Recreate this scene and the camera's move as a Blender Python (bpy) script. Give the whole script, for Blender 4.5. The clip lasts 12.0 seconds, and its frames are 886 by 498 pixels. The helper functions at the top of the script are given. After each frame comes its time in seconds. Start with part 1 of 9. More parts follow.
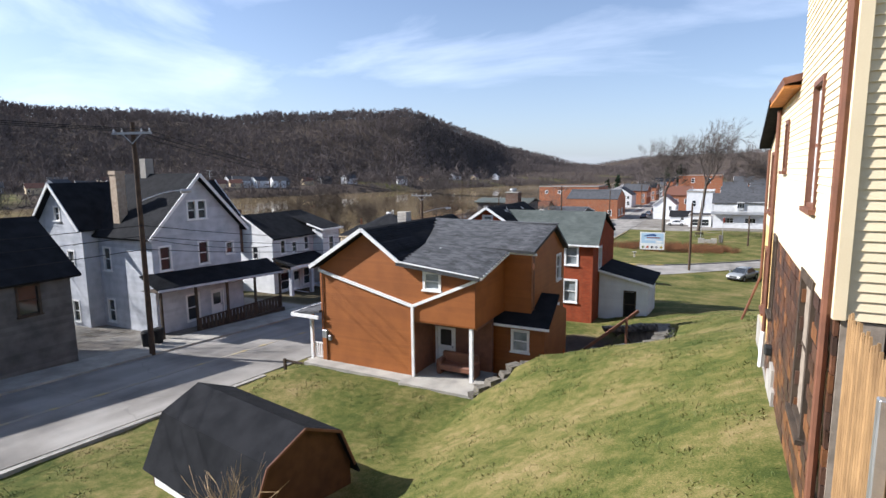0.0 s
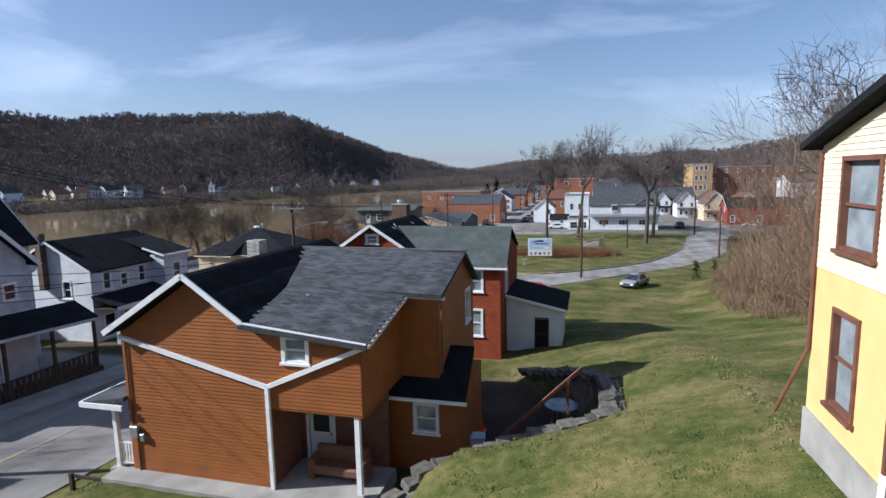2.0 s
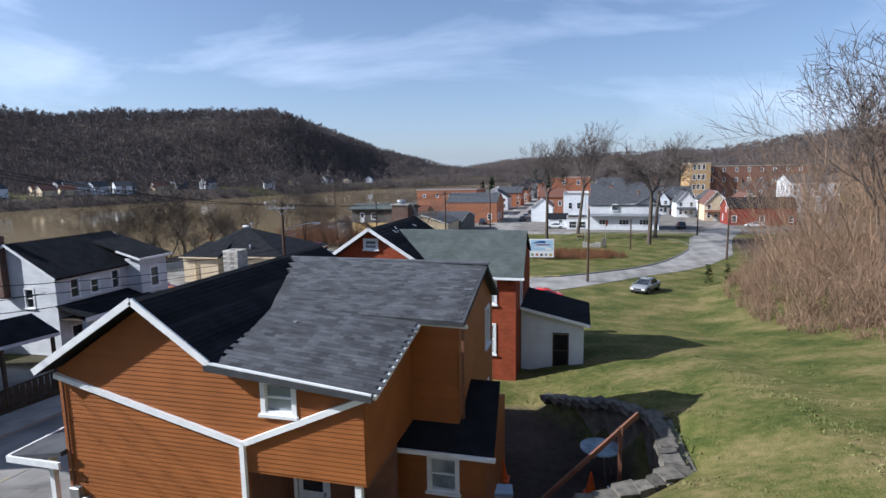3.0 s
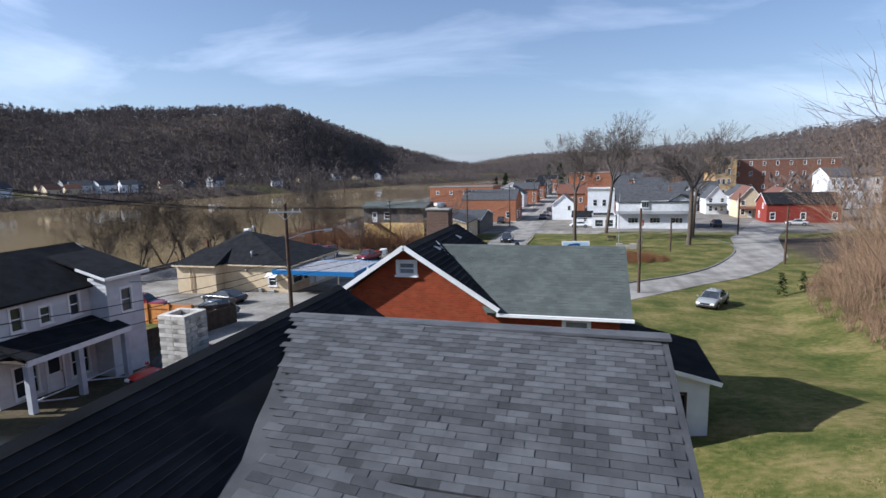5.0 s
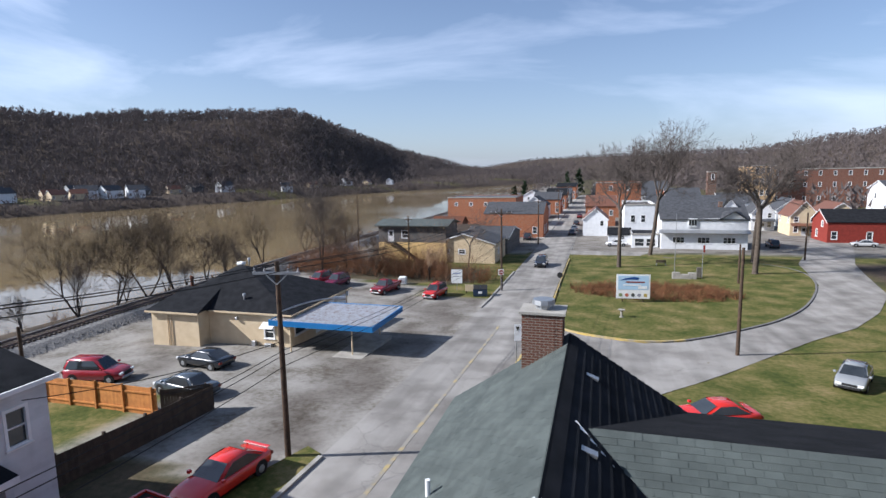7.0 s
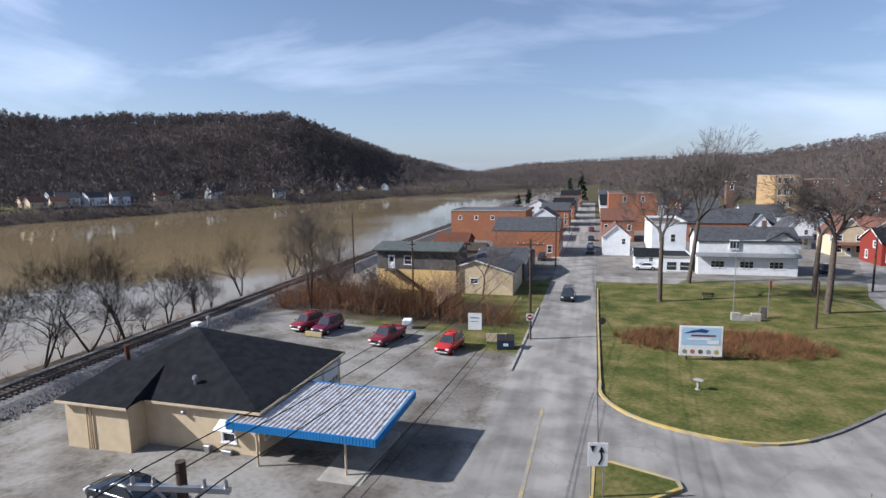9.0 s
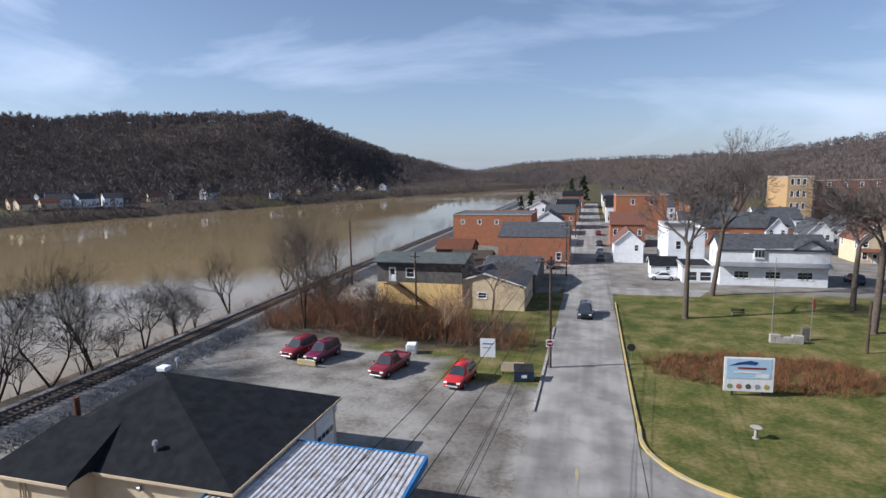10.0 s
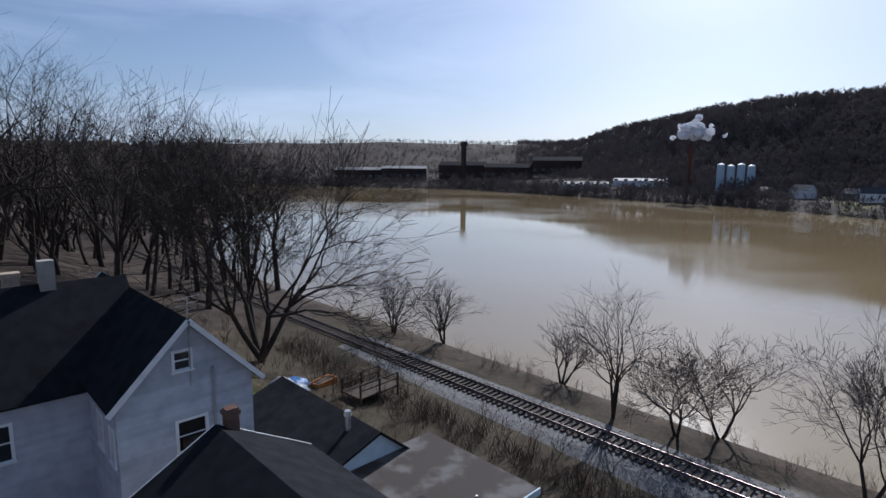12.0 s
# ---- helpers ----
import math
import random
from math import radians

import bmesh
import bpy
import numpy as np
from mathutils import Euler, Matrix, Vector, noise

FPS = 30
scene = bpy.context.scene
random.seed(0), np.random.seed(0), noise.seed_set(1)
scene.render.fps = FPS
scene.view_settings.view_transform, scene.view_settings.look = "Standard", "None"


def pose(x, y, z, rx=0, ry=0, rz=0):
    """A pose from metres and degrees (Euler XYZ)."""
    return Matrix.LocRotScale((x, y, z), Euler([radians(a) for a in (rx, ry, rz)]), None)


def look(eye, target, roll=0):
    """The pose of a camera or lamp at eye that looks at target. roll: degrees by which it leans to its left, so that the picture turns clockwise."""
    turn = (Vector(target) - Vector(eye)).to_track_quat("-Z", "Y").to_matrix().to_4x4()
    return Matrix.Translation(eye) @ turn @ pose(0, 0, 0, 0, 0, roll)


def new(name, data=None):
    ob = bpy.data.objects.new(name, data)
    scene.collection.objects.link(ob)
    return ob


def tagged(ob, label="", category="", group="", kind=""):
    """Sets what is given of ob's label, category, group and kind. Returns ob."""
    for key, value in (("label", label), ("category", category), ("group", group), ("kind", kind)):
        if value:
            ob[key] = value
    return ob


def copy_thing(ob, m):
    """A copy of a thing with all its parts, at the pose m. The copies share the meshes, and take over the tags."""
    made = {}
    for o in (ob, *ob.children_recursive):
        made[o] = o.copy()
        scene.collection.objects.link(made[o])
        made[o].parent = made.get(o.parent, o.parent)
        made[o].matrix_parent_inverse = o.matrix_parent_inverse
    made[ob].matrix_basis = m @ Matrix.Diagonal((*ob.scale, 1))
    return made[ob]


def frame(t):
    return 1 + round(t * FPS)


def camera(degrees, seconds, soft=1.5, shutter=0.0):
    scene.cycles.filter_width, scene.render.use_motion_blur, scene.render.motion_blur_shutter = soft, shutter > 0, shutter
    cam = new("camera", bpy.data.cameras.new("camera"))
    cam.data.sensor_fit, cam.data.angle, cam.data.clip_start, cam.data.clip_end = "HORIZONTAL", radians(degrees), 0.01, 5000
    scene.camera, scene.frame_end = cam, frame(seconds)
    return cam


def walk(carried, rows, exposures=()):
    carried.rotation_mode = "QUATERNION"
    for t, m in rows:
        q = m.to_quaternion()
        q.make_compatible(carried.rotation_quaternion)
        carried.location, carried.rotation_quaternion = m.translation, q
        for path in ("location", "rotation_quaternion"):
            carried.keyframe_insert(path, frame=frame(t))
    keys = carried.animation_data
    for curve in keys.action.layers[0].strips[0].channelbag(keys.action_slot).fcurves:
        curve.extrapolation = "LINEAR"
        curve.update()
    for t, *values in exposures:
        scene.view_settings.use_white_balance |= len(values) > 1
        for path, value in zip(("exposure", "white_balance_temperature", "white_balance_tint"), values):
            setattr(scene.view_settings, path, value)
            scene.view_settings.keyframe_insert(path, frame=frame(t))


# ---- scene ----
cam = camera(78.1, 12.0)
PATH = [
    (0, (-8.834, 14.064, 16.89), (-9.742, 15.823, 16.609), -0.6),
    (0.3, (-9.527, 15.231, 16.943), (-9.797, 17.193, 16.666), -1.2),
    (0.5, (-9.594, 15.864, 17.022), (-9.846, 17.83, 16.75), -0.8),
    (0.8, (-9.847, 16.955, 17.095), (-10.245, 18.895, 16.818), -0.9),
    (1, (-10.034, 17.637, 17.163), (-10.756, 19.481, 16.885), -0.5),
    (1.5, (-10.93, 19.29, 17.18), (-11.684, 21.122, 16.909), -0.8),
    (2, (-11.789, 20.841, 17.136), (-12.3, 22.755, 16.866), -1.2),
    (2.5, (-12.591, 22.479, 17.041), (-13.07, 24.401, 16.766), -1.0),
    (3, (-13.472, 24.148, 17.126), (-13.958, 26.068, 16.848), -0.9),
    (3.2, (-13.77, 24.846, 17.142), (-14.267, 26.763, 16.859), -1.0),
    (5, (-17.648, 31.905, 17.065), (-18.162, 33.816, 16.774), -1.3),
    (5.5, (-18.915, 34.299, 17.228), (-19.439, 36.207, 16.937), -1.1),
    (6, (-20.387, 37.26, 17.652), (-20.923, 39.165, 17.359), -1.0),
    (6.5, (-21.87, 40.168, 18.248), (-22.417, 42.069, 17.958), -1.0),
    (7, (-23.468, 43.522, 18.867), (-24.017, 45.425, 18.59), -1.0),
    (8.8, (-29.001, 55.296, 20.812), (-29.531, 57.206, 20.542), -0.8),
    (9, (-29.478, 56.511, 20.91), (-30.009, 58.421, 20.645), -0.9),
    (9.5, (-30.908, 59.664, 21.377), (-31.434, 61.576, 21.112), -0.9),
    (10, (-32.328, 62.837, 21.871), (-32.851, 64.748, 21.602), -1.0),
    (10.5, (-34.078, 66.2, 22.114), (-34.964, 67.971, 21.837), -0.5),
    (10.8, (-35.336, 67.753, 22.016), (-36.827, 69.057, 21.738), 0.1),
    (11, (-36.234, 68.798, 21.959), (-38.009, 69.677, 21.682), -0.8),
    (11.3, (-37.663, 69.641, 22.15), (-39.632, 69.861, 21.876), -0.8),
    (11.6, (-39.337, 69.872, 22.239), (-41.241, 69.324, 21.966), -0.3),
    (11.8, (-40.521, 69.547, 22.145), (-42.223, 68.534, 21.867), 0.1),
    (12, (-41.476, 69.16, 22.14), (-42.851, 67.735, 21.854), 0.4),
]
# the clip's camera starts bright, settles, and stops down as it turns towards the sun
EXPOSURES = [(0, 1.05, 5900, 12), (0.4, 0.68, 5600, 12), (0.9, 0.22, 5450, 11), (1.5, 0.38, 5450, 11), (2.0, 0.52, 5450, 11), (3.0, 0.68, 5500, 11), (5.0, 0.7, 5600, 11), (7.0, 0.72, 5700, 12), (9.0, 0.62, 5700, 12), (10.3, 0.52, 5720, 12), (11.0, 0.64, 5780, 12), (11.5, 0.46, 5600, 12), (12, 0.08, 5450, 12)]
walk(cam, [(t, look(eye, target, roll)) for t, eye, target, roll in PATH], EXPOSURES)

# ---- light: clear spring sky, low sun over the river ----
SUN_AZ, SUN_EL = 110.0, 33.0
world = bpy.data.worlds.new("world")
scene.world = world
world.use_nodes = True
wn, wl = world.node_tree.nodes, world.node_tree.links
bg = wn["Background"]
sky = wn.new("ShaderNodeTexSky")
sky.sky_type = "NISHITA"
sky.sun_disc = False
sky.sun_elevation = radians(SUN_EL)
sky.sun_rotation = radians(360 - SUN_AZ)
sky.air_density, sky.dust_density, sky.ozone_density = 1.0, 1.3, 3.4
# thin drawn-out cirrus over the whole sky
tc = wn.new("ShaderNodeTexCoord")
mp = wn.new("ShaderNodeMapping")
mp.inputs["Rotation"].default_value = (0.0, 0.0, radians(35))
mp.inputs["Scale"].default_value = (1.0, 2.2, 5.5)
wl.new(tc.outputs["Generated"], mp.inputs["Vector"])
cn = wn.new("ShaderNodeTexNoise")
cn.inputs["Scale"].default_value, cn.inputs["Detail"].default_value, cn.inputs["Roughness"].default_value = 1.3, 7.0, 0.55
cn.inputs["Distortion"].default_value = 0.6
wl.new(mp.outputs["Vector"], cn.inputs["Vector"])
cr = wn.new("ShaderNodeValToRGB")
cr.color_ramp.elements[0].position, cr.color_ramp.elements[1].position = 0.46, 0.78
wl.new(cn.outputs["Fac"], cr.inputs["Fac"])
cm = wn.new("ShaderNodeMath")
cm.operation = "MULTIPLY_ADD"
cm.inputs[1].default_value = 0.48
wl.new(cr.outputs["Color"], cm.inputs[0])
# haze that thins out with height
sz = wn.new("ShaderNodeSeparateXYZ")
wl.new(tc.outputs["Generated"], sz.inputs[0])
inv = wn.new("ShaderNodeMath")
inv.operation, inv.use_clamp = "SUBTRACT", True
inv.inputs[0].default_value = 1.0
wl.new(sz.outputs["Z"], inv.inputs[1])
pw = wn.new("ShaderNodeMath")
pw.operation = "POWER"
pw.inputs[1].default_value = 3.0
wl.new(inv.outputs[0], pw.inputs[0])
hz = wn.new("ShaderNodeMath")
hz.operation = "MULTIPLY"
hz.inputs[1].default_value = 0.24
wl.new(pw.outputs[0], hz.inputs[0])
wl.new(hz.outputs[0], cm.inputs[2])
mx = wn.new("ShaderNodeMix")
mx.data_type = "RGBA"
wl.new(cm.outputs[0], mx.inputs["Factor"])
wl.new(sky.outputs["Color"], mx.inputs["A"])
mx.inputs["B"].default_value = (11.0, 11.6, 13.0, 1)
wl.new(mx.outputs["Result"], bg.inputs["Color"])
bg.inputs["Strength"].default_value = 0.068

sun = new("sun", bpy.data.lights.new("sun", "SUN"))
sun.data.energy, sun.data.angle, sun.data.color = 5.0, radians(0.6), (1.0, 0.93, 0.83)
to_sun = Vector((-math.sin(radians(SUN_AZ)) * math.cos(radians(SUN_EL)), math.cos(radians(SUN_AZ)) * math.cos(radians(SUN_EL)), math.sin(radians(SUN_EL))))
sun.matrix_world = look(to_sun * 300, (0, 0, 0))


# ---- materials ----
def mat(name, a, b=None, rough=0.8, scale=6.0, metal=0.0, bump=0.15, bscale=None, fine=60.0, spec=0.3, mix=(0.35, 0.68), island=0.0, rand=0.0):
    """A two-scale mottled surface between colours a and b, with fine relief; island and rand vary it from piece to piece."""
    m = bpy.data.materials.new(name)
    m.use_nodes = True
    n, l = m.node_tree.nodes, m.node_tree.links
    p = n["Principled BSDF"]
    b = b or tuple(c * 0.8 for c in a)
    co = n.new("ShaderNodeTexCoord")
    big = n.new("ShaderNodeTexNoise")
    big.inputs["Scale"].default_value, big.inputs["Detail"].default_value = scale, 6
    l.new(co.outputs["Object"], big.inputs["Vector"])
    small = n.new("ShaderNodeTexNoise")
    small.inputs["Scale"].default_value, small.inputs["Detail"].default_value = fine, 4
    l.new(co.outputs["Object"], small.inputs["Vector"])
    ramp = n.new("ShaderNodeValToRGB")
    ramp.color_ramp.elements[0].position, ramp.color_ramp.elements[1].position = mix
    ramp.color_ramp.elements[0].color, ramp.color_ramp.elements[1].color = (*a, 1), (*b, 1)
    add = n.new("ShaderNodeMath")
    add.operation = "MULTIPLY_ADD"
    add.inputs[1].default_value = 0.35
    l.new(small.outputs["Fac"], add.inputs[0])
    sub = n.new("ShaderNodeMath")
    sub.operation = "SUBTRACT"
    l.new(big.outputs["Fac"], sub.inputs[0])
    sub.inputs[1].default_value = 0.175
    l.new(sub.outputs[0], add.inputs[2])
    l.new(add.outputs[0], ramp.inputs["Fac"])
    out = ramp.outputs["Color"]
    if island or rand:
        hsv = n.new("ShaderNodeHueSaturation")
        mr = n.new("ShaderNodeMapRange")
        if rand:
            info = n.new("ShaderNodeObjectInfo")
            l.new(info.outputs["Random"], mr.inputs["Value"])
        else:
            geo = n.new("ShaderNodeNewGeometry")
            l.new(geo.outputs["Random Per Island"], mr.inputs["Value"])
        k = island or rand
        mr.inputs["To Min"].default_value, mr.inputs["To Max"].default_value = 1 - k, 1 + k
        l.new(mr.outputs["Result"], hsv.inputs["Value"])
        l.new(out, hsv.inputs["Color"])
        out = hsv.outputs["Color"]
    l.new(out, p.inputs["Base Color"])
    p.inputs["Roughness"].default_value, p.inputs["Metallic"].default_value = rough, metal
    p.inputs["Specular IOR Level"].default_value = spec
    if bump:
        bp = n.new("ShaderNodeBump")
        bp.inputs["Strength"].default_value, bp.inputs["Distance"].default_value = bump, 0.03
        l.new(small.outputs["Fac"], bp.inputs["Height"])
        l.new(bp.outputs["Normal"], p.inputs["Normal"])
    return m


def brick_mat(name, a, b, mortar, vertical=True, w=0.21, h=0.07, gap=0.012):
    """Brickwork in metres on upright walls: courses by height, bricks along x + y."""
    m = bpy.data.materials.new(name)
    m.use_nodes = True
    n, l = m.node_tree.nodes, m.node_tree.links
    p = n["Principled BSDF"]
    co = n.new("ShaderNodeTexCoord")
    sep = n.new("ShaderNodeSeparateXYZ")
    l.new(co.outputs["Object"], sep.inputs[0])
    add = n.new("ShaderNodeMath")
    l.new(sep.outputs["X"], add.inputs[0])
    l.new(sep.outputs["Y"], add.inputs[1])
    com = n.new("ShaderNodeCombineXYZ")
    l.new(add.outputs[0], com.inputs["X"])
    l.new(sep.outputs["Z"], com.inputs["Y"])
    bt = n.new("ShaderNodeTexBrick")
    bt.inputs["Scale"].default_value = 1.0
    bt.inputs["Brick Width"].default_value, bt.inputs["Row Height"].default_value, bt.inputs["Mortar Size"].default_value = w, h, gap
    bt.inputs["Color1"].default_value, bt.inputs["Color2"].default_value, bt.inputs["Mortar"].default_value = (*a, 1), (*b, 1), (*mortar, 1)
    l.new(com.outputs[0], bt.inputs["Vector"])
    ns = n.new("ShaderNodeTexNoise")
    ns.inputs["Scale"].default_value, ns.inputs["Detail"].default_value = 1.7, 8
    l.new(co.outputs["Object"], ns.inputs["Vector"])
    mr = n.new("ShaderNodeMapRange")
    mr.inputs["To Min"].default_value, mr.inputs["To Max"].default_value = 0.6, 1.35
    l.new(ns.outputs["Fac"], mr.inputs["Value"])
    hsv = n.new("ShaderNodeHueSaturation")
    l.new(mr.outputs["Result"], hsv.inputs["Value"])
    l.new(bt.outputs["Color"], hsv.inputs["Color"])
    l.new(hsv.outputs["Color"], p.inputs["Base Color"])
    bp = n.new("ShaderNodeBump")
    bp.inputs["Strength"].default_value, bp.inputs["Distance"].default_value = 0.5, 0.01
    bp.invert = True
    l.new(bt.outputs["Fac"], bp.inputs["Height"])
    l.new(bp.outputs["Normal"], p.inputs["Normal"])
    p.inputs["Roughness"].default_value, p.inputs["Specular IOR Level"].default_value = 0.9, 0.2
    return m


def paint(name, col, rough=0.25, metal=0.0, coat=0.6):
    m = mat(name, col, tuple(c * 0.92 for c in col), rough, 2.0, metal, 0.0, spec=0.5)
    m.node_tree.nodes["Principled BSDF"].inputs["Coat Weight"].default_value = coat
    return m


M_SIDING_OG = mat("tan_orange_siding", (0.29, 0.10, 0.025), (0.23, 0.078, 0.02), 0.55, 1.2, bump=0.05, rand=0.06)
M_SIDING_CREAM = mat("cream_vinyl_siding", (0.78, 0.66, 0.45), (0.72, 0.60, 0.40), 0.5, 1.0, bump=0.04, rand=0.03)
M_YELLOW = mat("yellow_painted_board", (0.72, 0.50, 0.21), (0.66, 0.45, 0.18), 0.6, 2.0, bump=0.05)
M_WHITE = mat("white_painted_wood", (0.80, 0.80, 0.79), (0.70, 0.70, 0.69), 0.5, 3.0, bump=0.05)
M_WHITE_SIDING = mat("white_painted_siding", (0.60, 0.61, 0.62), (0.48, 0.49, 0.5), 0.6, 1.3, bump=0.06, rand=0.05)
# brighter white siding; on the porch house it paints in the sunlit wall
M_WHITE_BRIGHT = mat("bright_white_painted_siding", (0.70, 0.71, 0.72), (0.60, 0.61, 0.62), 0.55, 1.3, bump=0.05, rand=0.03)
# worn white, darkened and blued so the colour carries the street-side shade
M_WHITE_WORN_SHADED = mat("worn_shade_toned_white_siding", (0.50, 0.52, 0.56), (0.37, 0.39, 0.43), 0.7, 1.6, bump=0.1, rand=0.08)
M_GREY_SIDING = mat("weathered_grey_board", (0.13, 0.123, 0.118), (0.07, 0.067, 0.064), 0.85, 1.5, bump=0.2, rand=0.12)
M_BLUE_WALL = mat("pale_blue_painted_wall", (0.50, 0.60, 0.68), (0.42, 0.52, 0.6), 0.7, 2.0)
M_CREAM_BLOCK = mat("cream_painted_block", (0.62, 0.50, 0.33), (0.54, 0.42, 0.27), 0.8, 1.2, bump=0.2)
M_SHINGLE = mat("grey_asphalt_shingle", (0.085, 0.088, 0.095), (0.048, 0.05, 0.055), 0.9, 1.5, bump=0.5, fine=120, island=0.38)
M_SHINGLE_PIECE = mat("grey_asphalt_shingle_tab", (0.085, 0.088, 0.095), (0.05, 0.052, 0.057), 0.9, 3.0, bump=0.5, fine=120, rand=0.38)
# black roofs; on the orange house it paints shade over grey shingle
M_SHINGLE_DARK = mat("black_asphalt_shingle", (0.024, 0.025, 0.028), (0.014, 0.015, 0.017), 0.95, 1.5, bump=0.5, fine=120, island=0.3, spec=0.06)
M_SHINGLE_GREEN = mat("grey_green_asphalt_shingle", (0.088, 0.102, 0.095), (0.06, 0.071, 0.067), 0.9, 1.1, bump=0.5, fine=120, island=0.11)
M_RED_BRICK = brick_mat("red_brick", (0.33, 0.058, 0.019), (0.24, 0.04, 0.015), (0.22, 0.07, 0.034))
M_BRICK_FAR = brick_mat("orange_red_brick", (0.36, 0.12, 0.05), (0.30, 0.09, 0.04), (0.3, 0.16, 0.1))
M_BRICK_CHIM = brick_mat("sooty_brick", (0.16, 0.06, 0.035), (0.09, 0.04, 0.03), (0.2, 0.17, 0.14))
M_BRICK_DULL = brick_mat("dull_brown_red_brick", (0.21, 0.085, 0.055), (0.16, 0.06, 0.04), (0.2, 0.12, 0.09))
M_RED_WALL = mat("red_painted_brick", (0.24, 0.036, 0.024), (0.17, 0.027, 0.019), 0.7, 2.0)
M_YELLOW_BRICK = brick_mat("yellow_brick", (0.42, 0.26, 0.095), (0.35, 0.21, 0.075), (0.4, 0.3, 0.2))
M_GLASS = mat("window_glass", (0.035, 0.04, 0.045), (0.02, 0.024, 0.028), 0.06, 1.0, bump=0.0, spec=0.8)
M_GLASS_CURTAIN = mat("curtained_window_glass", (0.30, 0.33, 0.34), (0.14, 0.17, 0.18), 0.08, 2.0, bump=0.0, spec=0.7)
M_DARK = mat("dark_interior", (0.012, 0.011, 0.010), (0.02, 0.018, 0.016), 0.9, 3.0)
M_CONCRETE = mat("weathered_concrete", (0.36, 0.34, 0.30), (0.25, 0.235, 0.21), 0.9, 1.3, bump=0.3)
M_STONE = mat("lichened_field_stone", (0.15, 0.135, 0.11), (0.07, 0.064, 0.055), 0.95, 2.5, bump=0.6, fine=25, rand=0.3)
M_WOOD = mat("new_fence_wood", (0.31, 0.19, 0.085), (0.19, 0.112, 0.05), 0.75, 3.0, bump=0.2, rand=0.2)
M_WOOD_ORANGE = mat("orange_stained_fence_wood", (0.48, 0.20, 0.05), (0.38, 0.15, 0.04), 0.7, 3.0, bump=0.2, rand=0.12)
M_WOOD_DARK = mat("dark_weathered_wood", (0.07, 0.05, 0.035), (0.04, 0.03, 0.022), 0.85, 3.0, bump=0.3, rand=0.15)
M_POLE = mat("creosoted_pole_wood", (0.085, 0.055, 0.036), (0.045, 0.031, 0.022), 0.9, 4.0, bump=0.3)
M_METAL = mat("dull_galvanised_metal", (0.45, 0.46, 0.47), (0.36, 0.37, 0.38), 0.45, 5.0, metal=0.8, bump=0.05)
M_RUST = mat("rusty_steel", (0.16, 0.06, 0.03), (0.09, 0.04, 0.025), 0.8, 6.0, metal=0.3)
M_BLACK = mat("black_rubber", (0.02, 0.02, 0.02), (0.012, 0.012, 0.012), 0.8, 6.0)
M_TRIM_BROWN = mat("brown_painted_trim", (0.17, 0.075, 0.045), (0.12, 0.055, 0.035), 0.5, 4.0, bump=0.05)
M_BARK = mat("grey_brown_bark", (0.115, 0.09, 0.07), (0.06, 0.048, 0.038), 0.95, 4.0, bump=0.5, fine=30)
M_BARK_DARK = mat("near_black_bark", (0.05, 0.037, 0.03), (0.03, 0.022, 0.018), 0.95, 4.0, bump=0.4, fine=30)
# by the tracks this dark tone paints in the backlight; plain dark twigs elsewhere
M_BRUSH_DARK = mat("darkened_dead_brush", (0.13, 0.088, 0.058), (0.07, 0.05, 0.036), 0.95, 0.8, bump=0.0, island=0.3)
M_TWIG = mat("bare_twig_bark", (0.10, 0.083, 0.073), (0.06, 0.05, 0.045), 0.95, 2.0, bump=0.0)
M_BRUSH = mat("dry_brush_stem", (0.27, 0.18, 0.11), (0.16, 0.10, 0.065), 0.95, 0.4, bump=0.0, island=0.35)
M_BRUSH_RED = mat("rust_brown_dead_shrub", (0.22, 0.10, 0.045), (0.12, 0.06, 0.03), 0.95, 0.8, bump=0.0, island=0.4)
# greyed base colour carries some of the distance haze
M_FOREST = mat("haze_greyed_bare_woodland", (0.145, 0.122, 0.114), (0.095, 0.082, 0.079), 1.0, 0.02, bump=0.0, island=0.12, spec=0.0)
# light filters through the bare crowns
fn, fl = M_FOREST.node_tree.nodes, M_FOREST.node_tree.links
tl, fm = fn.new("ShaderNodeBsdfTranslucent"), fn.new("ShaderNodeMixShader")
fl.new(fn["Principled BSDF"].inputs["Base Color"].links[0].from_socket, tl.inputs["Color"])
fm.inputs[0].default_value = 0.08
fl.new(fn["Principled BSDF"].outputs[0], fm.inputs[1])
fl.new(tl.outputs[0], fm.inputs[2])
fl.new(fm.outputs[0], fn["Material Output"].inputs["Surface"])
M_BLADE = mat("spring_grass_blade", (0.085, 0.11, 0.026), (0.20, 0.175, 0.07), 0.8, 0.35, bump=0.0, island=0.18)
M_EVERGREEN = mat("evergreen_needles", (0.02, 0.038, 0.014), (0.012, 0.022, 0.009), 0.9, 2.0, island=0.4)
M_BLUE_METAL = paint("blue_corrugated_metal", (0.03, 0.21, 0.50), 0.4, 0.1, 0.1)
M_ROOF_METAL = mat("rust_streaked_white_corrugated_roof", (0.55, 0.55, 0.56), (0.33, 0.27, 0.23), 0.5, 2.2, metal=0.2, mix=(0.42, 0.72))
M_FLATROOF = mat("brown_tar_roof", (0.055, 0.044, 0.037), (0.13, 0.122, 0.115), 0.9, 0.7, bump=0.3, mix=(0.5, 0.62))
M_YELLOW_PAINT = mat("worn_yellow_road_paint", (0.40, 0.31, 0.13), (0.25, 0.232, 0.20), 0.9, 1.3, mix=(0.3, 0.5))
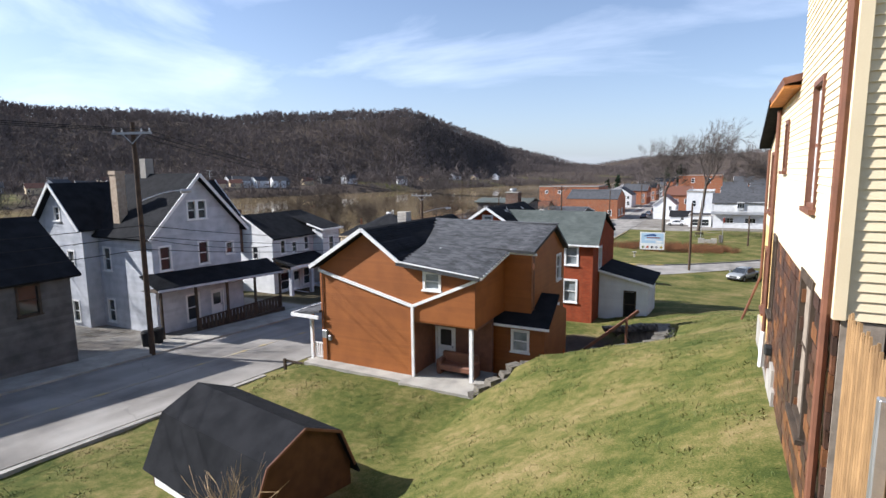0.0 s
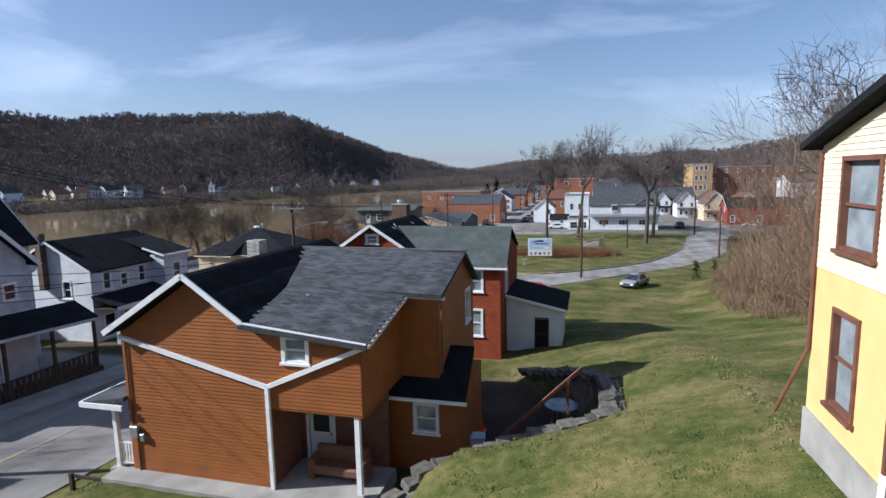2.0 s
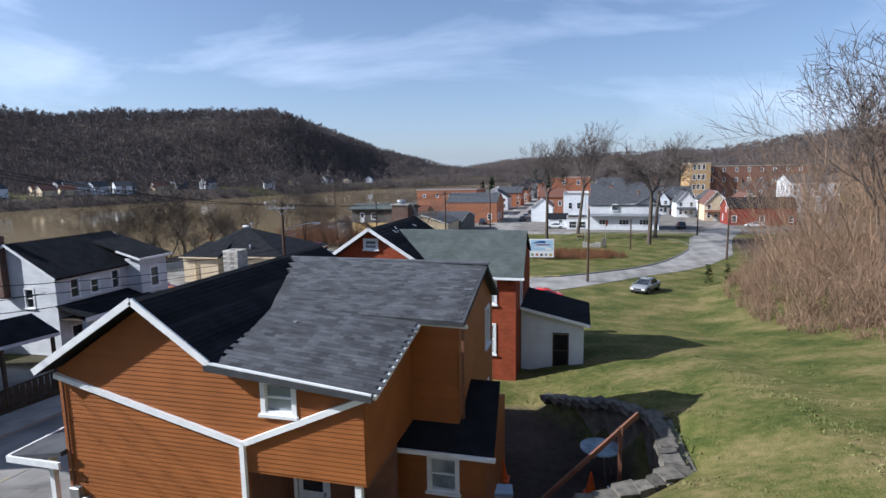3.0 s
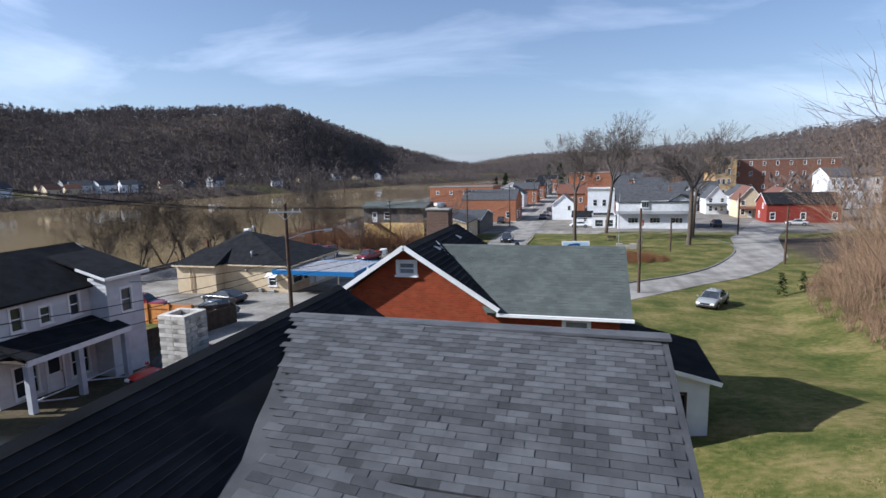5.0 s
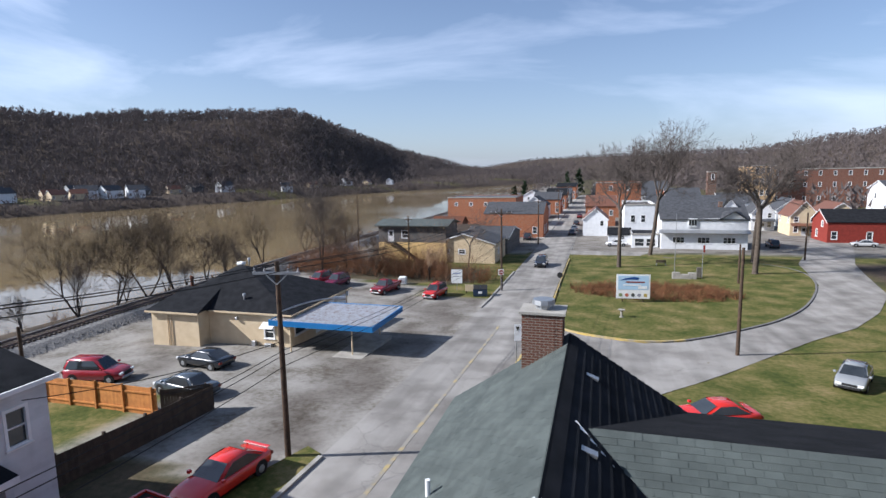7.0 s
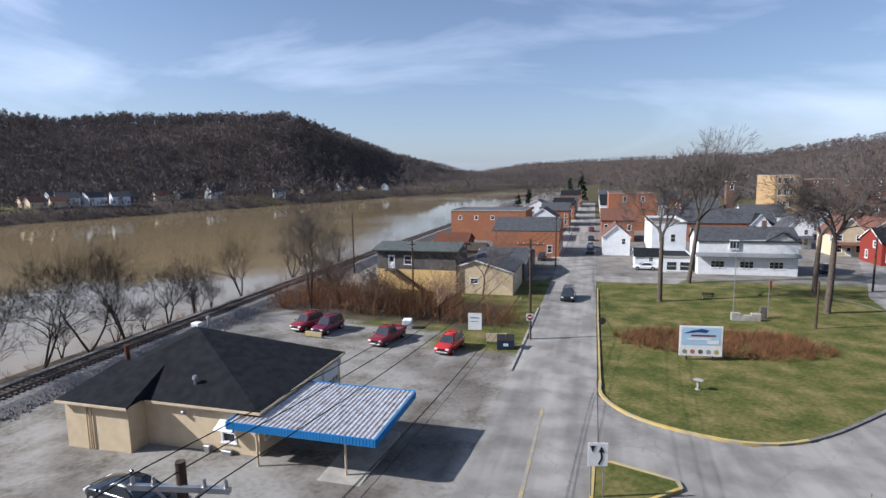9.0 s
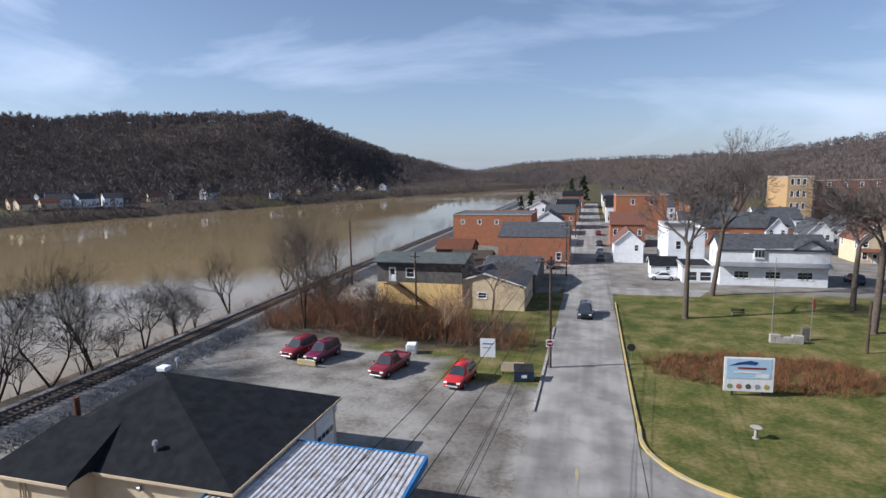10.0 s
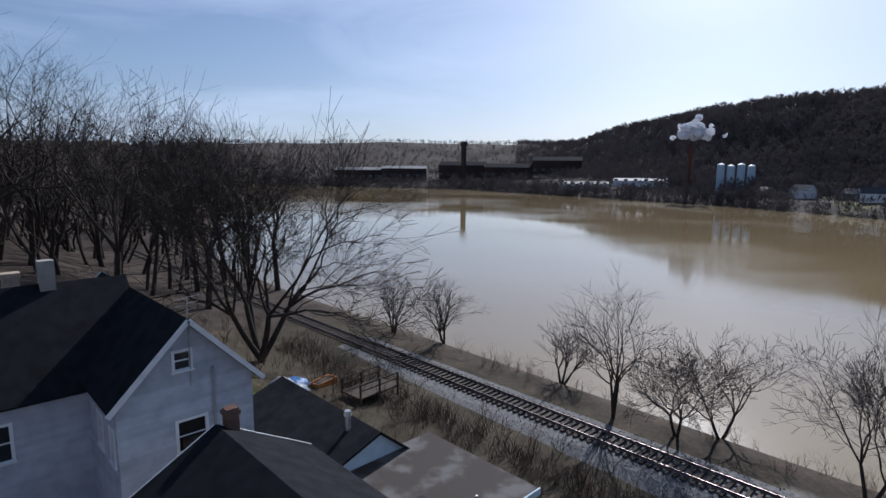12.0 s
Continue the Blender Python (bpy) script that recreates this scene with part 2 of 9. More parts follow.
M_KERB_YELLOW = mat("yellow_painted_kerb", (0.48, 0.34, 0.09), (0.30, 0.27, 0.20), 0.85, 1.2)
M_BALLAST = mat("grey_track_ballast", (0.20, 0.195, 0.188), (0.10, 0.095, 0.09), 0.95, 5.0, bump=1.0, fine=14)
M_TIE = mat("weathered_railway_tie", (0.10, 0.078, 0.06), (0.045, 0.036, 0.03), 0.95, 3.0, bump=0.3, rand=0.35)
M_RAIL = mat("worn_steel_rail", (0.20, 0.16, 0.15), (0.12, 0.09, 0.08), 0.35, 3.0, metal=0.7)
M_SMOKE = mat("white_vapour", (0.9, 0.9, 0.92), (0.8, 0.8, 0.84), 1.0, 0.1, bump=0.0, spec=0.0)


def node_math(n, l, op, a, b):
    x = n.new("ShaderNodeMath")
    x.operation = op
    for k, v in enumerate((a, b)):
        if isinstance(v, (int, float)):
            x.inputs[k].default_value = v
        else:
            l.new(v, x.inputs[k])
    return x.outputs[0]


def ground_mat():
    """Lawn, leaf litter on the far slopes, gravel and earth: chosen by noise and by a painted region attribute, which
    also darkens two shaded yards.
    """
    m = bpy.data.materials.new("ground_surface")
    m.use_nodes = True
    n, l = m.node_tree.nodes, m.node_tree.links
    p = n["Principled BSDF"]
    co = n.new("ShaderNodeTexCoord")
    kind = n.new("ShaderNodeVertexColor")
    kind.layer_name = "soil"
    sep = n.new("ShaderNodeSeparateColor")
    l.new(kind.outputs["Color"], sep.inputs[0])

    def noise_tex(scale, detail=6):
        t = n.new("ShaderNodeTexNoise")
        t.inputs["Scale"].default_value, t.inputs["Detail"].default_value = scale, detail
        l.new(co.outputs["Object"], t.inputs["Vector"])
        return t

    def ramp(fac, *stops):
        r = n.new("ShaderNodeValToRGB")
        while len(r.color_ramp.elements) < len(stops):
            r.color_ramp.elements.new(0.5)
        for e, (pos, col) in zip(r.color_ramp.elements, stops):
            e.position, e.color = pos, (*col, 1)
        l.new(fac, r.inputs["Fac"])
        return r.outputs["Color"]

    def mixed(fac, a, b):
        x = n.new("ShaderNodeMix")
        x.data_type = "RGBA"
        l.new(fac, x.inputs["Factor"])
        l.new(a, x.inputs["A"])
        l.new(b, x.inputs["B"])
        return x.outputs["Result"]

    n1, n2, n3 = noise_tex(0.35), noise_tex(3.0), noise_tex(28.0)
    s = node_math(n, l, "ADD", n1.outputs["Fac"], node_math(n, l, "MULTIPLY", n2.outputs["Fac"], 0.6))
    s = node_math(n, l, "ADD", s, node_math(n, l, "MULTIPLY", n3.outputs["Fac"], 0.7))
    s = node_math(n, l, "MULTIPLY", s, 0.435)
    grass = ramp(s, (0.38, (0.034, 0.05, 0.011)), (0.475, (0.08, 0.088, 0.022)), (0.54, (0.14, 0.122, 0.043)), (0.64, (0.23, 0.175, 0.085)))
    gravel = ramp(s, (0.38, (0.11, 0.095, 0.075)), (0.46, (0.20, 0.185, 0.16)), (0.54, (0.265, 0.25, 0.225)), (0.66, (0.31, 0.295, 0.265)))
    litter = ramp(s, (0.38, (0.036, 0.028, 0.022)), (0.5, (0.062, 0.048, 0.038)), (0.64, (0.095, 0.072, 0.055)))
    col = mixed(sep.outputs["Red"], grass, gravel)
    col = mixed(sep.outputs["Green"], col, litter)
    l.new(col, p.inputs["Base Color"])
    p.inputs["Roughness"].default_value, p.inputs["Specular IOR Level"].default_value = 0.95, 0.1
    bp = n.new("ShaderNodeBump")
    bp.inputs["Strength"].default_value, bp.inputs["Distance"].default_value = 0.6, 0.06
    l.new(s, bp.inputs["Height"])
    l.new(bp.outputs["Normal"], p.inputs["Normal"])
    return m


def asphalt_mat():
    """Worn grey road: pale wheel tracks along the street, patches and cracks."""
    m = mat("worn_pale_asphalt", (0.18, 0.168, 0.152), (0.275, 0.26, 0.238), 0.95, 0.35, bump=0.35, fine=90, spec=0.08, mix=(0.36, 0.62))
    n, l = m.node_tree.nodes, m.node_tree.links
    p = n["Principled BSDF"]
    base = p.inputs["Base Color"].links[0].from_socket
    co = n.new("ShaderNodeTexCoord")
    v = n.new("ShaderNodeTexVoronoi")
    v.feature = "DISTANCE_TO_EDGE"
    v.inputs["Scale"].default_value = 0.35
    ns = n.new("ShaderNodeTexNoise")
    ns.inputs["Scale"].default_value = 1.5
    l.new(co.outputs["Object"], ns.inputs["Vector"])
    mx_ = n.new("ShaderNodeMix")
    mx_.data_type = "RGBA"
    mx_.inputs["Factor"].default_value = 0.45
    l.new(co.outputs["Object"], mx_.inputs["A"])
    l.new(ns.outputs["Color"], mx_.inputs["B"])
    l.new(mx_.outputs["Result"], v.inputs["Vector"])
    lt = node_math(n, l, "LESS_THAN", v.outputs["Distance"], 0.006)
    lt = node_math(n, l, "MULTIPLY", lt, 0.2)
    mc = n.new("ShaderNodeMix")
    mc.data_type = "RGBA"
    l.new(lt, mc.inputs["Factor"])
    l.new(base, mc.inputs["A"])
    mc.inputs["B"].default_value = (0.07, 0.065, 0.06, 1)
    # wear drawn out along the street
    mpp = n.new("ShaderNodeMapping")
    mpp.inputs["Scale"].default_value = (0.7, 0.04, 1.0)
    l.new(co.outputs["Object"], mpp.inputs["Vector"])
    wr = n.new("ShaderNodeTexNoise")
    wr.inputs["Scale"].default_value, wr.inputs["Detail"].default_value = 1.0, 3
    l.new(mpp.outputs["Vector"], wr.inputs["Vector"])
    rg = n.new("ShaderNodeMapRange")
    rg.inputs["From Min"].default_value, rg.inputs["From Max"].default_value = 0.35, 0.65
    rg.inputs["To Min"].default_value, rg.inputs["To Max"].default_value = 0.88, 1.2
    l.new(wr.outputs["Fac"], rg.inputs["Value"])
    wm = n.new("ShaderNodeMix")
    wm.data_type, wm.blend_type = "RGBA", "MULTIPLY"
    wm.inputs["Factor"].default_value = 1.0
    l.new(mc.outputs["Result"], wm.inputs["A"])
    l.new(rg.outputs["Result"], wm.inputs["B"])
    l.new(wm.outputs["Result"], p.inputs["Base Color"])
    return m


def water_mat():
    """Silty brown river with slow ripples in smooth and ruffled reaches."""
    m = bpy.data.materials.new("silty_river_water")
    m.use_nodes = True
    n, l = m.node_tree.nodes, m.node_tree.links
    p = n["Principled BSDF"]
    p.inputs["Base Color"].default_value = (0.24, 0.178, 0.09, 1)
    p.inputs["Roughness"].default_value, p.inputs["IOR"].default_value, p.inputs["Specular IOR Level"].default_value = 0.06, 1.6, 0.5
    co = n.new("ShaderNodeTexCoord")
    a, b = n.new("ShaderNodeTexNoise"), n.new("ShaderNodeTexNoise")
    a.inputs["Scale"].default_value, a.inputs["Detail"].default_value = 0.9, 3
    b.inputs["Scale"].default_value, b.inputs["Detail"].default_value = 0.012, 4
    l.new(co.outputs["Object"], a.inputs["Vector"])
    l.new(co.outputs["Object"], b.inputs["Vector"])
    mr = n.new("ShaderNodeMapRange")
    mr.inputs["From Min"].default_value, mr.inputs["From Max"].default_value = 0.42, 0.62
    mr.inputs["To Min"].default_value, mr.inputs["To Max"].default_value = 0.006, 0.05
    l.new(b.outputs["Fac"], mr.inputs["Value"])
    bp = n.new("ShaderNodeBump")
    bp.inputs["Distance"].default_value = 0.25
    l.new(mr.outputs["Result"], bp.inputs["Strength"])
    l.new(a.outputs["Fac"], bp.inputs["Height"])
    l.new(bp.outputs["Normal"], p.inputs["Normal"])
    r2 = n.new("ShaderNodeMapRange")
    r2.inputs["From Min"].default_value, r2.inputs["From Max"].default_value = 0.42, 0.62
    r2.inputs["To Min"].default_value, r2.inputs["To Max"].default_value = 0.02, 0.12
    l.new(b.outputs["Fac"], r2.inputs["Value"])
    l.new(r2.outputs["Result"], p.inputs["Roughness"])
    return m


M_GROUND, M_ASPHALT, M_WATER = ground_mat(), asphalt_mat(), water_mat()


# ---- mesh helpers ----
def thing(name, label, category, at=(0, 0, 0), turn=0.0, group="", kind=""):
    """An empty at a thing's base."""
    ob = new(name)
    ob.empty_display_size = 0.3
    ob.matrix_basis = pose(*at, 0, 0, turn)
    return tagged(ob, label, category, group, kind)


def part(name, bm, material, parent=None, label="", smooth=False):
    me = bpy.data.meshes.new(name)
    bmesh.ops.recalc_face_normals(bm, faces=bm.faces)
    bm.to_mesh(me)
    bm.free()
    me.materials.append(material)
    if smooth:
        me.polygons.foreach_set("use_smooth", [True] * len(me.polygons))
    ob = new(name, me)
    if parent:
        ob.parent = parent
    if label:
        ob["label"] = label
    return ob


def raw(name, verts, faces, material, parent=None, label="", smooth=False):
    me = bpy.data.meshes.new(name)
    me.from_pydata(verts, [], faces)
    me.materials.append(material)
    if smooth:
        me.polygons.foreach_set("use_smooth", [True] * len(me.polygons))
    ob = new(name, me)
    if parent:
        ob.parent = parent
    if label:
        ob["label"] = label
    return ob


BOX_F = ((0, 1, 3, 2), (4, 6, 7, 5), (0, 4, 5, 1), (2, 3, 7, 6), (0, 2, 6, 4), (1, 5, 7, 3))


def box(bm, x0, x1, y0, y1, z0, z1, m=None, bevel=0.0):
    vs = [bm.verts.new((m @ Vector(c)) if m else c) for c in ((x, y, z) for x in (x0, x1) for y in (y0, y1) for z in (z0, z1))]
    fs = [bm.faces.new([vs[i] for i in f]) for f in BOX_F]
    if bevel:
        es = list({e for f in fs for e in f.edges})
        bmesh.ops.bevel(bm, geom=es, offset=bevel, segments=1, affect="EDGES")
    return bm


def boxes(*rows, m=None, bevel=0.0):
    bm = bmesh.new()
    for r in rows:
        box(bm, *r, m=m, bevel=bevel)
    return bm


def cyl(bm, a, b, r0, r1=None, n=10, caps=True):
    """A tapered tube from a to b."""
    a, b = Vector(a), Vector(b)
    r1 = r0 if r1 is None else r1
    d = (b - a).normalized()
    u = d.orthogonal().normalized()
    v = d.cross(u)
    ra = [bm.verts.new(a + (u * math.cos(k * 2 * math.pi / n) + v * math.sin(k * 2 * math.pi / n)) * r0) for k in range(n)]
    rb = [bm.verts.new(b + (u * math.cos(k * 2 * math.pi / n) + v * math.sin(k * 2 * math.pi / n)) * r1) for k in range(n)]
    for k in range(n):
        bm.faces.new((ra[k], ra[(k + 1) % n], rb[(k + 1) % n], rb[k]))
    if caps:
        bm.faces.new(ra[::-1])
        bm.faces.new(rb)
    return bm


def tube(points, r, n=8):
    bm = bmesh.new()
    for a, b in zip(points, points[1:]):
        cyl(bm, a, b, r, r, n)
    return bm


def prism(bm, pts, off):
    """A flat polygon pushed along off into a solid."""
    off = Vector(off)
    a = [bm.verts.new(p) for p in pts]
    b = [bm.verts.new(Vector(p) + off) for p in pts]
    bm.faces.new(a)
    bm.faces.new(b[::-1])
    for k in range(len(a)):
        bm.faces.new((a[k], b[k], b[(k + 1) % len(a)], a[(k + 1) % len(a)]))
    return bm


def slab(bm, pts, th):
    """A roof plane given by its upper corners, th thick below."""
    p = [Vector(q) for q in pts]
    nrm = (p[1] - p[0]).cross(p[-1] - p[0]).normalized()
    if nrm.z < 0:
        nrm = -nrm
    return prism(bm, p, -nrm * th)


def face_frame(o, facing):
    """u along the wall, v up, w outward, for a wall that faces -y, +x, +y or -x."""
    u = {"-y": (1, 0, 0), "+x": (0, 1, 0), "+y": (-1, 0, 0), "-x": (0, -1, 0)}[facing]
    u = Vector(u)
    w = u.cross(Vector((0, 0, 1)))
    m = Matrix.Identity(4)
    for k in range(3):
        m[k][0], m[k][1], m[k][2], m[k][3] = u[k], (0, 0, 1)[k], w[k], o[k]
    return m


def wall_mesh(m, outline, holes, th=0.2):
    """A wall from its outline, with real openings, th thick inward."""
    bm = bmesh.new()
    edges = []
    for loop in [outline] + [((a, b), (c, b), (c, d), (a, d)) for a, b, c, d in holes]:
        vs = [bm.verts.new((p[0], p[1], 0.0)) for p in loop]
        edges += [bm.edges.new((vs[k], vs[(k + 1) % len(vs)])) for k in range(len(vs))]
    bmesh.ops.triangle_fill(bm, use_beauty=True, edges=edges, normal=(0, 0, 1))
    inside = [f for f in bm.faces if any(a < f.calc_center_median().x < c and b < f.calc_center_median().y < d for a, b, c, d in holes)]
    if inside:
        bmesh.ops.delete(bm, geom=inside, context="FACES_ONLY")
    bmesh.ops.translate(bm, verts=list(bm.verts), vec=(0, 0, 0.003))
    got = bmesh.ops.extrude_face_region(bm, geom=list(bm.faces))
    bmesh.ops.translate(bm, verts=[v for v in got["geom"] if isinstance(v, bmesh.types.BMVert)], vec=(0, 0, -th))
    bm.transform(m)
    return bm


def spans(outline, v):
    """Where a wall's outline covers the height v: pairs of u."""
    hits = []
    for (a, b), (c, d) in zip(outline, outline[1:] + outline[:1]):
        if (b <= v) != (d <= v):
            hits.append(a + (c - a) * (v - b) / (d - b))
    hits.sort()
    return list(zip(hits[::2], hits[1::2]))


def boards(parent, m, outline, holes, step, material, v0=None, v1=None, name="siding_board", lip=0.022):
    """Lapped boards over a wall, each one a piece with a shadow edge."""
    lo = min(p[1] for p in outline) if v0 is None else v0
    hi = max(p[1] for p in outline) if v1 is None else v1
    v = lo
    while v < hi - 0.03:
        t = min(v + step, hi)
        below, above = spans(outline, v + 0.004), spans(outline, t - 0.004)
        for (a, b) in below:
            top = [s for s in above if s[1] > a and s[0] < b]
            c, d = top[0] if top else ((a + b) / 2 - 0.01, (a + b) / 2 + 0.01)
            cuts = [(max(a, h0 - 0.06), min(b, h2 + 0.06)) for h0, h1, h2, h3 in holes if h1 - 0.04 < (v + t) / 2 < h3 + 0.04 and h2 > a and h0 < b]
            cuts.sort()
            runs, s = [], a
            for c0, c1 in cuts:
                if c0 - s > 0.03:
                    runs.append((s, c0))
                s = max(s, c1)
            if b - s > 0.03:
                runs.append((s, b))
            for r0, r1 in runs:
                t0 = max(r0, c) if r0 == a else r0
                t1 = min(r1, d) if r1 == b else r1
                if t1 <= t0:
                    t0 = t1 = (t0 + t1) / 2
                    t1 += 0.01
                q = [(r0, v, 0), (r1, v, 0), (t1, t, 0), (t0, t, 0), (r0, v, lip), (r1, v, lip), (t1, t, 0.006), (t0, t, 0.006)]
                raw(name, [m @ Vector(p) for p in q], [(4, 5, 6, 7), (0, 1, 5, 4), (1, 2, 6, 5), (3, 0, 4, 7), (2, 3, 7, 6)], material, parent)
        v = t


def window(parent, m, u, v, w, h, frame_mat=None, glass=None, trim=0.09, bars=True, sill=True, depth=0.12, name="window"):
    """A double-hung window in an opening whose lower left corner is at u, v."""
    fm, gm = frame_mat or M_WHITE, glass or M_GLASS
    t = trim
    bm = boxes((u - t, u + 0.03, v - 0.02, v + h + t, -depth, 0.045), (u + w - 0.03, u + w + t, v - 0.02, v + h + t, -depth, 0.045),
               (u + 0.03, u + w - 0.03, v + h - 0.03, v + h + t, -depth, 0.05), (u + 0.03, u + w - 0.03, v - 0.02, v + 0.04, -depth, 0.03), m=m)
    if bars:
        box(bm, u + 0.03, u + w - 0.03, v + h / 2 - 0.025, v + h / 2 + 0.025, -depth + 0.02, -0.02, m=m)
    ob = part(name, bm, fm, parent)
    for a, b in (((0.04, h / 2 - 0.025), (h / 2 + 0.025, h - 0.03)) if bars else ((0.04, h - 0.03),)):
        part("pane", boxes((u + 0.03, u + w - 0.03, v + a, v + b, -depth + 0.03, -depth + 0.045), m=m), gm, ob)
    if sill:
        part("sill", boxes((u - t - 0.04, u + w + t + 0.04, v - 0.09, v - 0.02, -depth, 0.1), m=m), fm, ob)
    return ob


def door(parent, m, u, v, w=0.9, h=2.03, material=None, lite=True):
    mt = material or M_WHITE
    fr = part("door_frame", boxes((u - 0.1, u, v, v + h + 0.1, -0.12, 0.04), (u + w, u + w + 0.1, v, v + h + 0.1, -0.12, 0.04), (u, u + w, v + h, v + h + 0.1, -0.12, 0.04), m=m), M_WHITE, parent)
    ob = part("door", boxes((u, u + w, v, v + h, -0.09, -0.04), (u + 0.1, u + w - 0.1, v + 0.15, v + 0.85, -0.04, -0.025), m=m), mt, parent)
    if lite:
        part("pane", boxes((u + 0.14, u + w - 0.14, v + 1.05, v + h - 0.18, -0.06, -0.03), m=m), M_GLASS, ob)
    part("door_handle", boxes((u + w - 0.1, u + w - 0.05, v + 0.95, v + 1.05, -0.04, 0.02), m=m), M_METAL, ob)
    return ob


def facade(house, o, facing, outline, wins=(), material=None, step=0.0, board_mat=None, glass=None, frame_mat=None, doors=(), th=0.2, trim=0.09, name="wall"):
    m = face_frame(o, facing)
    holes = [(u, v, u + w, v + h) for u, v, w, h in wins] + [(u, v, u + w, v + h) for u, v, w, h in doors]
    wall = part(name, wall_mesh(m, list(outline), holes, th), material, house)
    if step:
        boards(wall, m, list(outline), holes, step, board_mat or material)
    for u, v, w, h in wins:
        window(house, m, u, v, w, h, frame_mat, glass, trim)
    for u, v, w, h in doors:
        door(house, m, u, v, w, h)
    return wall


def rect(w, h):
    return [(0, 0), (w, 0), (w, h), (0, h)]


def gable(w, h, peak, at=None):
    return [(0, 0), (w, 0), (w, h), (w / 2 if at is None else at, peak), (0, h)]


def gable_house(name, label, x0, x1, y0, y1, z0, ze, zr, axis="x", wall=None, roof=None, step=0.0, wins=None, over=0.3, group="", category="house", glass=None, frame_mat=None, chimney=None, doors=None, rake=True, sink=1.5):
    """A house on a rectangle with a gable roof whose ridge runs along axis; wins holds, wall by wall, windows from the wall's lower left at height z0."""
    h = thing(name, label, category, (x0, y0, z0), 0, group)
    w, d, e, r = x1 - x0, y1 - y0, ze - z0, zr - z0
    wall, roof, wins, doors = wall or M_WHITE_SIDING, roof or M_SHINGLE_DARK, wins or {}, doors or {}
    for facing, o, length, gab in (("-y", (0, 0, 0), w, axis == "y"), ("+x", (w, 0, 0), d, axis == "x"), ("+y", (w, d, 0), w, axis == "y"), ("-x", (0, d, 0), d, axis == "x")):
        out = gable(length, e, r - 0.02) if gab else rect(length, e)
        out = [(u, v if v > 0 else -sink) for u, v in out]
        facade(h, o, facing, out, wins.get(facing, ()), wall, step, None, glass, frame_mat, doors.get(facing, ()))
    if axis == "x":
        k = (r - e) / (d / 2)
        a, b, lo = -over, w + over, e - k * over
        planes = [((a, -over, lo), (b, -over, lo), (b, d / 2, r), (a, d / 2, r)), ((a, d + over, lo), (b, d + over, lo), (b, d / 2, r), (a, d / 2, r))]
        rakes = [[(x, -over, lo), (x, d / 2, r), (x, d + over, lo)] for x in (a, b)]
    else:
        k = (r - e) / (w / 2)
        a, b, lo = -over, d + over, e - k * over
        planes = [((-over, a, lo), (-over, b, lo), (w / 2, b, r), (w / 2, a, r)), ((w + over, a, lo), (w + over, b, lo), (w / 2, b, r), (w / 2, a, r))]
        rakes = [[(-over, y, lo), (w / 2, y, r), (w + over, y, lo)] for y in (a, b)]
    for pl in planes:
        part("roof", slab(bmesh.new(), [(p[0], p[1], p[2] + 0.14) for p in pl], 0.14), roof, h)
    if rake:
        for n_, line in enumerate(rakes):
            bm = bmesh.new()
            sgn = -0.03 if n_ == 0 else 0.03
            for p, q in zip(line, line[1:]):
                off = Vector((sgn, 0, 0)) if axis == "x" else Vector((0, sgn, 0))
                prism(bm, [Vector(p) + Vector((0, 0, -0.08)), Vector(q) + Vector((0, 0, -0.08)), Vector(q) + Vector((0, 0, 0.12)), Vector(p) + Vector((0, 0, 0.12))], off)
            part("rake_board", bm, M_WHITE, h)
    if chimney:
        cx, cy, top, s = chimney
        part("chimney", boxes((cx - s, cx + s, cy - s, cy + s, e * 0.8, top), (cx - s - 0.06, cx + s + 0.06, cy - s - 0.06, cy + s + 0.06, top - 0.18, top)), M_BRICK_CHIM, h)
    return h


# ---- the lie of the land ----
STREET_Y = [-400, -54, 0, 34, 65, 90, 110, 135, 162, 360, 3000]
STREET_Z = [22, 11.25, 8.8, 6.85, 5.1, 3.8, 3.0, 2.7, 2.35, 2.25, 6]
RIGHT_Y = [-200, -20, 8, 22, 32, 41, 47, 55, 65, 78, 90, 110, 200]
RIGHT_Z = [22, 14.2, 13.0, 12.5, 12.0, 10.5, 9.2, 7.4, 5.5, 4.0, 3.35, 3.0, 2.32]
SHORE_Y = [-1200, -600, -491, -381, -190, -57, 25, 170, 314, 441, 595, 806, 1000, 1400]
SHORE_X = [-430, -410, -461, -509, -460, -425, -380, -328, -300, -266, -228, -142, -40, 250]
NEAR_Y = [-1200, -600, -300, -150, -60, 0, 750, 900, 1100, 1400]
NEAR_X = [-330, -290, -200, -125, -90, -86.5, -90, -70, 20, 200]
RIDGE_AZ = [-180, -120, -60, -23, -20, -14.8, -2.6, 6.7, 11.4, 14.3, 20.1, 25.7, 30.9, 39.8, 45.1, 49.8, 53.6, 65.7, 79.6, 94, 109.5, 118, 121.5, 124, 141, 150, 174, 180]
RIDGE_EL = [0.06, 0.10, 0.09, 0.048, 0.042, 0.024, 0.026, 0.020, 0.008, 0.014, 0.039, 0.079, 0.110, 0.102, 0.101, 0.091, 0.094, 0.096, 0.125, 0.120, 0.105, 0.075, 0.052, 0.050, 0.052, 0.048, 0.045, 0.05]
VIEW = (-33.0, 62.0, 21.5)


def street_z(y):
    return np.interp(y, STREET_Y, STREET_Z)


def smooth(a, b, x):
    t = np.clip((x - a) / (b - a), 0, 1)
    return t * t * (3 - 2 * t)


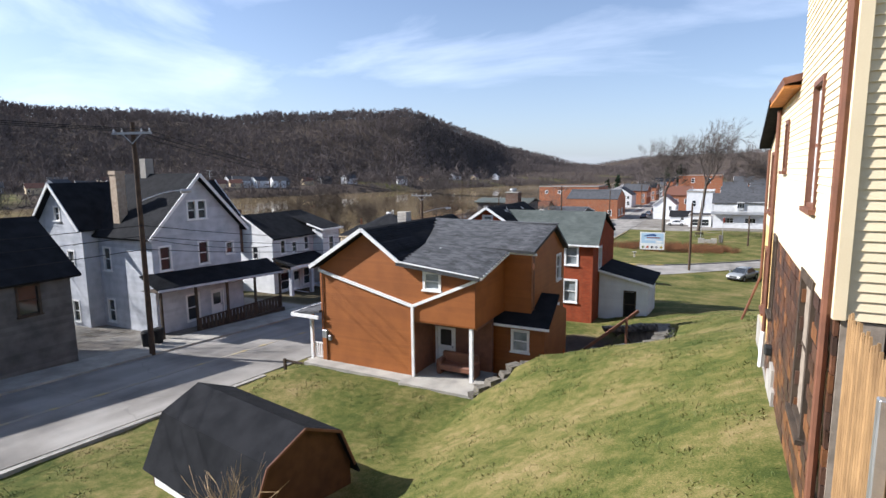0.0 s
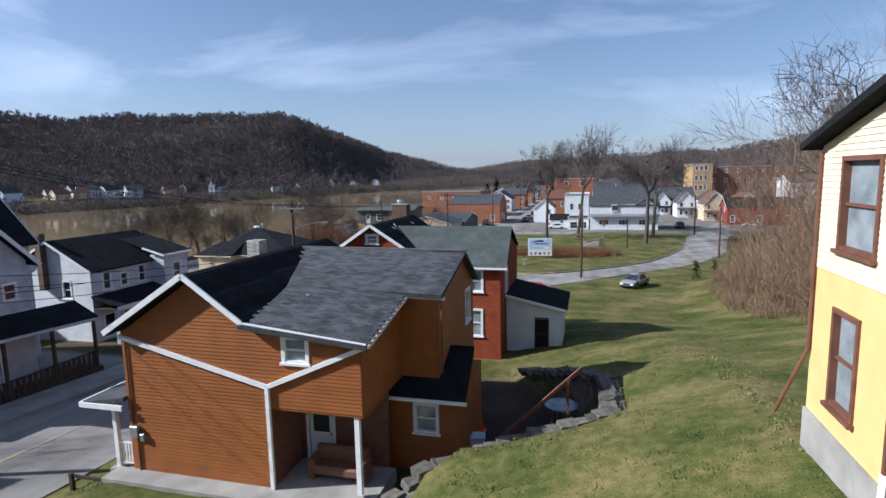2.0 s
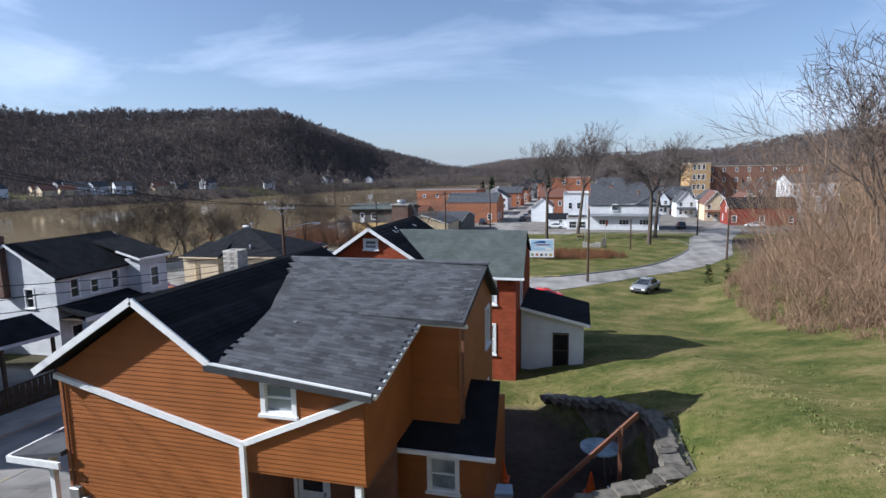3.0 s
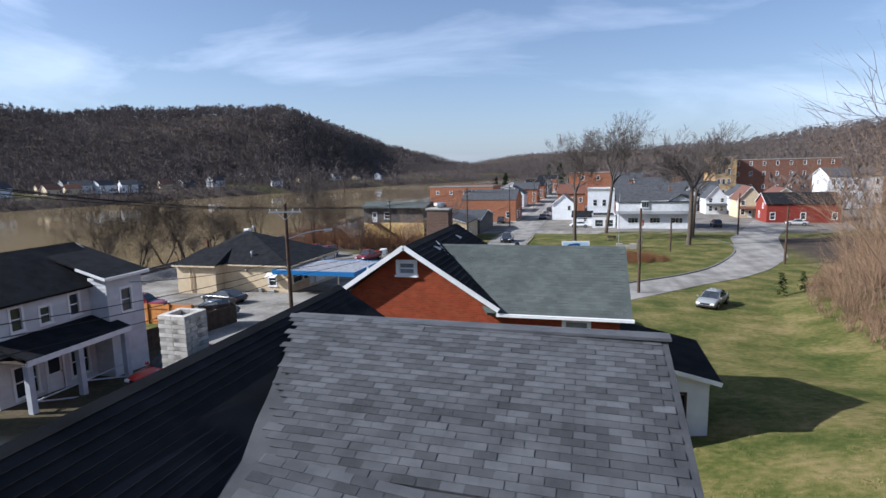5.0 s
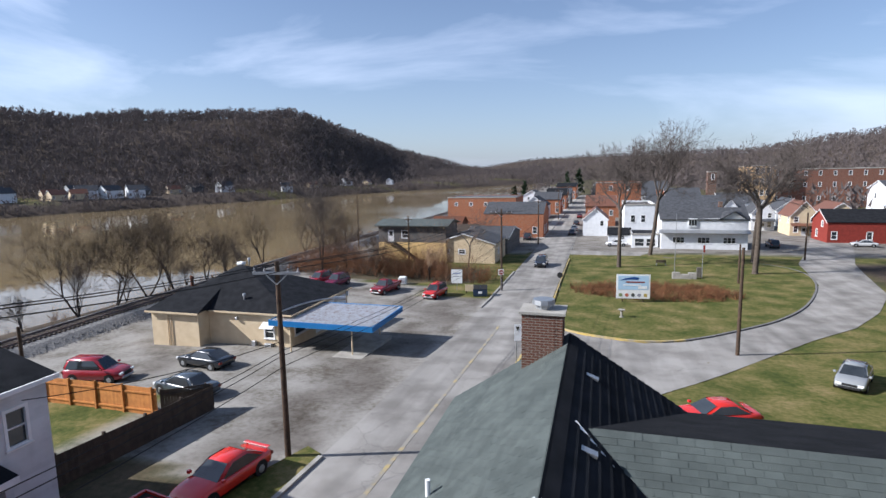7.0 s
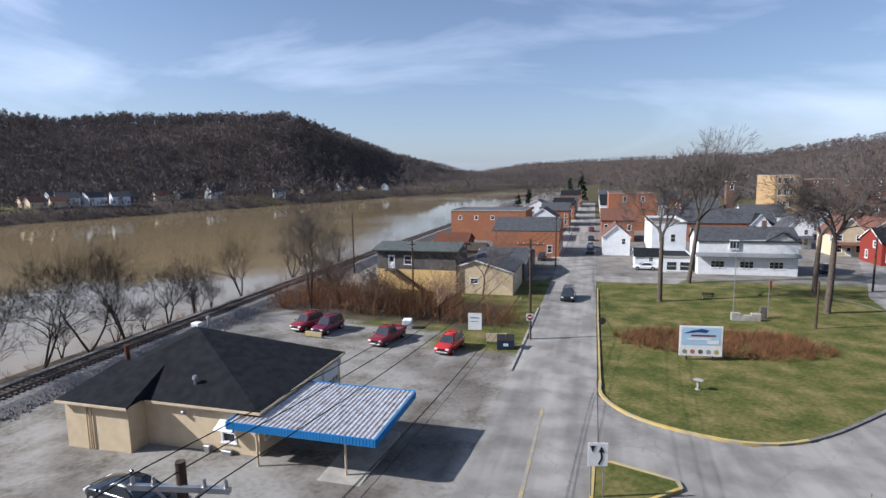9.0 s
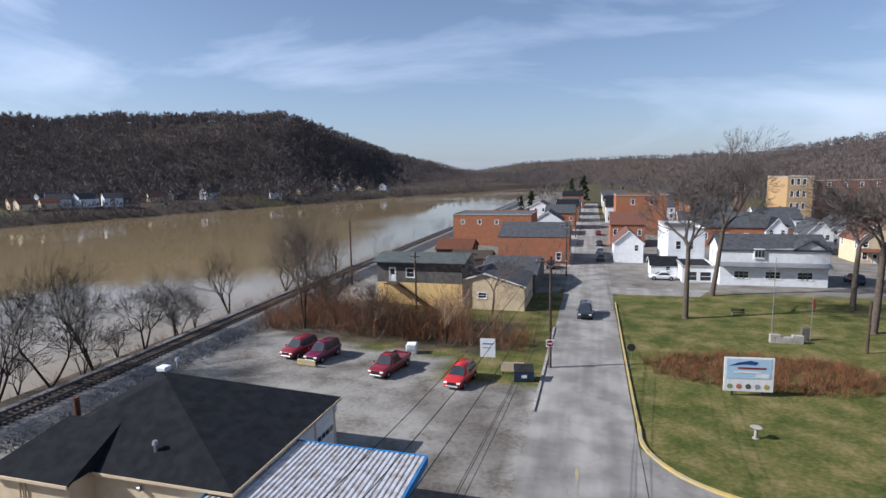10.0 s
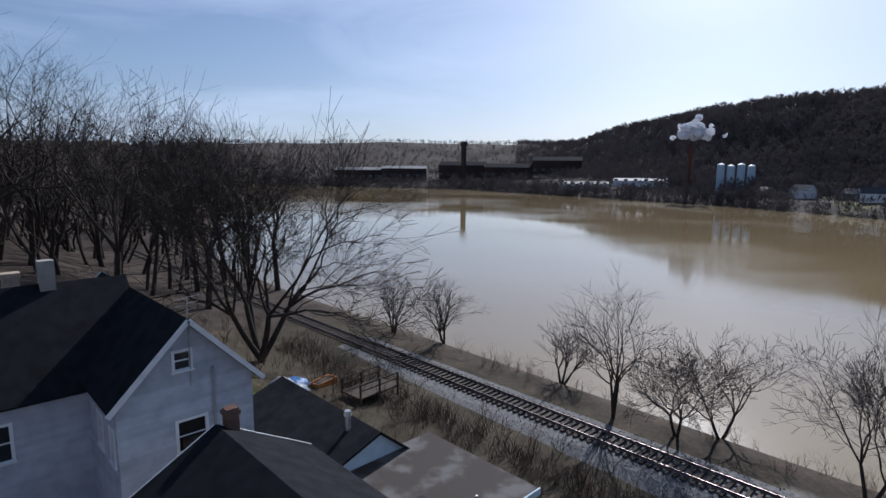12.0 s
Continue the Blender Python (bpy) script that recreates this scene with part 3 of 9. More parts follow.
def ridge(az):
    """Where the rise begins, where its crest lies and how high that is, by azimuth."""
    el = np.interp(az, RIDGE_AZ, RIDGE_EL)
    start = np.interp(az, [-180, -60, -30, -10, 0, 13, 17, 25, 31, 45, 54, 70, 95, 110, 119, 133, 150, 180], [150, 130, 260, 420, 900, 1250, 760, 560, 480, 430, 410, 370, 400, 470, 600, 1000, 1000, 300])
    crest = np.interp(az, [-180, -60, -30, -10, 0, 13, 17, 25, 31, 45, 54, 70, 95, 110, 119, 133, 150, 180], [420, 420, 620, 900, 1500, 2100, 1150, 820, 740, 700, 690, 640, 660, 740, 950, 1700, 1700, 700])
    return start, crest, VIEW[2] + el * crest - np.interp(az, [-60, -20, 8, 20, 118, 130, 180], [6, 6, 4, 9.5, 9.5, 6, 6])


def land(x, y):
    """Height of the ground, for arrays of x and y."""
    x, y = np.asarray(x, float), np.asarray(y, float)
    s = street_z(y)
    # hillside on the east of the street
    r = np.interp(y, RIGHT_Y, RIGHT_Z)
    lower = s + np.interp(y, [60, 88], [0.05, 0.0]) * np.clip(x + 28.5, 0, 12)
    edge = np.interp(y, [0, 24, 31, 32.8, 35, 37.3, 41.4, 44, 47, 52], [-17.5, -17.2, -17.3, -17.1, -15.6, -10.9, -11.05, -11.9, -14.6, -16])
    rim = np.interp(y, [30, 32.8, 35, 37.3, 41.4, 45, 50], [0.0, 0.9, 1.9, 2.45, 2.3, 1.0, 0.0])
    slope = np.clip((x - edge) / np.maximum(-7.7 - edge, 1), 0, 1.0)
    hill = lower + (x > edge) * (rim + (r - lower - rim) * slope)
    foot = np.interp(y, [40, 60, 85, 95, 110, 125, 150, 180], [-6, -5, -4, 1, 10, 18, 24, 38])
    hill = hill + np.clip(x - foot, 0, 60) * np.interp(y, [-50, 20, 60, 85, 125, 170], [0.10, 0.12, 0.22, 0.26, 0.12, 0.06])
    z = np.where(x > -29, hill, s)
    # made-up ground before the orange house
    z = np.maximum(z, s + 0.72 * smooth(-28.5, -26.8, x) * smooth(-9, -14, x) * smooth(27.5, 32.5, y) * smooth(36, 34.7, y))
    # west of the street: yards fall a little to the railway bank
    west = s + np.interp(x, [-80, -60, -44, -38], [0, 0, 0, 0])
    bank = np.interp(y, [-300, 20, 50, 90, 150, 400], [4.6, 4.3, 4.1, 3.7, 3.3, 3.2])
    west = west + (bank - west) * smooth(-46, -70, x)
    z = np.where(x < -38, west, z)
    near, far = np.interp(y, NEAR_Y, NEAR_X), np.interp(y, SHORE_Y, SHORE_X)
    z = z + (-3.0 - z) * smooth(near + 7.5, near - 3.0, x)
    # over the river
    back = 3.0 + 3.5 * smooth(0, 30, far - x) + 7.0 * smooth(30, 130, far - x)
    z = np.where(x < far + 8, -3.0 + (back + 3.0) * smooth(far + 8, far - 6, x), z)
    dx, dy = x - VIEW[0], y - VIEW[1]
    az, dist = np.degrees(np.arctan2(-dx, dy)), np.hypot(dx, dy)
    start, crest, top = ridge(az)
    rise = smooth(start, crest, dist)
    z = z + (top - np.maximum(z, 2)) * rise
    lumps = np.sin(x * 0.021 + np.cos(y * 0.017) * 2) * np.cos(y * 0.019 + np.sin(x * 0.013) * 2)
    return z + lumps * 7 * rise * (1 - 0.75 * smooth(0.8, 1.0, rise))


def lz(x, y):
    return float(land(x, y))


def build_ground():
    def steps(*rows):
        return np.concatenate([np.arange(a, b, s) for a, b, s in rows])
    xs = steps((-3200, -1100, 110), (-1100, -300, 14), (-300, -110, 19), (-110, -76, 1.5), (-76, -40, 1.8), (-40, 12, 0.8), (12, 100, 4), (100, 700, 20), (700, 3200, 130))
    ys = steps((-3000, -800, 110), (-800, -60, 15), (-60, 0, 3), (0, 72, 0.9), (72, 130, 1.6), (130, 220, 4), (220, 1000, 14), (1000, 4200, 60))
    X, Y = np.meshgrid(xs, ys)
    Z = land(X, Y)
    near = (X > -29) & (X < 14) & (Y > 0) & (Y < 90)
    Z = Z + near * 0.05 * np.sin(X * 2.1 + np.sin(Y * 1.7)) * np.cos(Y * 1.9 + np.sin(X * 1.3))
    me = bpy.data.meshes.new("ground")
    nx, ny = len(xs), len(ys)
    idx = np.arange(nx * ny).reshape(ny, nx)
    q = np.stack([idx[:-1, :-1], idx[:-1, 1:], idx[1:, 1:], idx[1:, :-1]], -1).reshape(-1, 4)
    me.from_pydata(np.stack([X, Y, Z], -1).reshape(-1, 3).tolist(), [], q.tolist())
    me.polygons.foreach_set("use_smooth", [True] * len(me.polygons))
    soil = me.color_attributes.new("soil", "FLOAT_COLOR", "POINT")
    wob = 1.2 * np.sin(X * 0.9 + np.cos(Y * 0.7)) * np.cos(Y * 0.8)
    lot = ((X < -36) & (X > -78) & (Y + wob > 62) & (Y + wob < 117) & ~((X < -50) & (Y < 71.5) & (X > -72))) | ((X < -60) & (X > -71) & (Y > 64) & (Y < 300)) | ((X < -36) & (X > -48) & (Y + wob > 20) & (Y < 62))
    lot = lot | ((X > -50) & (X < 60) & (Y > 157) & (Y < 300)) | ((X < -37) & (X > -80) & (Y > 152) & (Y < 600))
    dx, dy = X - VIEW[0], Y - VIEW[1]
    az, dist = np.degrees(np.arctan2(-dx, dy)), np.hypot(dx, dy)
    st, cr_, _ = ridge(az)
    wood = smooth(st * 0.93, st * 1.1, dist)
    wood = np.maximum(wood, smooth(-83.5, -86, X) * (X > -140))
    wood = np.maximum(wood, ((X < -40) & (X > -76) & (Y > 118 + wob) & (Y < 132)) * 0.8)
    wood = np.maximum(wood, smooth(4, 10, X + wob * 0.6 - np.interp(Y, [0, 40, 60, 90, 105], [14, 4, 0, -2, 6])) * (Y > 20) * (Y < 150))
    shore = np.interp(Y, SHORE_Y, SHORE_X)
    patch = np.sin(Y * 0.045 + 1.3) + np.sin(Y * 0.11 + X * 0.03)
    wood = np.maximum(wood, (X < shore + 20) * np.where((patch > 1.0) & (X < shore - 10) & (X > shore - 60), 0.2, 1.0))
    wood = np.maximum(wood, (Y > 320) * (X > -60) * 0.6)
    wood = np.maximum(wood, ((X < -46) & (Y < 12) & (X > -140)) * 1.0)
    wood = np.maximum(wood, ((Y < -60) & (X > -700) & (X < 100)) * 1.0)
    wood = np.maximum(wood, ((X < -76.3) & (X > -92)) * 0.95)
    # dark ground of the sunken yard, toned to deepen the house's shade too
    wood = np.maximum(wood, ((X > -17) & (X < np.interp(Y, [35, 37.3, 41.4, 44, 47], [-15.4, -11.4, -11.4, -12.2, -14.8])) & (Y > 35) & (Y < 47)) * 1.0)
    wood = np.maximum(wood, ((Y > 157) & (X > -80) & (X < 60)) * 0.3)
    grassy = (X > -46) & (X < -36.4) & (Y > 109.5 + wob * 0.5) & (Y < 120)
    lot = lot & ~grassy
    dirt = smooth(0.2, 0.9, np.sin(X * 0.55 + np.sin(Y * 0.31) * 2) * np.cos(Y * 0.27 + X * 0.2)) * 0.55
    dirt = np.maximum(dirt, ((X > -43) & (X < -37) & (Y > 66) & (Y < 110)) * (0.25 + 0.35 * (np.sin(Y * 0.6 + X) > 0.1)))
    wood = np.maximum(wood, lot * dirt * (Y < 130))
    wood = np.maximum(wood, (X < -59) * (X > -84) * (Y < 62) * 0.88)
    # dark earth by the porch house, its tone also standing for the house's shade
    yard = (X < -38) & (X > -48) & (Y > 48) & (Y + wob < 63)
    lot = lot & ~yard
    wood = np.maximum(wood, yard * 0.75)
    cols = np.zeros((nx * ny, 4))
    cols[:, 0], cols[:, 1], cols[:, 3] = lot.reshape(-1), wood.reshape(-1), 1
    soil.data.foreach_set("color", cols.reshape(-1))
    me.materials.append(M_GROUND)
    return tagged(new("ground", me), "sloping spring lawn, gravel yards and wooded hills", "ground", kind="structure")


build_ground()


def strip(name, line, half, z, material, thick=0.25, label="", category="road", lift=0.03):
    """A band of constant width along a line of (x, y), laid on the land."""
    pts = []
    for (a, b), (c, d) in zip(line, line[1:]):
        n = max(1, int(math.hypot(c - a, d - b) / 2.0))
        pts += [(a + (c - a) * k / n, b + (d - b) * k / n) for k in range(n)]
    pts.append(line[-1])
    bm = bmesh.new()
    rows = []
    for k, (x, y) in enumerate(pts):
        a, b = pts[max(0, k - 1)], pts[min(len(pts) - 1, k + 1)]
        d = Vector((b[0] - a[0], b[1] - a[1])).normalized()
        h = z(x, y) + lift
        rows.append([bm.verts.new((x + s * d.y * half, y - s * d.x * half, h - q)) for s, q in ((-1, thick), (-1, 0), (1, 0), (1, thick))])
    for r, s in zip(rows, rows[1:]):
        for k in range(3):
            bm.faces.new((r[k], r[k + 1], s[k + 1], s[k]))
    bm.faces.new(rows[0])
    bm.faces.new(rows[-1][::-1])
    return tagged(part(name, bm, material), label, category, kind="structure") if label else part(name, bm, material)


SZ_ = lambda x, y: float(street_z(y))
ROAD_X = -32.7
strip("road", [(ROAD_X, -60), (ROAD_X, 420)], 3.75, SZ_, M_ASPHALT, 0.35, "worn pale asphalt main street with a faded centre line", "road", 0.05)
INNER = [(-28.9, 99.5), (-27, 96), (-24, 94), (-19.5, 92.8), (-15.5, 94.5), (-10, 100), (-5.5, 105), (0, 114), (5.2, 127), (7, 137), (8.5, 146), (14, 160), (26, 195)]
OUTER = [(-28.9, 71), (-26, 72.5), (-22, 76.5), (-17, 82.2), (-11, 90), (-5, 97.5), (0.5, 103.5), (6, 112), (11, 122), (14, 135), (17, 147), (21.5, 159), (34, 195)]


def side_road():
    """The side road between its two kerb lines."""
    bm = bmesh.new()
    rows = []
    for k in range(len(INNER) - 1):
        for j in range(4):
            f = j / 4
            a = [INNER[k][i] * (1 - f) + INNER[k + 1][i] * f for i in (0, 1)]
            b = [OUTER[k][i] * (1 - f) + OUTER[k + 1][i] * f for i in (0, 1)]
            rows.append([bm.verts.new((a[0] + (b[0] - a[0]) * g / 6, a[1] + (b[1] - a[1]) * g / 6, max(float(street_z(a[1] + (b[1] - a[1]) * g / 6)), lz(a[0] + (b[0] - a[0]) * g / 6, a[1] + (b[1] - a[1]) * g / 6)) + 0.045)) for g in range(7)])
    for r, t in zip(rows, rows[1:]):
        for g in range(6):
            bm.faces.new((r[g], r[g + 1], t[g + 1], t[g]))
    return tagged(part("road_2", bm, M_ASPHALT), "pale asphalt side road curving round the green", "road", kind="structure")


side_road()
strip("road_3", [(-30, 154.5), (-10, 155), (10, 153), (16, 150)], 3.4, SZ_, M_ASPHALT, 0.35, "pale asphalt lane behind the green", "road", 0.025)
strip("centre_line", [(-32.9, 20), (-32.9, 96)], 0.11, SZ_, M_YELLOW_PAINT, 0.02, "worn yellow painted centre line on the street", "road marking", 0.062)
strip("river", [(-300, -1500), (-300, 1500)], 900, lambda x, y: 0.0, M_WATER, 0.2, "wide silty brown river with smooth reflections", "water", 0.0)

# the plume lets light through
sn, sl = M_SMOKE.node_tree.nodes, M_SMOKE.node_tree.links
st2, sm2 = sn.new("ShaderNodeBsdfTranslucent"), sn.new("ShaderNodeMixShader")
st2.inputs["Color"].default_value = (0.95, 0.95, 0.97, 1)
sm2.inputs[0].default_value = 0.55
sl.new(sn["Principled BSDF"].outputs[0], sm2.inputs[1])
sl.new(st2.outputs[0], sm2.inputs[2])
sl.new(sm2.outputs[0], sn["Material Output"].inputs["Surface"])



def shift(pts, b):
    return [(p[0] - b[0], p[1] - b[1], p[2] - b[2]) for p in pts]


def beam(bm, a, b, w, h):
    """A squared timber from a to b, w across and h high."""
    a, b = Vector(a), Vector(b)
    d = (b - a).normalized()
    s = d.cross(Vector((0, 0, 1)))
    s = s.normalized() if s.length > 1e-4 else Vector((1, 0, 0))
    u = s.cross(d).normalized()
    vs = [bm.verts.new(p + s * x * w / 2 + u * y * h / 2) for p in (a, b) for x in (-1, 1) for y in (-1, 1)]
    for f in BOX_F:
        bm.faces.new([vs[i] for i in f])
    return bm


def brick_stack(parent, cx, cy, z0, z1, sx, sy, material, body_mat, name="chimney", course=0.075):
    """A chimney laid brick by brick, hollow at the top."""
    body = part(name, boxes((cx - sx + 0.008, cx + sx - 0.008, cy - sy + 0.008, cy - sy + 0.09, z0, z1 - 0.01), (cx - sx + 0.008, cx + sx - 0.008, cy + sy - 0.09, cy + sy - 0.008, z0, z1 - 0.01), (cx - sx + 0.008, cx - sx + 0.09, cy - sy + 0.09, cy + sy - 0.09, z0, z1 - 0.01), (cx + sx - 0.09, cx + sx - 0.008, cy - sy + 0.09, cy + sy - 0.09, z0, z1 - 0.01)), body_mat, parent)
    meshes = {}
    z, row = z1, 0
    while z > z0 + 0.02:
        z -= course
        for axis, half, other in (("x", sx, sy), ("y", sy, sx)):
            for side in (-1, 1):
                n = max(2, round(2 * half / 0.22))
                w = 2 * half / n
                for k in range(n):
                    c = -half + (k + 0.5) * w + (w / 2 if row % 2 else 0)
                    if c > half:
                        c = -half + w / 4
                    key = (axis, round(w, 3))
                    if key not in meshes:
                        bm = bmesh.new()
                        a, b = (w / 2 - 0.006, 0.05) if axis == "x" else (0.05, w / 2 - 0.006)
                        box(bm, -a, a, -b, b, -course / 2 + 0.005, course / 2 - 0.005)
                        me = bpy.data.meshes.new("brick")
                        bm.to_mesh(me)
                        bm.free()
                        me.materials.append(material)
                        meshes[key] = me
                    ob = new("brick", meshes[key])
                    ob.parent = body
                    c = max(-half + w / 2, min(half - w / 2, c))
                    ob.location = (cx + c, cy + side * (other - 0.05), z + course / 2) if axis == "x" else (cx + side * (other - 0.05), cy + c, z + course / 2)
        row += 1
    return body


# ---- the orange-sided house below the lawn ----
def orange_house():
    B = (-26.2, 34.6, 7.5)
    h = thing("house", "two-storey house with tan-orange lapped siding and grey shingle roof", "house", B)
    S = lambda pts: shift(pts, B)
    front = [(0, -1.2), (5.2, -1.2), (5.2, 2.75), (8.25, 2.75), (8.25, 4.85), (4.77, 5.25), (2.76, 6.62), (0.0, 4.85)]
    facade(h, (0, 0, 0), "-y", front, [(5.85, 4.28, 0.72, 0.72)], M_SIDING_OG, 0.115, M_SIDING_OG, M_GLASS_CURTAIN)
    # porch recess, coloured darker than the siding outside: side wall, back wall with a white door, ceiling
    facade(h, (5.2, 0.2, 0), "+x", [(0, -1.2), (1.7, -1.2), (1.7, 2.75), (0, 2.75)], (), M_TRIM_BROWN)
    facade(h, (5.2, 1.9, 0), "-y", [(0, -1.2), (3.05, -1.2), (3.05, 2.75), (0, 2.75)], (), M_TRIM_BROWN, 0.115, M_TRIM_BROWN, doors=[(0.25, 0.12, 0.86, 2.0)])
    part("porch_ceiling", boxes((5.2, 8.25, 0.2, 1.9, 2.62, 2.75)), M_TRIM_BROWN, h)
    facade(h, (8.25, 0, 0), "+x", [(0, 2.75), (3.4, 2.75), (3.4, 5.5), (0, 4.9)], (), M_SIDING_OG, 0.115, M_SIDING_OG)
    # main block behind
    facade(h, (8.05, 3.4, 0), "-y", [(0, -1.2), (1.55, -1.2), (1.55, 5.6), (0, 5.6)], (), M_SIDING_OG, 0.115, M_SIDING_OG)
    facade(h, (9.6, 3.4, 0), "+x", [(0, -1.2), (5.7, -1.2), (5.7, 5.05), (3.35, 6.45), (0, 5.6)], [(4.2, 3.6, 0.75, 1.3), (4.0, 0.9, 0.75, 1.3)], M_SIDING_OG, 0.115, M_SIDING_OG)
    facade(h, (9.6, 9.1, 0), "+y", [(0, -1.2), (9.6, -1.2), (9.6, 4.85), (6.84, 6.62), (4.7, 5.05), (0, 5.05)], (), M_SIDING_OG)
    facade(h, (0, 9.1, 0), "-x", rect(9.1, 4.9)[:2] + [(9.1, 4.9), (0, 4.9)], [(6.4, 3.2, 0.8, 1.3), (3.0, 3.2, 0.8, 1.3)], M_SIDING_OG)
    # one-storey lean-to on the east side
    facade(h, (7.9, 2.9, 0), "-y", [(0, -1.2), (2.5, -1.2), (2.5, 2.35), (0, 2.35)], [(1.0, 1.05, 0.72, 0.95)], M_SIDING_OG, 0.115, M_SIDING_OG, M_GLASS_CURTAIN)
    facade(h, (10.4, 2.9, 0), "+x", [(0, -1.2), (3.8, -1.2), (3.8, 2.35), (1.9, 3.0), (0, 2.35)], (), M_SIDING_OG, 0.115, M_SIDING_OG)
    part("lean_to_roof", slab(bmesh.new(), [(7.7, 2.5, 2.4), (10.7, 2.5, 2.4), (10.5, 5.0, 3.45), (7.7, 5.0, 3.45)], 0.12), M_SHINGLE_DARK, h)
    part("lean_to_gutter", beam(bmesh.new(), (7.7, 2.47, 2.33), (10.75, 2.47, 2.33), 0.1, 0.1), M_WHITE, h)
    # roofs
    R = {}
    R["west"] = slab(bmesh.new(), S([(-26.55, 34.25, 12.42), (-26.55, 43.7, 12.42), (-23.44, 43.7, 14.36), (-23.44, 34.25, 14.36)]), 0.14)
    # east slope is near-black in place of grey: its shade is painted in
    R["east"] = slab(bmesh.new(), S([(-23.44, 34.25, 14.36), (-23.44, 43.7, 14.36), (-21.2, 43.7, 12.95), (-21.43, 34.25, 12.98)]), 0.14)
    R["low"] = slab(bmesh.new(), S([(-21.6, 34.2, 12.93), (-17.6, 34.2, 12.53), (-17.6, 38.4, 13.36), (-22.4, 38.4, 13.5)]), 0.14)
    R["cross"] = slab(bmesh.new(), S([(-23.6, 37.6, 13.42), (-16.35, 37.6, 13.26), (-16.35, 41.35, 14.16), (-23.6, 41.35, 14.2)]), 0.14)
    R["rear"] = slab(bmesh.new(), S([(-23.6, 41.35, 14.2), (-16.35, 41.35, 14.16), (-16.35, 43.7, 12.75), (-21.2, 43.7, 12.8)]), 0.14)
    roofs = {k: part("roof", bm, M_SHINGLE if k in ("low", "cross", "rear") else M_SHINGLE_DARK, h, "grey asphalt shingle roof" if k in ("low", "cross") else "asphalt shingle roof, east slope coloured dark as shade") for k, bm in R.items()}
    part("ridge_cap", beam(bmesh.new(), (2.6, 6.75, 6.74), (9.9, 6.75, 6.7), 0.34, 0.05), M_SHINGLE, h)
    # white rakes, gutters and downspouts
    T = bmesh.new()
    for a, b in (((-26.55, 12.38), (-23.44, 14.32)), ((-23.44, 14.32), (-21.5, 12.96)), ((-21.5, 12.92), (-17.62, 12.5))):
        beam(T, (a[0] - B[0], -0.36, a[1] - B[2]), (b[0] - B[0], -0.36, b[1] - B[2]), 0.05, 0.17)
    part("rake_board", T, M_WHITE, h)
    part("trim_board", beam(bmesh.new(), (-0.05, -0.06, 4.72), (5.25, -0.06, 3.45), 0.1, 0.13), M_WHITE, h)
    part("trim_board", beam(bmesh.new(), (5.2, -0.06, 3.45), (8.35, -0.06, 4.85), 0.1, 0.13), M_WHITE, h)
    part("downspout", boxes((5.17, 5.29, -0.12, -0.02, 0.0, 3.5)), M_WHITE, h)
    part("gutter", beam(bmesh.new(), (8.62, -0.3, 4.98), (8.62, 3.6, 5.72), 0.09, 0.1), M_WHITE, h)
    part("downspout", beam(bmesh.new(), (9.75, 3.3, 5.5), (9.75, 3.3, 3.0), 0.07, 0.07), M_TRIM_BROWN, h)
    part("gutter", beam(bmesh.new(), (8.1, 3.25, 5.62), (9.9, 3.25, 5.58), 0.09, 0.1), M_WHITE, h)
    part("post", boxes((7.95, 8.1, 0.05, 0.2, 0.3, 2.72)), M_WHITE, h)
    part("slab", boxes((-0.6, 5.0, -0.75, 0.0, -0.5, 0.2), (5.0, 8.5, -1.0, 1.9, -0.5, 0.2)), M_CONCRETE, h, "pale concrete path slab")
    # street porch on the west side
    part("porch_roof", slab(bmesh.new(), [(-1.75, -0.2, 2.42), (0.0, -0.2, 2.72), (0.0, 5.0, 2.72), (-1.75, 5.0, 2.42)], 0.12), M_SHINGLE, h)
    part("porch_fascia", boxes((-1.77, -0.05, -0.25, -0.18, 2.27, 2.44), (-1.8, -1.74, -0.18, 5.0, 2.27, 2.44)), M_WHITE, h)
    for y in (0.3, 4.7):
        part("post", boxes((-0.98, -0.83, y - 0.07, y + 0.07, -0.2, 2.5)), M_WHITE, h)
    part("porch_floor", boxes((-1.15, 0, 0.1, 5.0, -0.9, 0.0)), M_CONCRETE, h)
    for k in range(3):
        part("step", boxes((-1.1, -0.05, -0.3 * (k + 1) + 0.1, 0.1 - 0.3 * k, -0.9, -0.17 * (k + 1))), M_CONCRETE, h)
    rl = part("railing", boxes((-0.83, -0.05, 0.28, 0.33, 0.85, 0.92)), M_WHITE, h)
    part("bottom_rail", boxes((-0.83, -0.05, 0.28, 0.33, 0.15, 0.2)), M_WHITE, rl)
    for k in range(6):
        part("baluster", boxes((-0.74 + 0.12 * k, -0.7 + 0.12 * k, 0.29, 0.32, 0.2, 0.85)), M_WHITE, rl)
    # electricity meter, vents, roof pipe
    part("meter_box", boxes((0.1, 0.4, -0.16, 0.0, 1.35, 1.75), (0.45, 0.62, -0.14, 0.0, 1.25, 1.5), bevel=0.02), M_METAL, h)
    part("conduit", tube([(0.16, -0.05, 1.75), (0.16, -0.05, 4.6)], 0.025), M_TRIM_BROWN, h)
    part("conduit", tube([(0.3, -0.05, 0.0), (0.3, -0.05, 1.35)], 0.03), M_TRIM_BROWN, h)
    p = bmesh.new()
    cyl(p, (5.6, 2.0, 5.5), (5.6, 2.0, 5.85), 0.05)
    cyl(p, (5.6, 2.0, 5.45), (5.6, 2.0, 5.62), 0.14, 0.06)
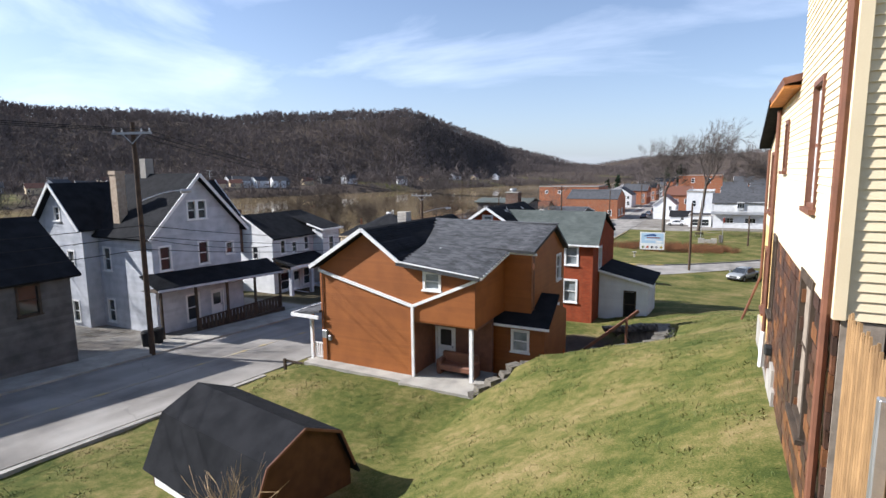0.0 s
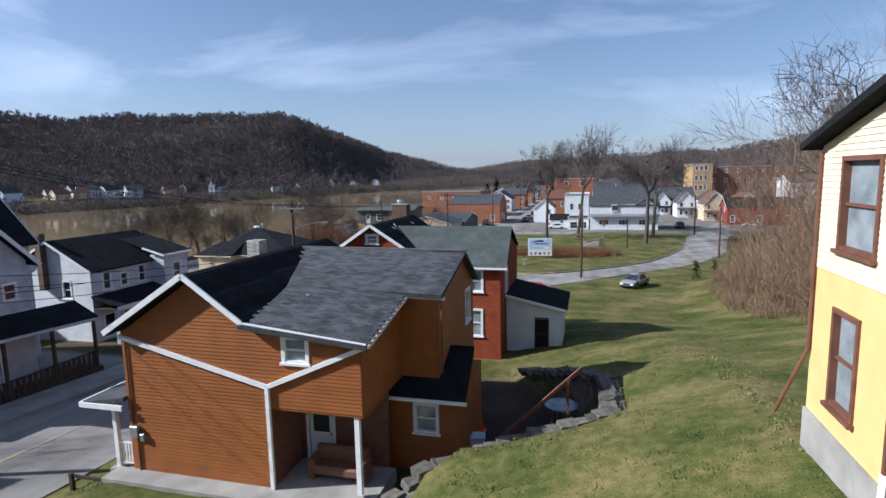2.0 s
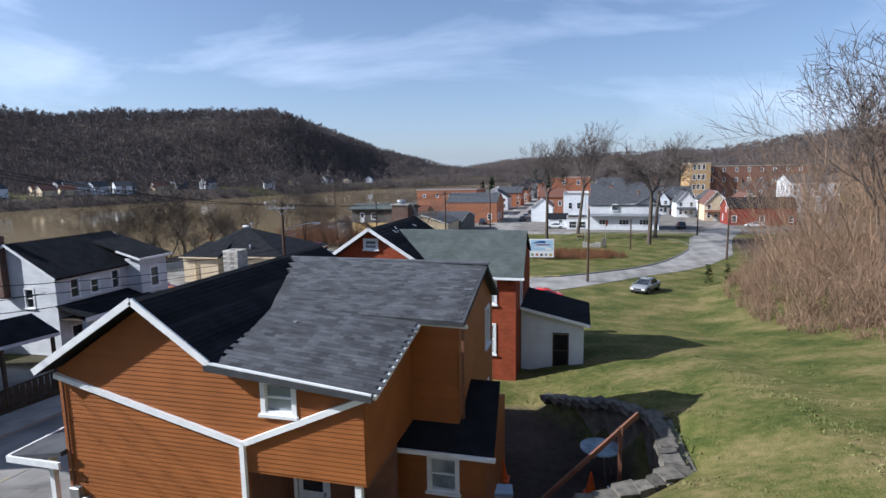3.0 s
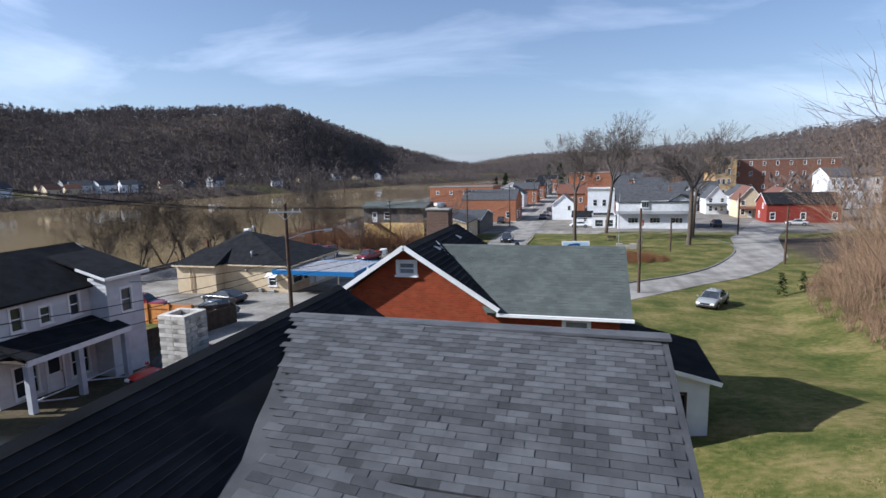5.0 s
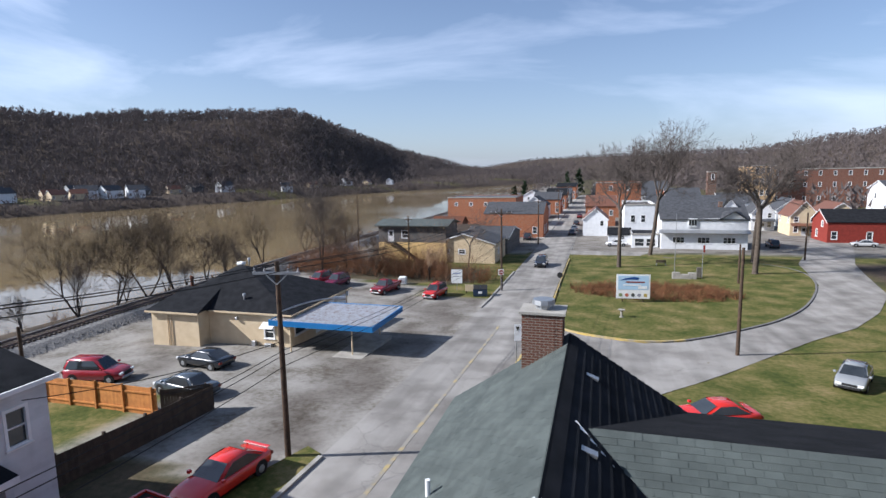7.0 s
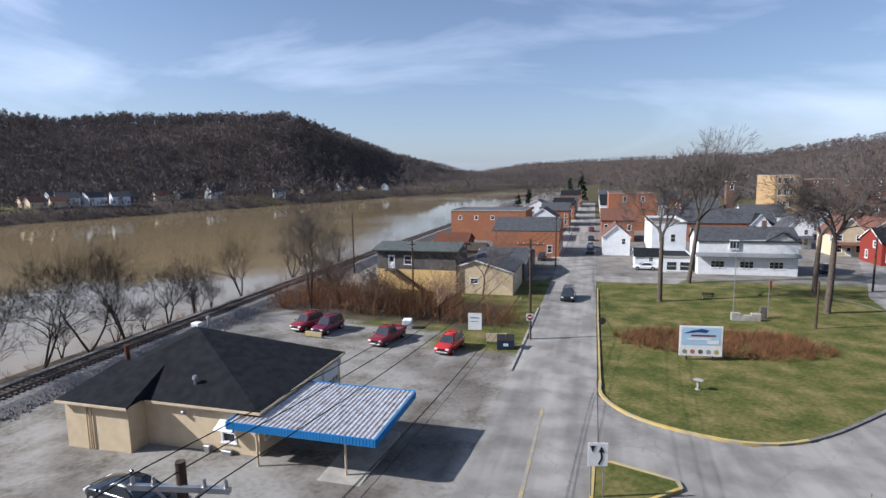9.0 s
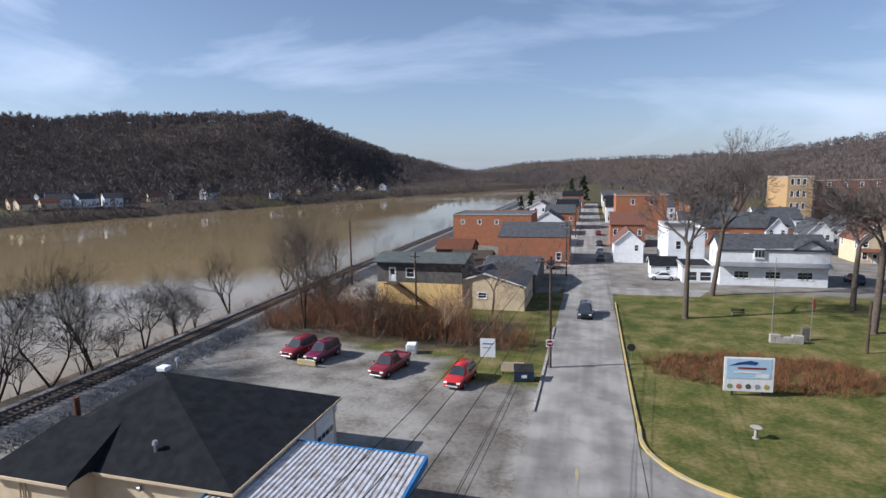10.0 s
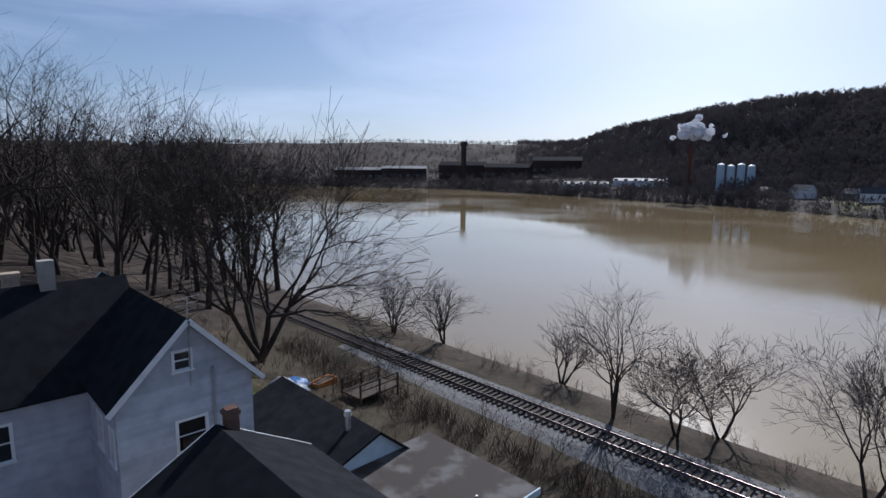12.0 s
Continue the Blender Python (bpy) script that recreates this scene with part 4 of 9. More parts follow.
    part("roof_pipe", p, M_METAL, h)
    brick_stack(h, 1.88, 4.9, 5.6, 7.25, 0.27, 0.27, mat("white_painted_brick", (0.55, 0.52, 0.47), (0.42, 0.38, 0.33), 0.9, 6.0, bump=0.3, rand=0.2), M_CONCRETE)
    return h, roofs


OG, OG_ROOFS = orange_house()


# ---- the red brick house ----
def brick_house():
    B = (-27.1, 51.1, 6.3)
    h = thing("house", "red brick house with grey-green shingle roof and white trim", "house", B)
    facade(h, (0, 0, 0), "-y", [(0, -1.5), (10.55, -1.5), (10.55, 5.45), (6.5, 5.45), (2.88, 7.85), (0, 5.75)], [(2.55, 6.85, 0.62, 0.45), (5.0, 1.57, 0.84, 1.5), (8.7, 4.14, 0.78, 1.2), (8.6, 1.52, 0.84, 1.5)], M_RED_BRICK, glass=M_GLASS_CURTAIN, trim=0.11)
    facade(h, (10.55, 0.03, 0), "+x", [(0, -1.5), (7.57, -1.5), (7.57, 5.75), (2.7, 7.4), (0, 5.4)], [(1.9, 3.6, 0.82, 1.5)], M_RED_BRICK, trim=0.12)
    facade(h, (10.55, 7.6, 0), "+y", [(0, -1.5), (4.45, -1.5), (4.45, 5.7), (0, 5.7)], (), M_RED_BRICK)
    facade(h, (6.1, 7.6, 0), "+y", [(0, -1.5), (6.1, -1.5), (6.1, 5.75), (3.2, 7.85), (0, 5.75)], (), M_RED_BRICK)
    facade(h, (0, 7.6, 0), "-x", [(0, -1.5), (7.6, -1.5), (7.6, 5.75), (0, 5.75)], [(1.4, 3.2, 0.9, 1.6), (4.8, 3.2, 0.9, 1.6)], M_RED_BRICK)
    z = lambda v: v - B[2]
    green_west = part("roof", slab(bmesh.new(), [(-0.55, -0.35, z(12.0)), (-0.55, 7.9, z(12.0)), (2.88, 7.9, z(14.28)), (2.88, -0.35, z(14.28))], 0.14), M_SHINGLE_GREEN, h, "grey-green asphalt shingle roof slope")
    east_roof = part("roof", slab(bmesh.new(), [(6.35, -0.35, z(12.05)), (6.35, 7.9, z(12.05)), (2.88, 7.9, z(14.28)), (2.88, -0.35, z(14.28))], 0.14), M_SHINGLE_DARK, h, "asphalt shingle roof slope, coloured darker than the green ones")
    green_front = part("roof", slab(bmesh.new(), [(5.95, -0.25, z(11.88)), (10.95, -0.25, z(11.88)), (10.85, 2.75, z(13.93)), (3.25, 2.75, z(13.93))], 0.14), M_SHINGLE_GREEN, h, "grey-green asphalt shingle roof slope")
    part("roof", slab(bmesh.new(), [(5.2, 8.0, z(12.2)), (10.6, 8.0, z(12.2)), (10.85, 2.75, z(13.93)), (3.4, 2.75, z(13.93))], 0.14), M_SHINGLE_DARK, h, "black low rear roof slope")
    t = bmesh.new()
    for a, b in (((-0.55, z(11.96)), (2.88, z(14.24))), ((2.88, z(14.24)), (6.4, z(12.0)))):
        beam(t, (a[0], -0.39, a[1]), (b[0], -0.39, b[1]), 0.05, 0.17)
    part("rake_board", t, M_WHITE, h)
    part("flashing", beam(bmesh.new(), (3.25, 2.7, z(14.06)), (6.25, -0.3, z(12.0)), 0.09, 0.04), M_WHITE, h)
    part("gutter", beam(bmesh.new(), (6.3, -0.3, z(11.82)), (11.0, -0.3, z(11.82)), 0.12, 0.1), M_WHITE, h)
    for x, y in ((2.3, 1.9), (2.5, 5.6)):
        b = bmesh.new()
        zz = z(14.28) - abs(3.6 - 2.88) * 0.64
        beam(b, (3.35, y, zz + 0.12), (3.68, y, zz + 0.0), 0.18, 0.1)
        part("roof_vent", b, M_METAL, h)
    p = bmesh.new()
    cyl(p, (0.6, 1.6, z(12.5)), (0.6, 1.6, z(13.1)), 0.05)
    part("roof_pipe", p, M_WHITE, h)
    brick_stack(h, 2.2, 7.3, z(13.4), z(15.05), 0.55, 0.45, M_BRICK_CHIM, M_BRICK_CHIM)
    c = bmesh.new()
    cyl(c, (2.2, 7.3, z(14.9)), (2.2, 7.3, z(15.25)), 0.22)
    cyl(c, (2.2, 7.3, z(15.25)), (2.2, 7.3, z(15.38)), 0.32, 0.3)
    part("flue_cap", c, M_METAL, h)
    part("flue_cap", boxes((1.58, 2.82, 6.8, 7.8, z(15.04), z(15.11))), M_CONCRETE, h, "concrete chimney cap")
    return east_roof, green_front, green_west


BRICK_ROOF, GREEN_FRONT, GREEN_WEST = brick_house()


def wash_shed():
    """White lean-to behind the brick house."""
    h = thing("shed", "white block outhouse with a black lean-to roof beside the brick house", "shed", (-16.5, 53.2, 6.2))
    facade(h, (0, 0, 0), "-y", [(0, -1.8), (3.3, -1.8), (3.3, 2.85), (0, 3.5)], [(1.75, 0.35, 0.75, 1.9)], M_WHITE_BRIGHT, 0.2, M_WHITE_BRIGHT, M_DARK, M_WOOD_DARK, trim=0.05)
    facade(h, (3.3, 0, 0), "+x", [(0, -1.8), (4.4, -1.8), (4.4, 2.85), (0, 2.85)], (), M_WHITE_BRIGHT, 0.2, M_WHITE_BRIGHT)
    facade(h, (3.3, 4.4, 0), "+y", [(0, -1.8), (3.3, -1.8), (3.3, 3.5), (0, 2.85)], (), M_WHITE_BRIGHT)
    part("roof", slab(bmesh.new(), [(3.65, -0.35, 2.92), (3.65, 4.7, 2.92), (0, 4.7, 3.75), (0, -0.35, 3.75)], 0.12), M_SHINGLE_DARK, h)
    part("fascia", beam(bmesh.new(), (0.0, -0.38, 3.65), (3.66, -0.38, 2.82), 0.05, 0.16), M_WHITE, h)
    return h


wash_shed()


# ---- the tall cream-sided house on the slope ----
def cream_house():
    B = (-7.74, 20.75, 12.4)
    h = thing("house", "tall cream vinyl-sided house with brown trim and brown tile base", "house", B)
    k = 0.102
    # tall main part, street side
    hi = 10.5
    facade(h, (0, 0, 0), "-y", [(0, 2.95), (7.5, 2.95), (7.5, hi), (0, hi)], (), M_SIDING_CREAM, k, M_SIDING_CREAM)
    m = face_frame((0, 4.85, 0), "-x")
    facade(h, (0, 4.85, 0), "-x", [(0, 2.95), (4.85, 2.95), (4.85, hi), (0, hi)], [(1.9, 3.95, 0.85, 1.7), (1.9, 8.3, 0.85, 1.6)], M_SIDING_CREAM, k, M_SIDING_CREAM, M_GLASS_CURTAIN, M_TRIM_BROWN, trim=0.045)
    for v in (3.95, 8.3):
        part("sash", boxes((1.93, 2.0, v + 0.04, v + 1.65, -0.1, -0.03), (2.65, 2.72, v + 0.04, v + 1.65, -0.1, -0.03), (2.0, 2.65, v + 1.57, v + 1.65, -0.1, -0.03), (2.0, 2.65, v + 0.04, v + 0.12, -0.1, -0.03), (2.0, 2.65, v + 0.81, v + 0.89, -0.1, -0.03), m=m), M_WHITE, h)
    # lower middle part
    facade(h, (0, 8.3, 0), "-x", [(0, 2.95), (3.45, 2.95), (3.45, 5.95), (0, 5.95)], [(1.25, 4.45, 0.6, 0.95)], M_SIDING_CREAM, k, M_SIDING_CREAM, None, M_TRIM_BROWN, trim=0.05)
    # north end, yellow below and cream above
    facade(h, (0, 11.35, 0), "-x", [(0, -0.2), (3.05, -0.2), (3.05, 2.95), (0, 2.95)], [(0.95, 0.75, 0.85, 1.6)], M_YELLOW, 0, None, M_GLASS_CURTAIN, M_TRIM_BROWN, trim=0.05)
    facade(h, (0, 11.35, 0), "-x", [(0, 2.95), (3.05, 2.95), (3.05, 5.9), (0, 5.1)], [(0.9, 3.4, 1.2, 1.45)], M_SIDING_CREAM, k, M_SIDING_CREAM, M_GLASS_CURTAIN, M_TRIM_BROWN, trim=0.05)
    facade(h, (7.5, 11.35, 0), "+y", [(0, -1.5), (7.5, -1.5), (7.5, 5.1), (0, 5.1)], (), M_SIDING_CREAM)
    facade(h, (7.5, 0, 0), "+x", [(0, -1.5), (11.35, -1.5), (11.35, 5.1), (4.85, 5.6), (4.85, hi), (0, hi)], (), M_SIDING_CREAM)
    facade(h, (7.5, 4.85, 0), "+y", [(0, 5.0), (7.5, 5.0), (7.5, hi), (0, hi)], (), M_SIDING_CREAM)
    part("roof", slab(bmesh.new(), [(-0.3, 4.9, 6.06), (-0.3, 8.6, 6.06), (3.7, 8.6, 7.0), (3.7, 4.9, 7.0)], 0.12), M_TRIM_BROWN, h)
    part("roof", slab(bmesh.new(), [(-0.3, 8.3, 6.05), (-0.3, 11.65, 5.15), (7.6, 11.65, 5.2), (7.6, 8.3, 6.1)], 0.12), M_SHINGLE_DARK, h)
    part("roof", boxes((-0.3, 7.8, -0.3, 5.1, hi, hi + 0.2)), M_SHINGLE_DARK, h)
    part("soffit", boxes((-0.28, 0.0, 4.95, 8.55, 5.88, 5.93)), M_WOOD_ORANGE, h)
    M_MORTAR = mat("grey_brown_mortar", (0.30, 0.25, 0.20), (0.20, 0.165, 0.13), 0.9, 6.0)
    # brown glazed tile base: backing, then each tile
    base = part("tile_base", boxes((0.03, 0.4, 0.0, 8.3, -1.2, 2.93)), M_MORTAR, h)
    rng = random.Random(5)
    tile_mats = [mat("brown_tile", c, tuple(v * 0.6 for v in c), 0.45, 5.0, bump=0.3, spec=0.5, rand=0.25) for c in ((0.125, 0.055, 0.03), (0.085, 0.042, 0.028), (0.20, 0.085, 0.035), (0.06, 0.034, 0.026), (0.10, 0.05, 0.032))]
    z, row = -0.35, 0
    while z < 2.9:
        y = -0.215 * (row % 2)
        while y < 8.25:
            a, b = max(y + 0.007, 0.02), min(y + 0.42, 8.28)
            win = (1.5 < (a + b) / 2 < 2.7 and 0.7 < z + 0.14 < 3.1) or (7.2 < (a + b) / 2 < 8.0 and 1.1 < z + 0.14 < 3.1)
            if b - a > 0.08 and not win:
                part("tile", boxes((-0.012 - rng.random() * 0.012, 0.03, a, b, z + 0.006, min(z + 0.2, 2.93))), rng.choice(tile_mats), base)
            y += 0.43
        z += 0.207
        row += 1
    mb = face_frame((0, 8.3, 0), "-x")
    for u, w in ((5.65, 1.05), (0.35, 0.7)):
        window(h, mb, u, 0.95 if w > 1 else 1.2, w, 2.0 if w > 1 else 1.7, M_WOOD_DARK, M_GLASS, 0.1)
    part("footing", boxes((-0.06, 0.45, -0.1, 8.3, -1.6, -0.32), (-0.06, 0.4, 8.3, 11.35, -1.6, 0.25)), M_CONCRETE, h)
    part("corner_board", boxes((-0.05, 0.06, -0.05, 0.05, 2.95, hi)), M_SIDING_CREAM, h)
    part("downspout", tube([(-0.08, 0.16, 10.3), (-0.08, 0.16, 0.0)], 0.05), M_TRIM_BROWN, h)
    part("downspout", tube([(-0.08, 8.35, 5.8), (-0.08, 8.35, 0.55)], 0.045), M_TRIM_BROWN, h)
    part("drain_pipe", tube([(-0.08, 8.35, 0.55), (-0.1, 8.35, -0.35)], 0.06), M_WHITE, h, "white plastic drain pipe")
    part("downspout", tube([(-0.05, 11.3, 5.0), (-0.05, 11.3, 1.4), (-0.45, 11.6, 0.0)], 0.035), M_TRIM_BROWN, h)
    part("plaster_patch", boxes((-0.075, 0.0, 5.4, 6.9, -0.6, 0.1), (-0.07, 0.0, 5.7, 6.3, 0.1, 0.45)), M_CONCRETE, h, "pale grey plaster patch on the base")
    part("vent_hood", boxes((-0.16, 0.0, 6.5, 6.75, 0.5, 0.7), bevel=0.03), M_BLACK, h)
    # block base of the south wall
    bm_base = part("block_base", boxes((0.0, 7.5, 0.1, 0.4, -1.2, 3.05)), M_CONCRETE, h)
    brown = mat("brown_glazed_block", (0.11, 0.045, 0.03), (0.07, 0.03, 0.02), 0.5, 4.0, bump=0.2, rand=0.25)
    for r in range(9, 16):
        for c in range(15):
            x = c * 0.52 - 0.26 * (r % 2)
            a, b = max(0.02, x + 0.007), min(7.48, x + 0.513)
            if b - a > 0.1:
                part("block", boxes((a, b, 0.02, 0.1, -0.3 + r * 0.21 + 0.007, -0.3 + r * 0.21 + 0.203)), brown, bm_base)
    return h


cream_house()


def picket_fence():
    """Runs south from the corner of the cream house."""
    f = thing("fence", "tall dog-eared board fence of new orange-brown wood", "fence", (-7.68, 20.6, 12.5))
    for k in range(66):
        y = -k * 0.095
        top, lo = 2.95 + 0.04 * math.sin(k * 1.7), -0.8
        bm = bmesh.new()
        prism(bm, [(0, y, lo), (0, y - 0.088, lo), (0, y - 0.088, top - 0.1), (0, y - 0.056, top), (0, y - 0.032, top), (0, y, top - 0.1)], (0.022, 0, 0))
        part("board", bm, M_WOOD, f)
    for k in (19, 47):
        part("post", boxes((-0.1, -0.01, -k * 0.095 - 0.05, -k * 0.095 + 0.05, -0.8, 2.75), bevel=0.01), M_METAL, f, "grey metal post")
    for z in (0.4, 2.3):
        part("rail", boxes((0.024, 0.08, -6.25, 0.0, z, z + 0.09)), M_WOOD, f)
    return f


picket_fence()


# ---- white houses over the street ----
def white_gable_house():
    B = (-46.0, 35.75, 6.6)
    h = thing("house", "weathered white gabled house with a long dark street porch", "house", B)
    W = M_WHITE_WORN_SHADED
    ex = 5.5
    facade(h, (ex, 0, 0), "+x", [(0, -1), (7.0, -1), (7.0, 6.6), (3.5, 10.1), (0, 6.6)], [(0.5, 4.2, 0.75, 1.5), (3.4, 4.2, 0.75, 1.5), (5.7, 4.6, 0.6, 0.8), (2.75, 7.3, 0.62, 1.2), (3.55, 7.3, 0.62, 1.2), (2.2, 0.5, 0.9, 1.7)], W, 0.2, W, doors=[(4.2, 0.1, 0.9, 2.03)])
    facade(h, (0, 0, 0), "-y", [(0, -1), (ex, -1), (ex, 6.6), (0, 6.6)], [(0.5, 4.0, 0.7, 1.5), (0.5, 0.5, 0.7, 1.5)], W, 0.2, W)
    facade(h, (ex, 7.0, 0), "+y", [(0, -1), (ex, -1), (ex, 6.6), (0, 6.6)], [(2, 4.0, 0.8, 1.5)], W, 0.2, W)
    part("roof", slab(bmesh.new(), [(-2.6, -0.45, 6.3), (ex + 0.45, -0.45, 6.3), (ex + 0.45, 3.5, 10.35), (-2.6, 3.5, 10.35)], 0.16), M_SHINGLE_DARK, h)
    part("roof", slab(bmesh.new(), [(-2.6, 7.45, 6.3), (ex + 0.45, 7.45, 6.3), (ex + 0.45, 3.5, 10.35), (-2.6, 3.5, 10.35)], 0.16), M_SHINGLE_DARK, h)
    t = bmesh.new()
    beam(t, (ex + 0.48, -0.45, 6.22), (ex + 0.48, 3.5, 10.27), 0.05, 0.2)
    beam(t, (ex + 0.48, 7.45, 6.22), (ex + 0.48, 3.5, 10.27), 0.05, 0.2)
    part("rake_board", t, M_WHITE, h)
    # rear wing with its ridge across
    r0, r1 = -5.2, 0.0
    facade(h, (r0, -1.0, 0), "-y", [(0, -1.5), (5.2, -1.5), (5.2, 7.0), (2.6, 9.65), (0, 7.0)], [(2.3, 7.3, 0.6, 0.9), (3.4, 3.9, 0.7, 1.4), (3.4, 0.5, 0.7, 1.4)], W, 0.2, W)
    facade(h, (r1, 11.5, 0), "+y", [(0, -1.5), (5.2, -1.5), (5.2, 7.0), (2.6, 9.65), (0, 7.0)], [(2.1, 7.7, 0.62, 0.75), (2.1, 4.3, 1.1, 1.3)], W, 0.2, W)
    facade(h, (r1, 7.0, 0), "+x", [(0, -1.5), (4.5, -1.5), (4.5, 7.0), (0, 7.0)], [(1.6, 4.4, 0.75, 1.4), (3.5, 4.4, 0.6, 1.4)], W, 0.2, W)
    facade(h, (r0, 11.5, 0), "-x", [(0, -1.5), (12.5, -1.5), (12.5, 7.0), (0, 7.0)], (), W)
    facade(h, (r1, -1.0, 0), "+x", [(0, -1.5), (1.0, -1.5), (1.0, 7.0), (0, 7.0)], (), W)
    part("roof", slab(bmesh.new(), [(r0 - 0.35, -1.4, 6.75), (r0 - 0.35, 11.9, 6.75), (-2.6, 11.9, 9.8), (-2.6, -1.4, 9.8)], 0.15), M_SHINGLE_DARK, h)
    part("roof", slab(bmesh.new(), [(r1 + 0.35, -1.4, 6.75), (r1 + 0.35, 11.9, 6.75), (-2.6, 11.9, 9.8), (-2.6, -1.4, 9.8)], 0.15), M_SHINGLE_DARK, h)
    t = bmesh.new()
    for y in (-1.43, 11.93):
        beam(t, (r0 - 0.35, y, 6.68), (-2.6, y, 9.73), 0.05, 0.2)
        beam(t, (r1 + 0.35, y, 6.68), (-2.6, y, 9.73), 0.05, 0.2)
    part("rake_board", t, M_WHITE, h)
    # chimneys
    part("chimney", boxes((1.3, 1.95, 0.35, 0.95, 6.3, 10.5), (1.25, 2.0, 0.3, 1.0, 10.3, 10.55)), mat("buff_brick_chimney", (0.45, 0.36, 0.27), (0.33, 0.25, 0.18), 0.9, 5.0), h, "buff rendered brick chimney")
    part("chimney", boxes((0.3, 0.9, 3.2, 3.8, 9.6, 11.4)), M_CONCRETE, h)
    # street porch
    ends = ((-0.95, 3.4), (9.55, 2.9))
    (ya, za), (yb, zb) = ends
    part("porch_roof", slab(bmesh.new(), [(ex + 1.65, ya, za), (ex + 1.65, yb, zb), (ex, yb, zb + 0.85), (ex, ya, za + 0.75)], 0.12), M_SHINGLE_DARK, h)
    part("porch_fascia", beam(bmesh.new(), (ex + 1.66, ya, za - 0.12), (ex + 1.66, yb, zb - 0.12), 0.05, 0.15), M_WHITE_WORN_SHADED, h)
    part("porch_ceiling", slab(bmesh.new(), [(ex + 1.6, ya, za - 0.2), (ex + 1.6, yb, zb - 0.2), (ex, yb, zb - 0.2), (ex, ya, za - 0.2)], 0.03), M_WOOD_DARK, h)
    for k in range(5):
        y = -0.7 + 2.5 * k
        part("post", boxes((ex + 1.4, ex + 1.53, y - 0.07, y + 0.07, -0.3, za - 0.2 - 0.048 * (y - ya))), M_WOOD_DARK, h)
    part("porch_floor", boxes((ex, ex + 1.65, -0.8, 9.5, -1.3, 0.0)), M_WOOD_DARK, h)
    rail = part("railing", boxes((ex + 1.44, ex + 1.5, 1.8, 9.3, 0.88, 0.95)), M_WOOD_DARK, h)
    for k in range(24):
        part("picket", boxes((ex + 1.45, ex + 1.48, 1.85 + 0.31 * k, 2.08 + 0.31 * k, 0.03, 0.88)), M_WOOD_DARK, rail)
    for k in range(3):
        part("step", boxes((ex + 1.65 + 0.28 * k, ex + 1.93 + 0.28 * k, 0.0, 1.5, -1.3, -0.19 * (k + 1))), M_CONCRETE, h)
    # north gable of the rear wing: a dark panel as the unlit hole of a missing sash, a masonry patch, mast and aerial
    mn = face_frame((r1, 11.5, 0), "+y")
    part("dark_opening_panel", boxes((2.1, 3.2, 4.3, 5.6, -0.1, -0.05), m=mn), M_DARK, h, "dark panel standing for an open window's unlit inside")
    part("window_unit", boxes((2.25, 3.0, 4.35, 4.85, -0.04, 0.4), m=mn, bevel=0.03), M_WOOD_DARK, h, "brown box unit in the window")
    part("service_mast", tube([mn @ Vector(p) for p in ((3.55, 4.2, 0.08), (3.55, 7.4, 0.08), (3.5, 7.6, 0.2))], 0.045), M_METAL, h)
    aerial = part("aerial", tube([mn @ Vector(p) for p in ((2.7, 7.0, 0.06), (2.7, 10.6, 0.06))], 0.025), M_METAL, h)
    for v_, l_ in ((10.5, 0.5), (10.25, 0.42), (10.0, 0.34)):
        part("rod", tube([mn @ Vector((2.7 - l_, v_, 0.06)), mn @ Vector((2.7 + l_, v_ + 0.12, 0.06))], 0.012, 5), M_METAL, aerial)
    return h


white_gable_house()


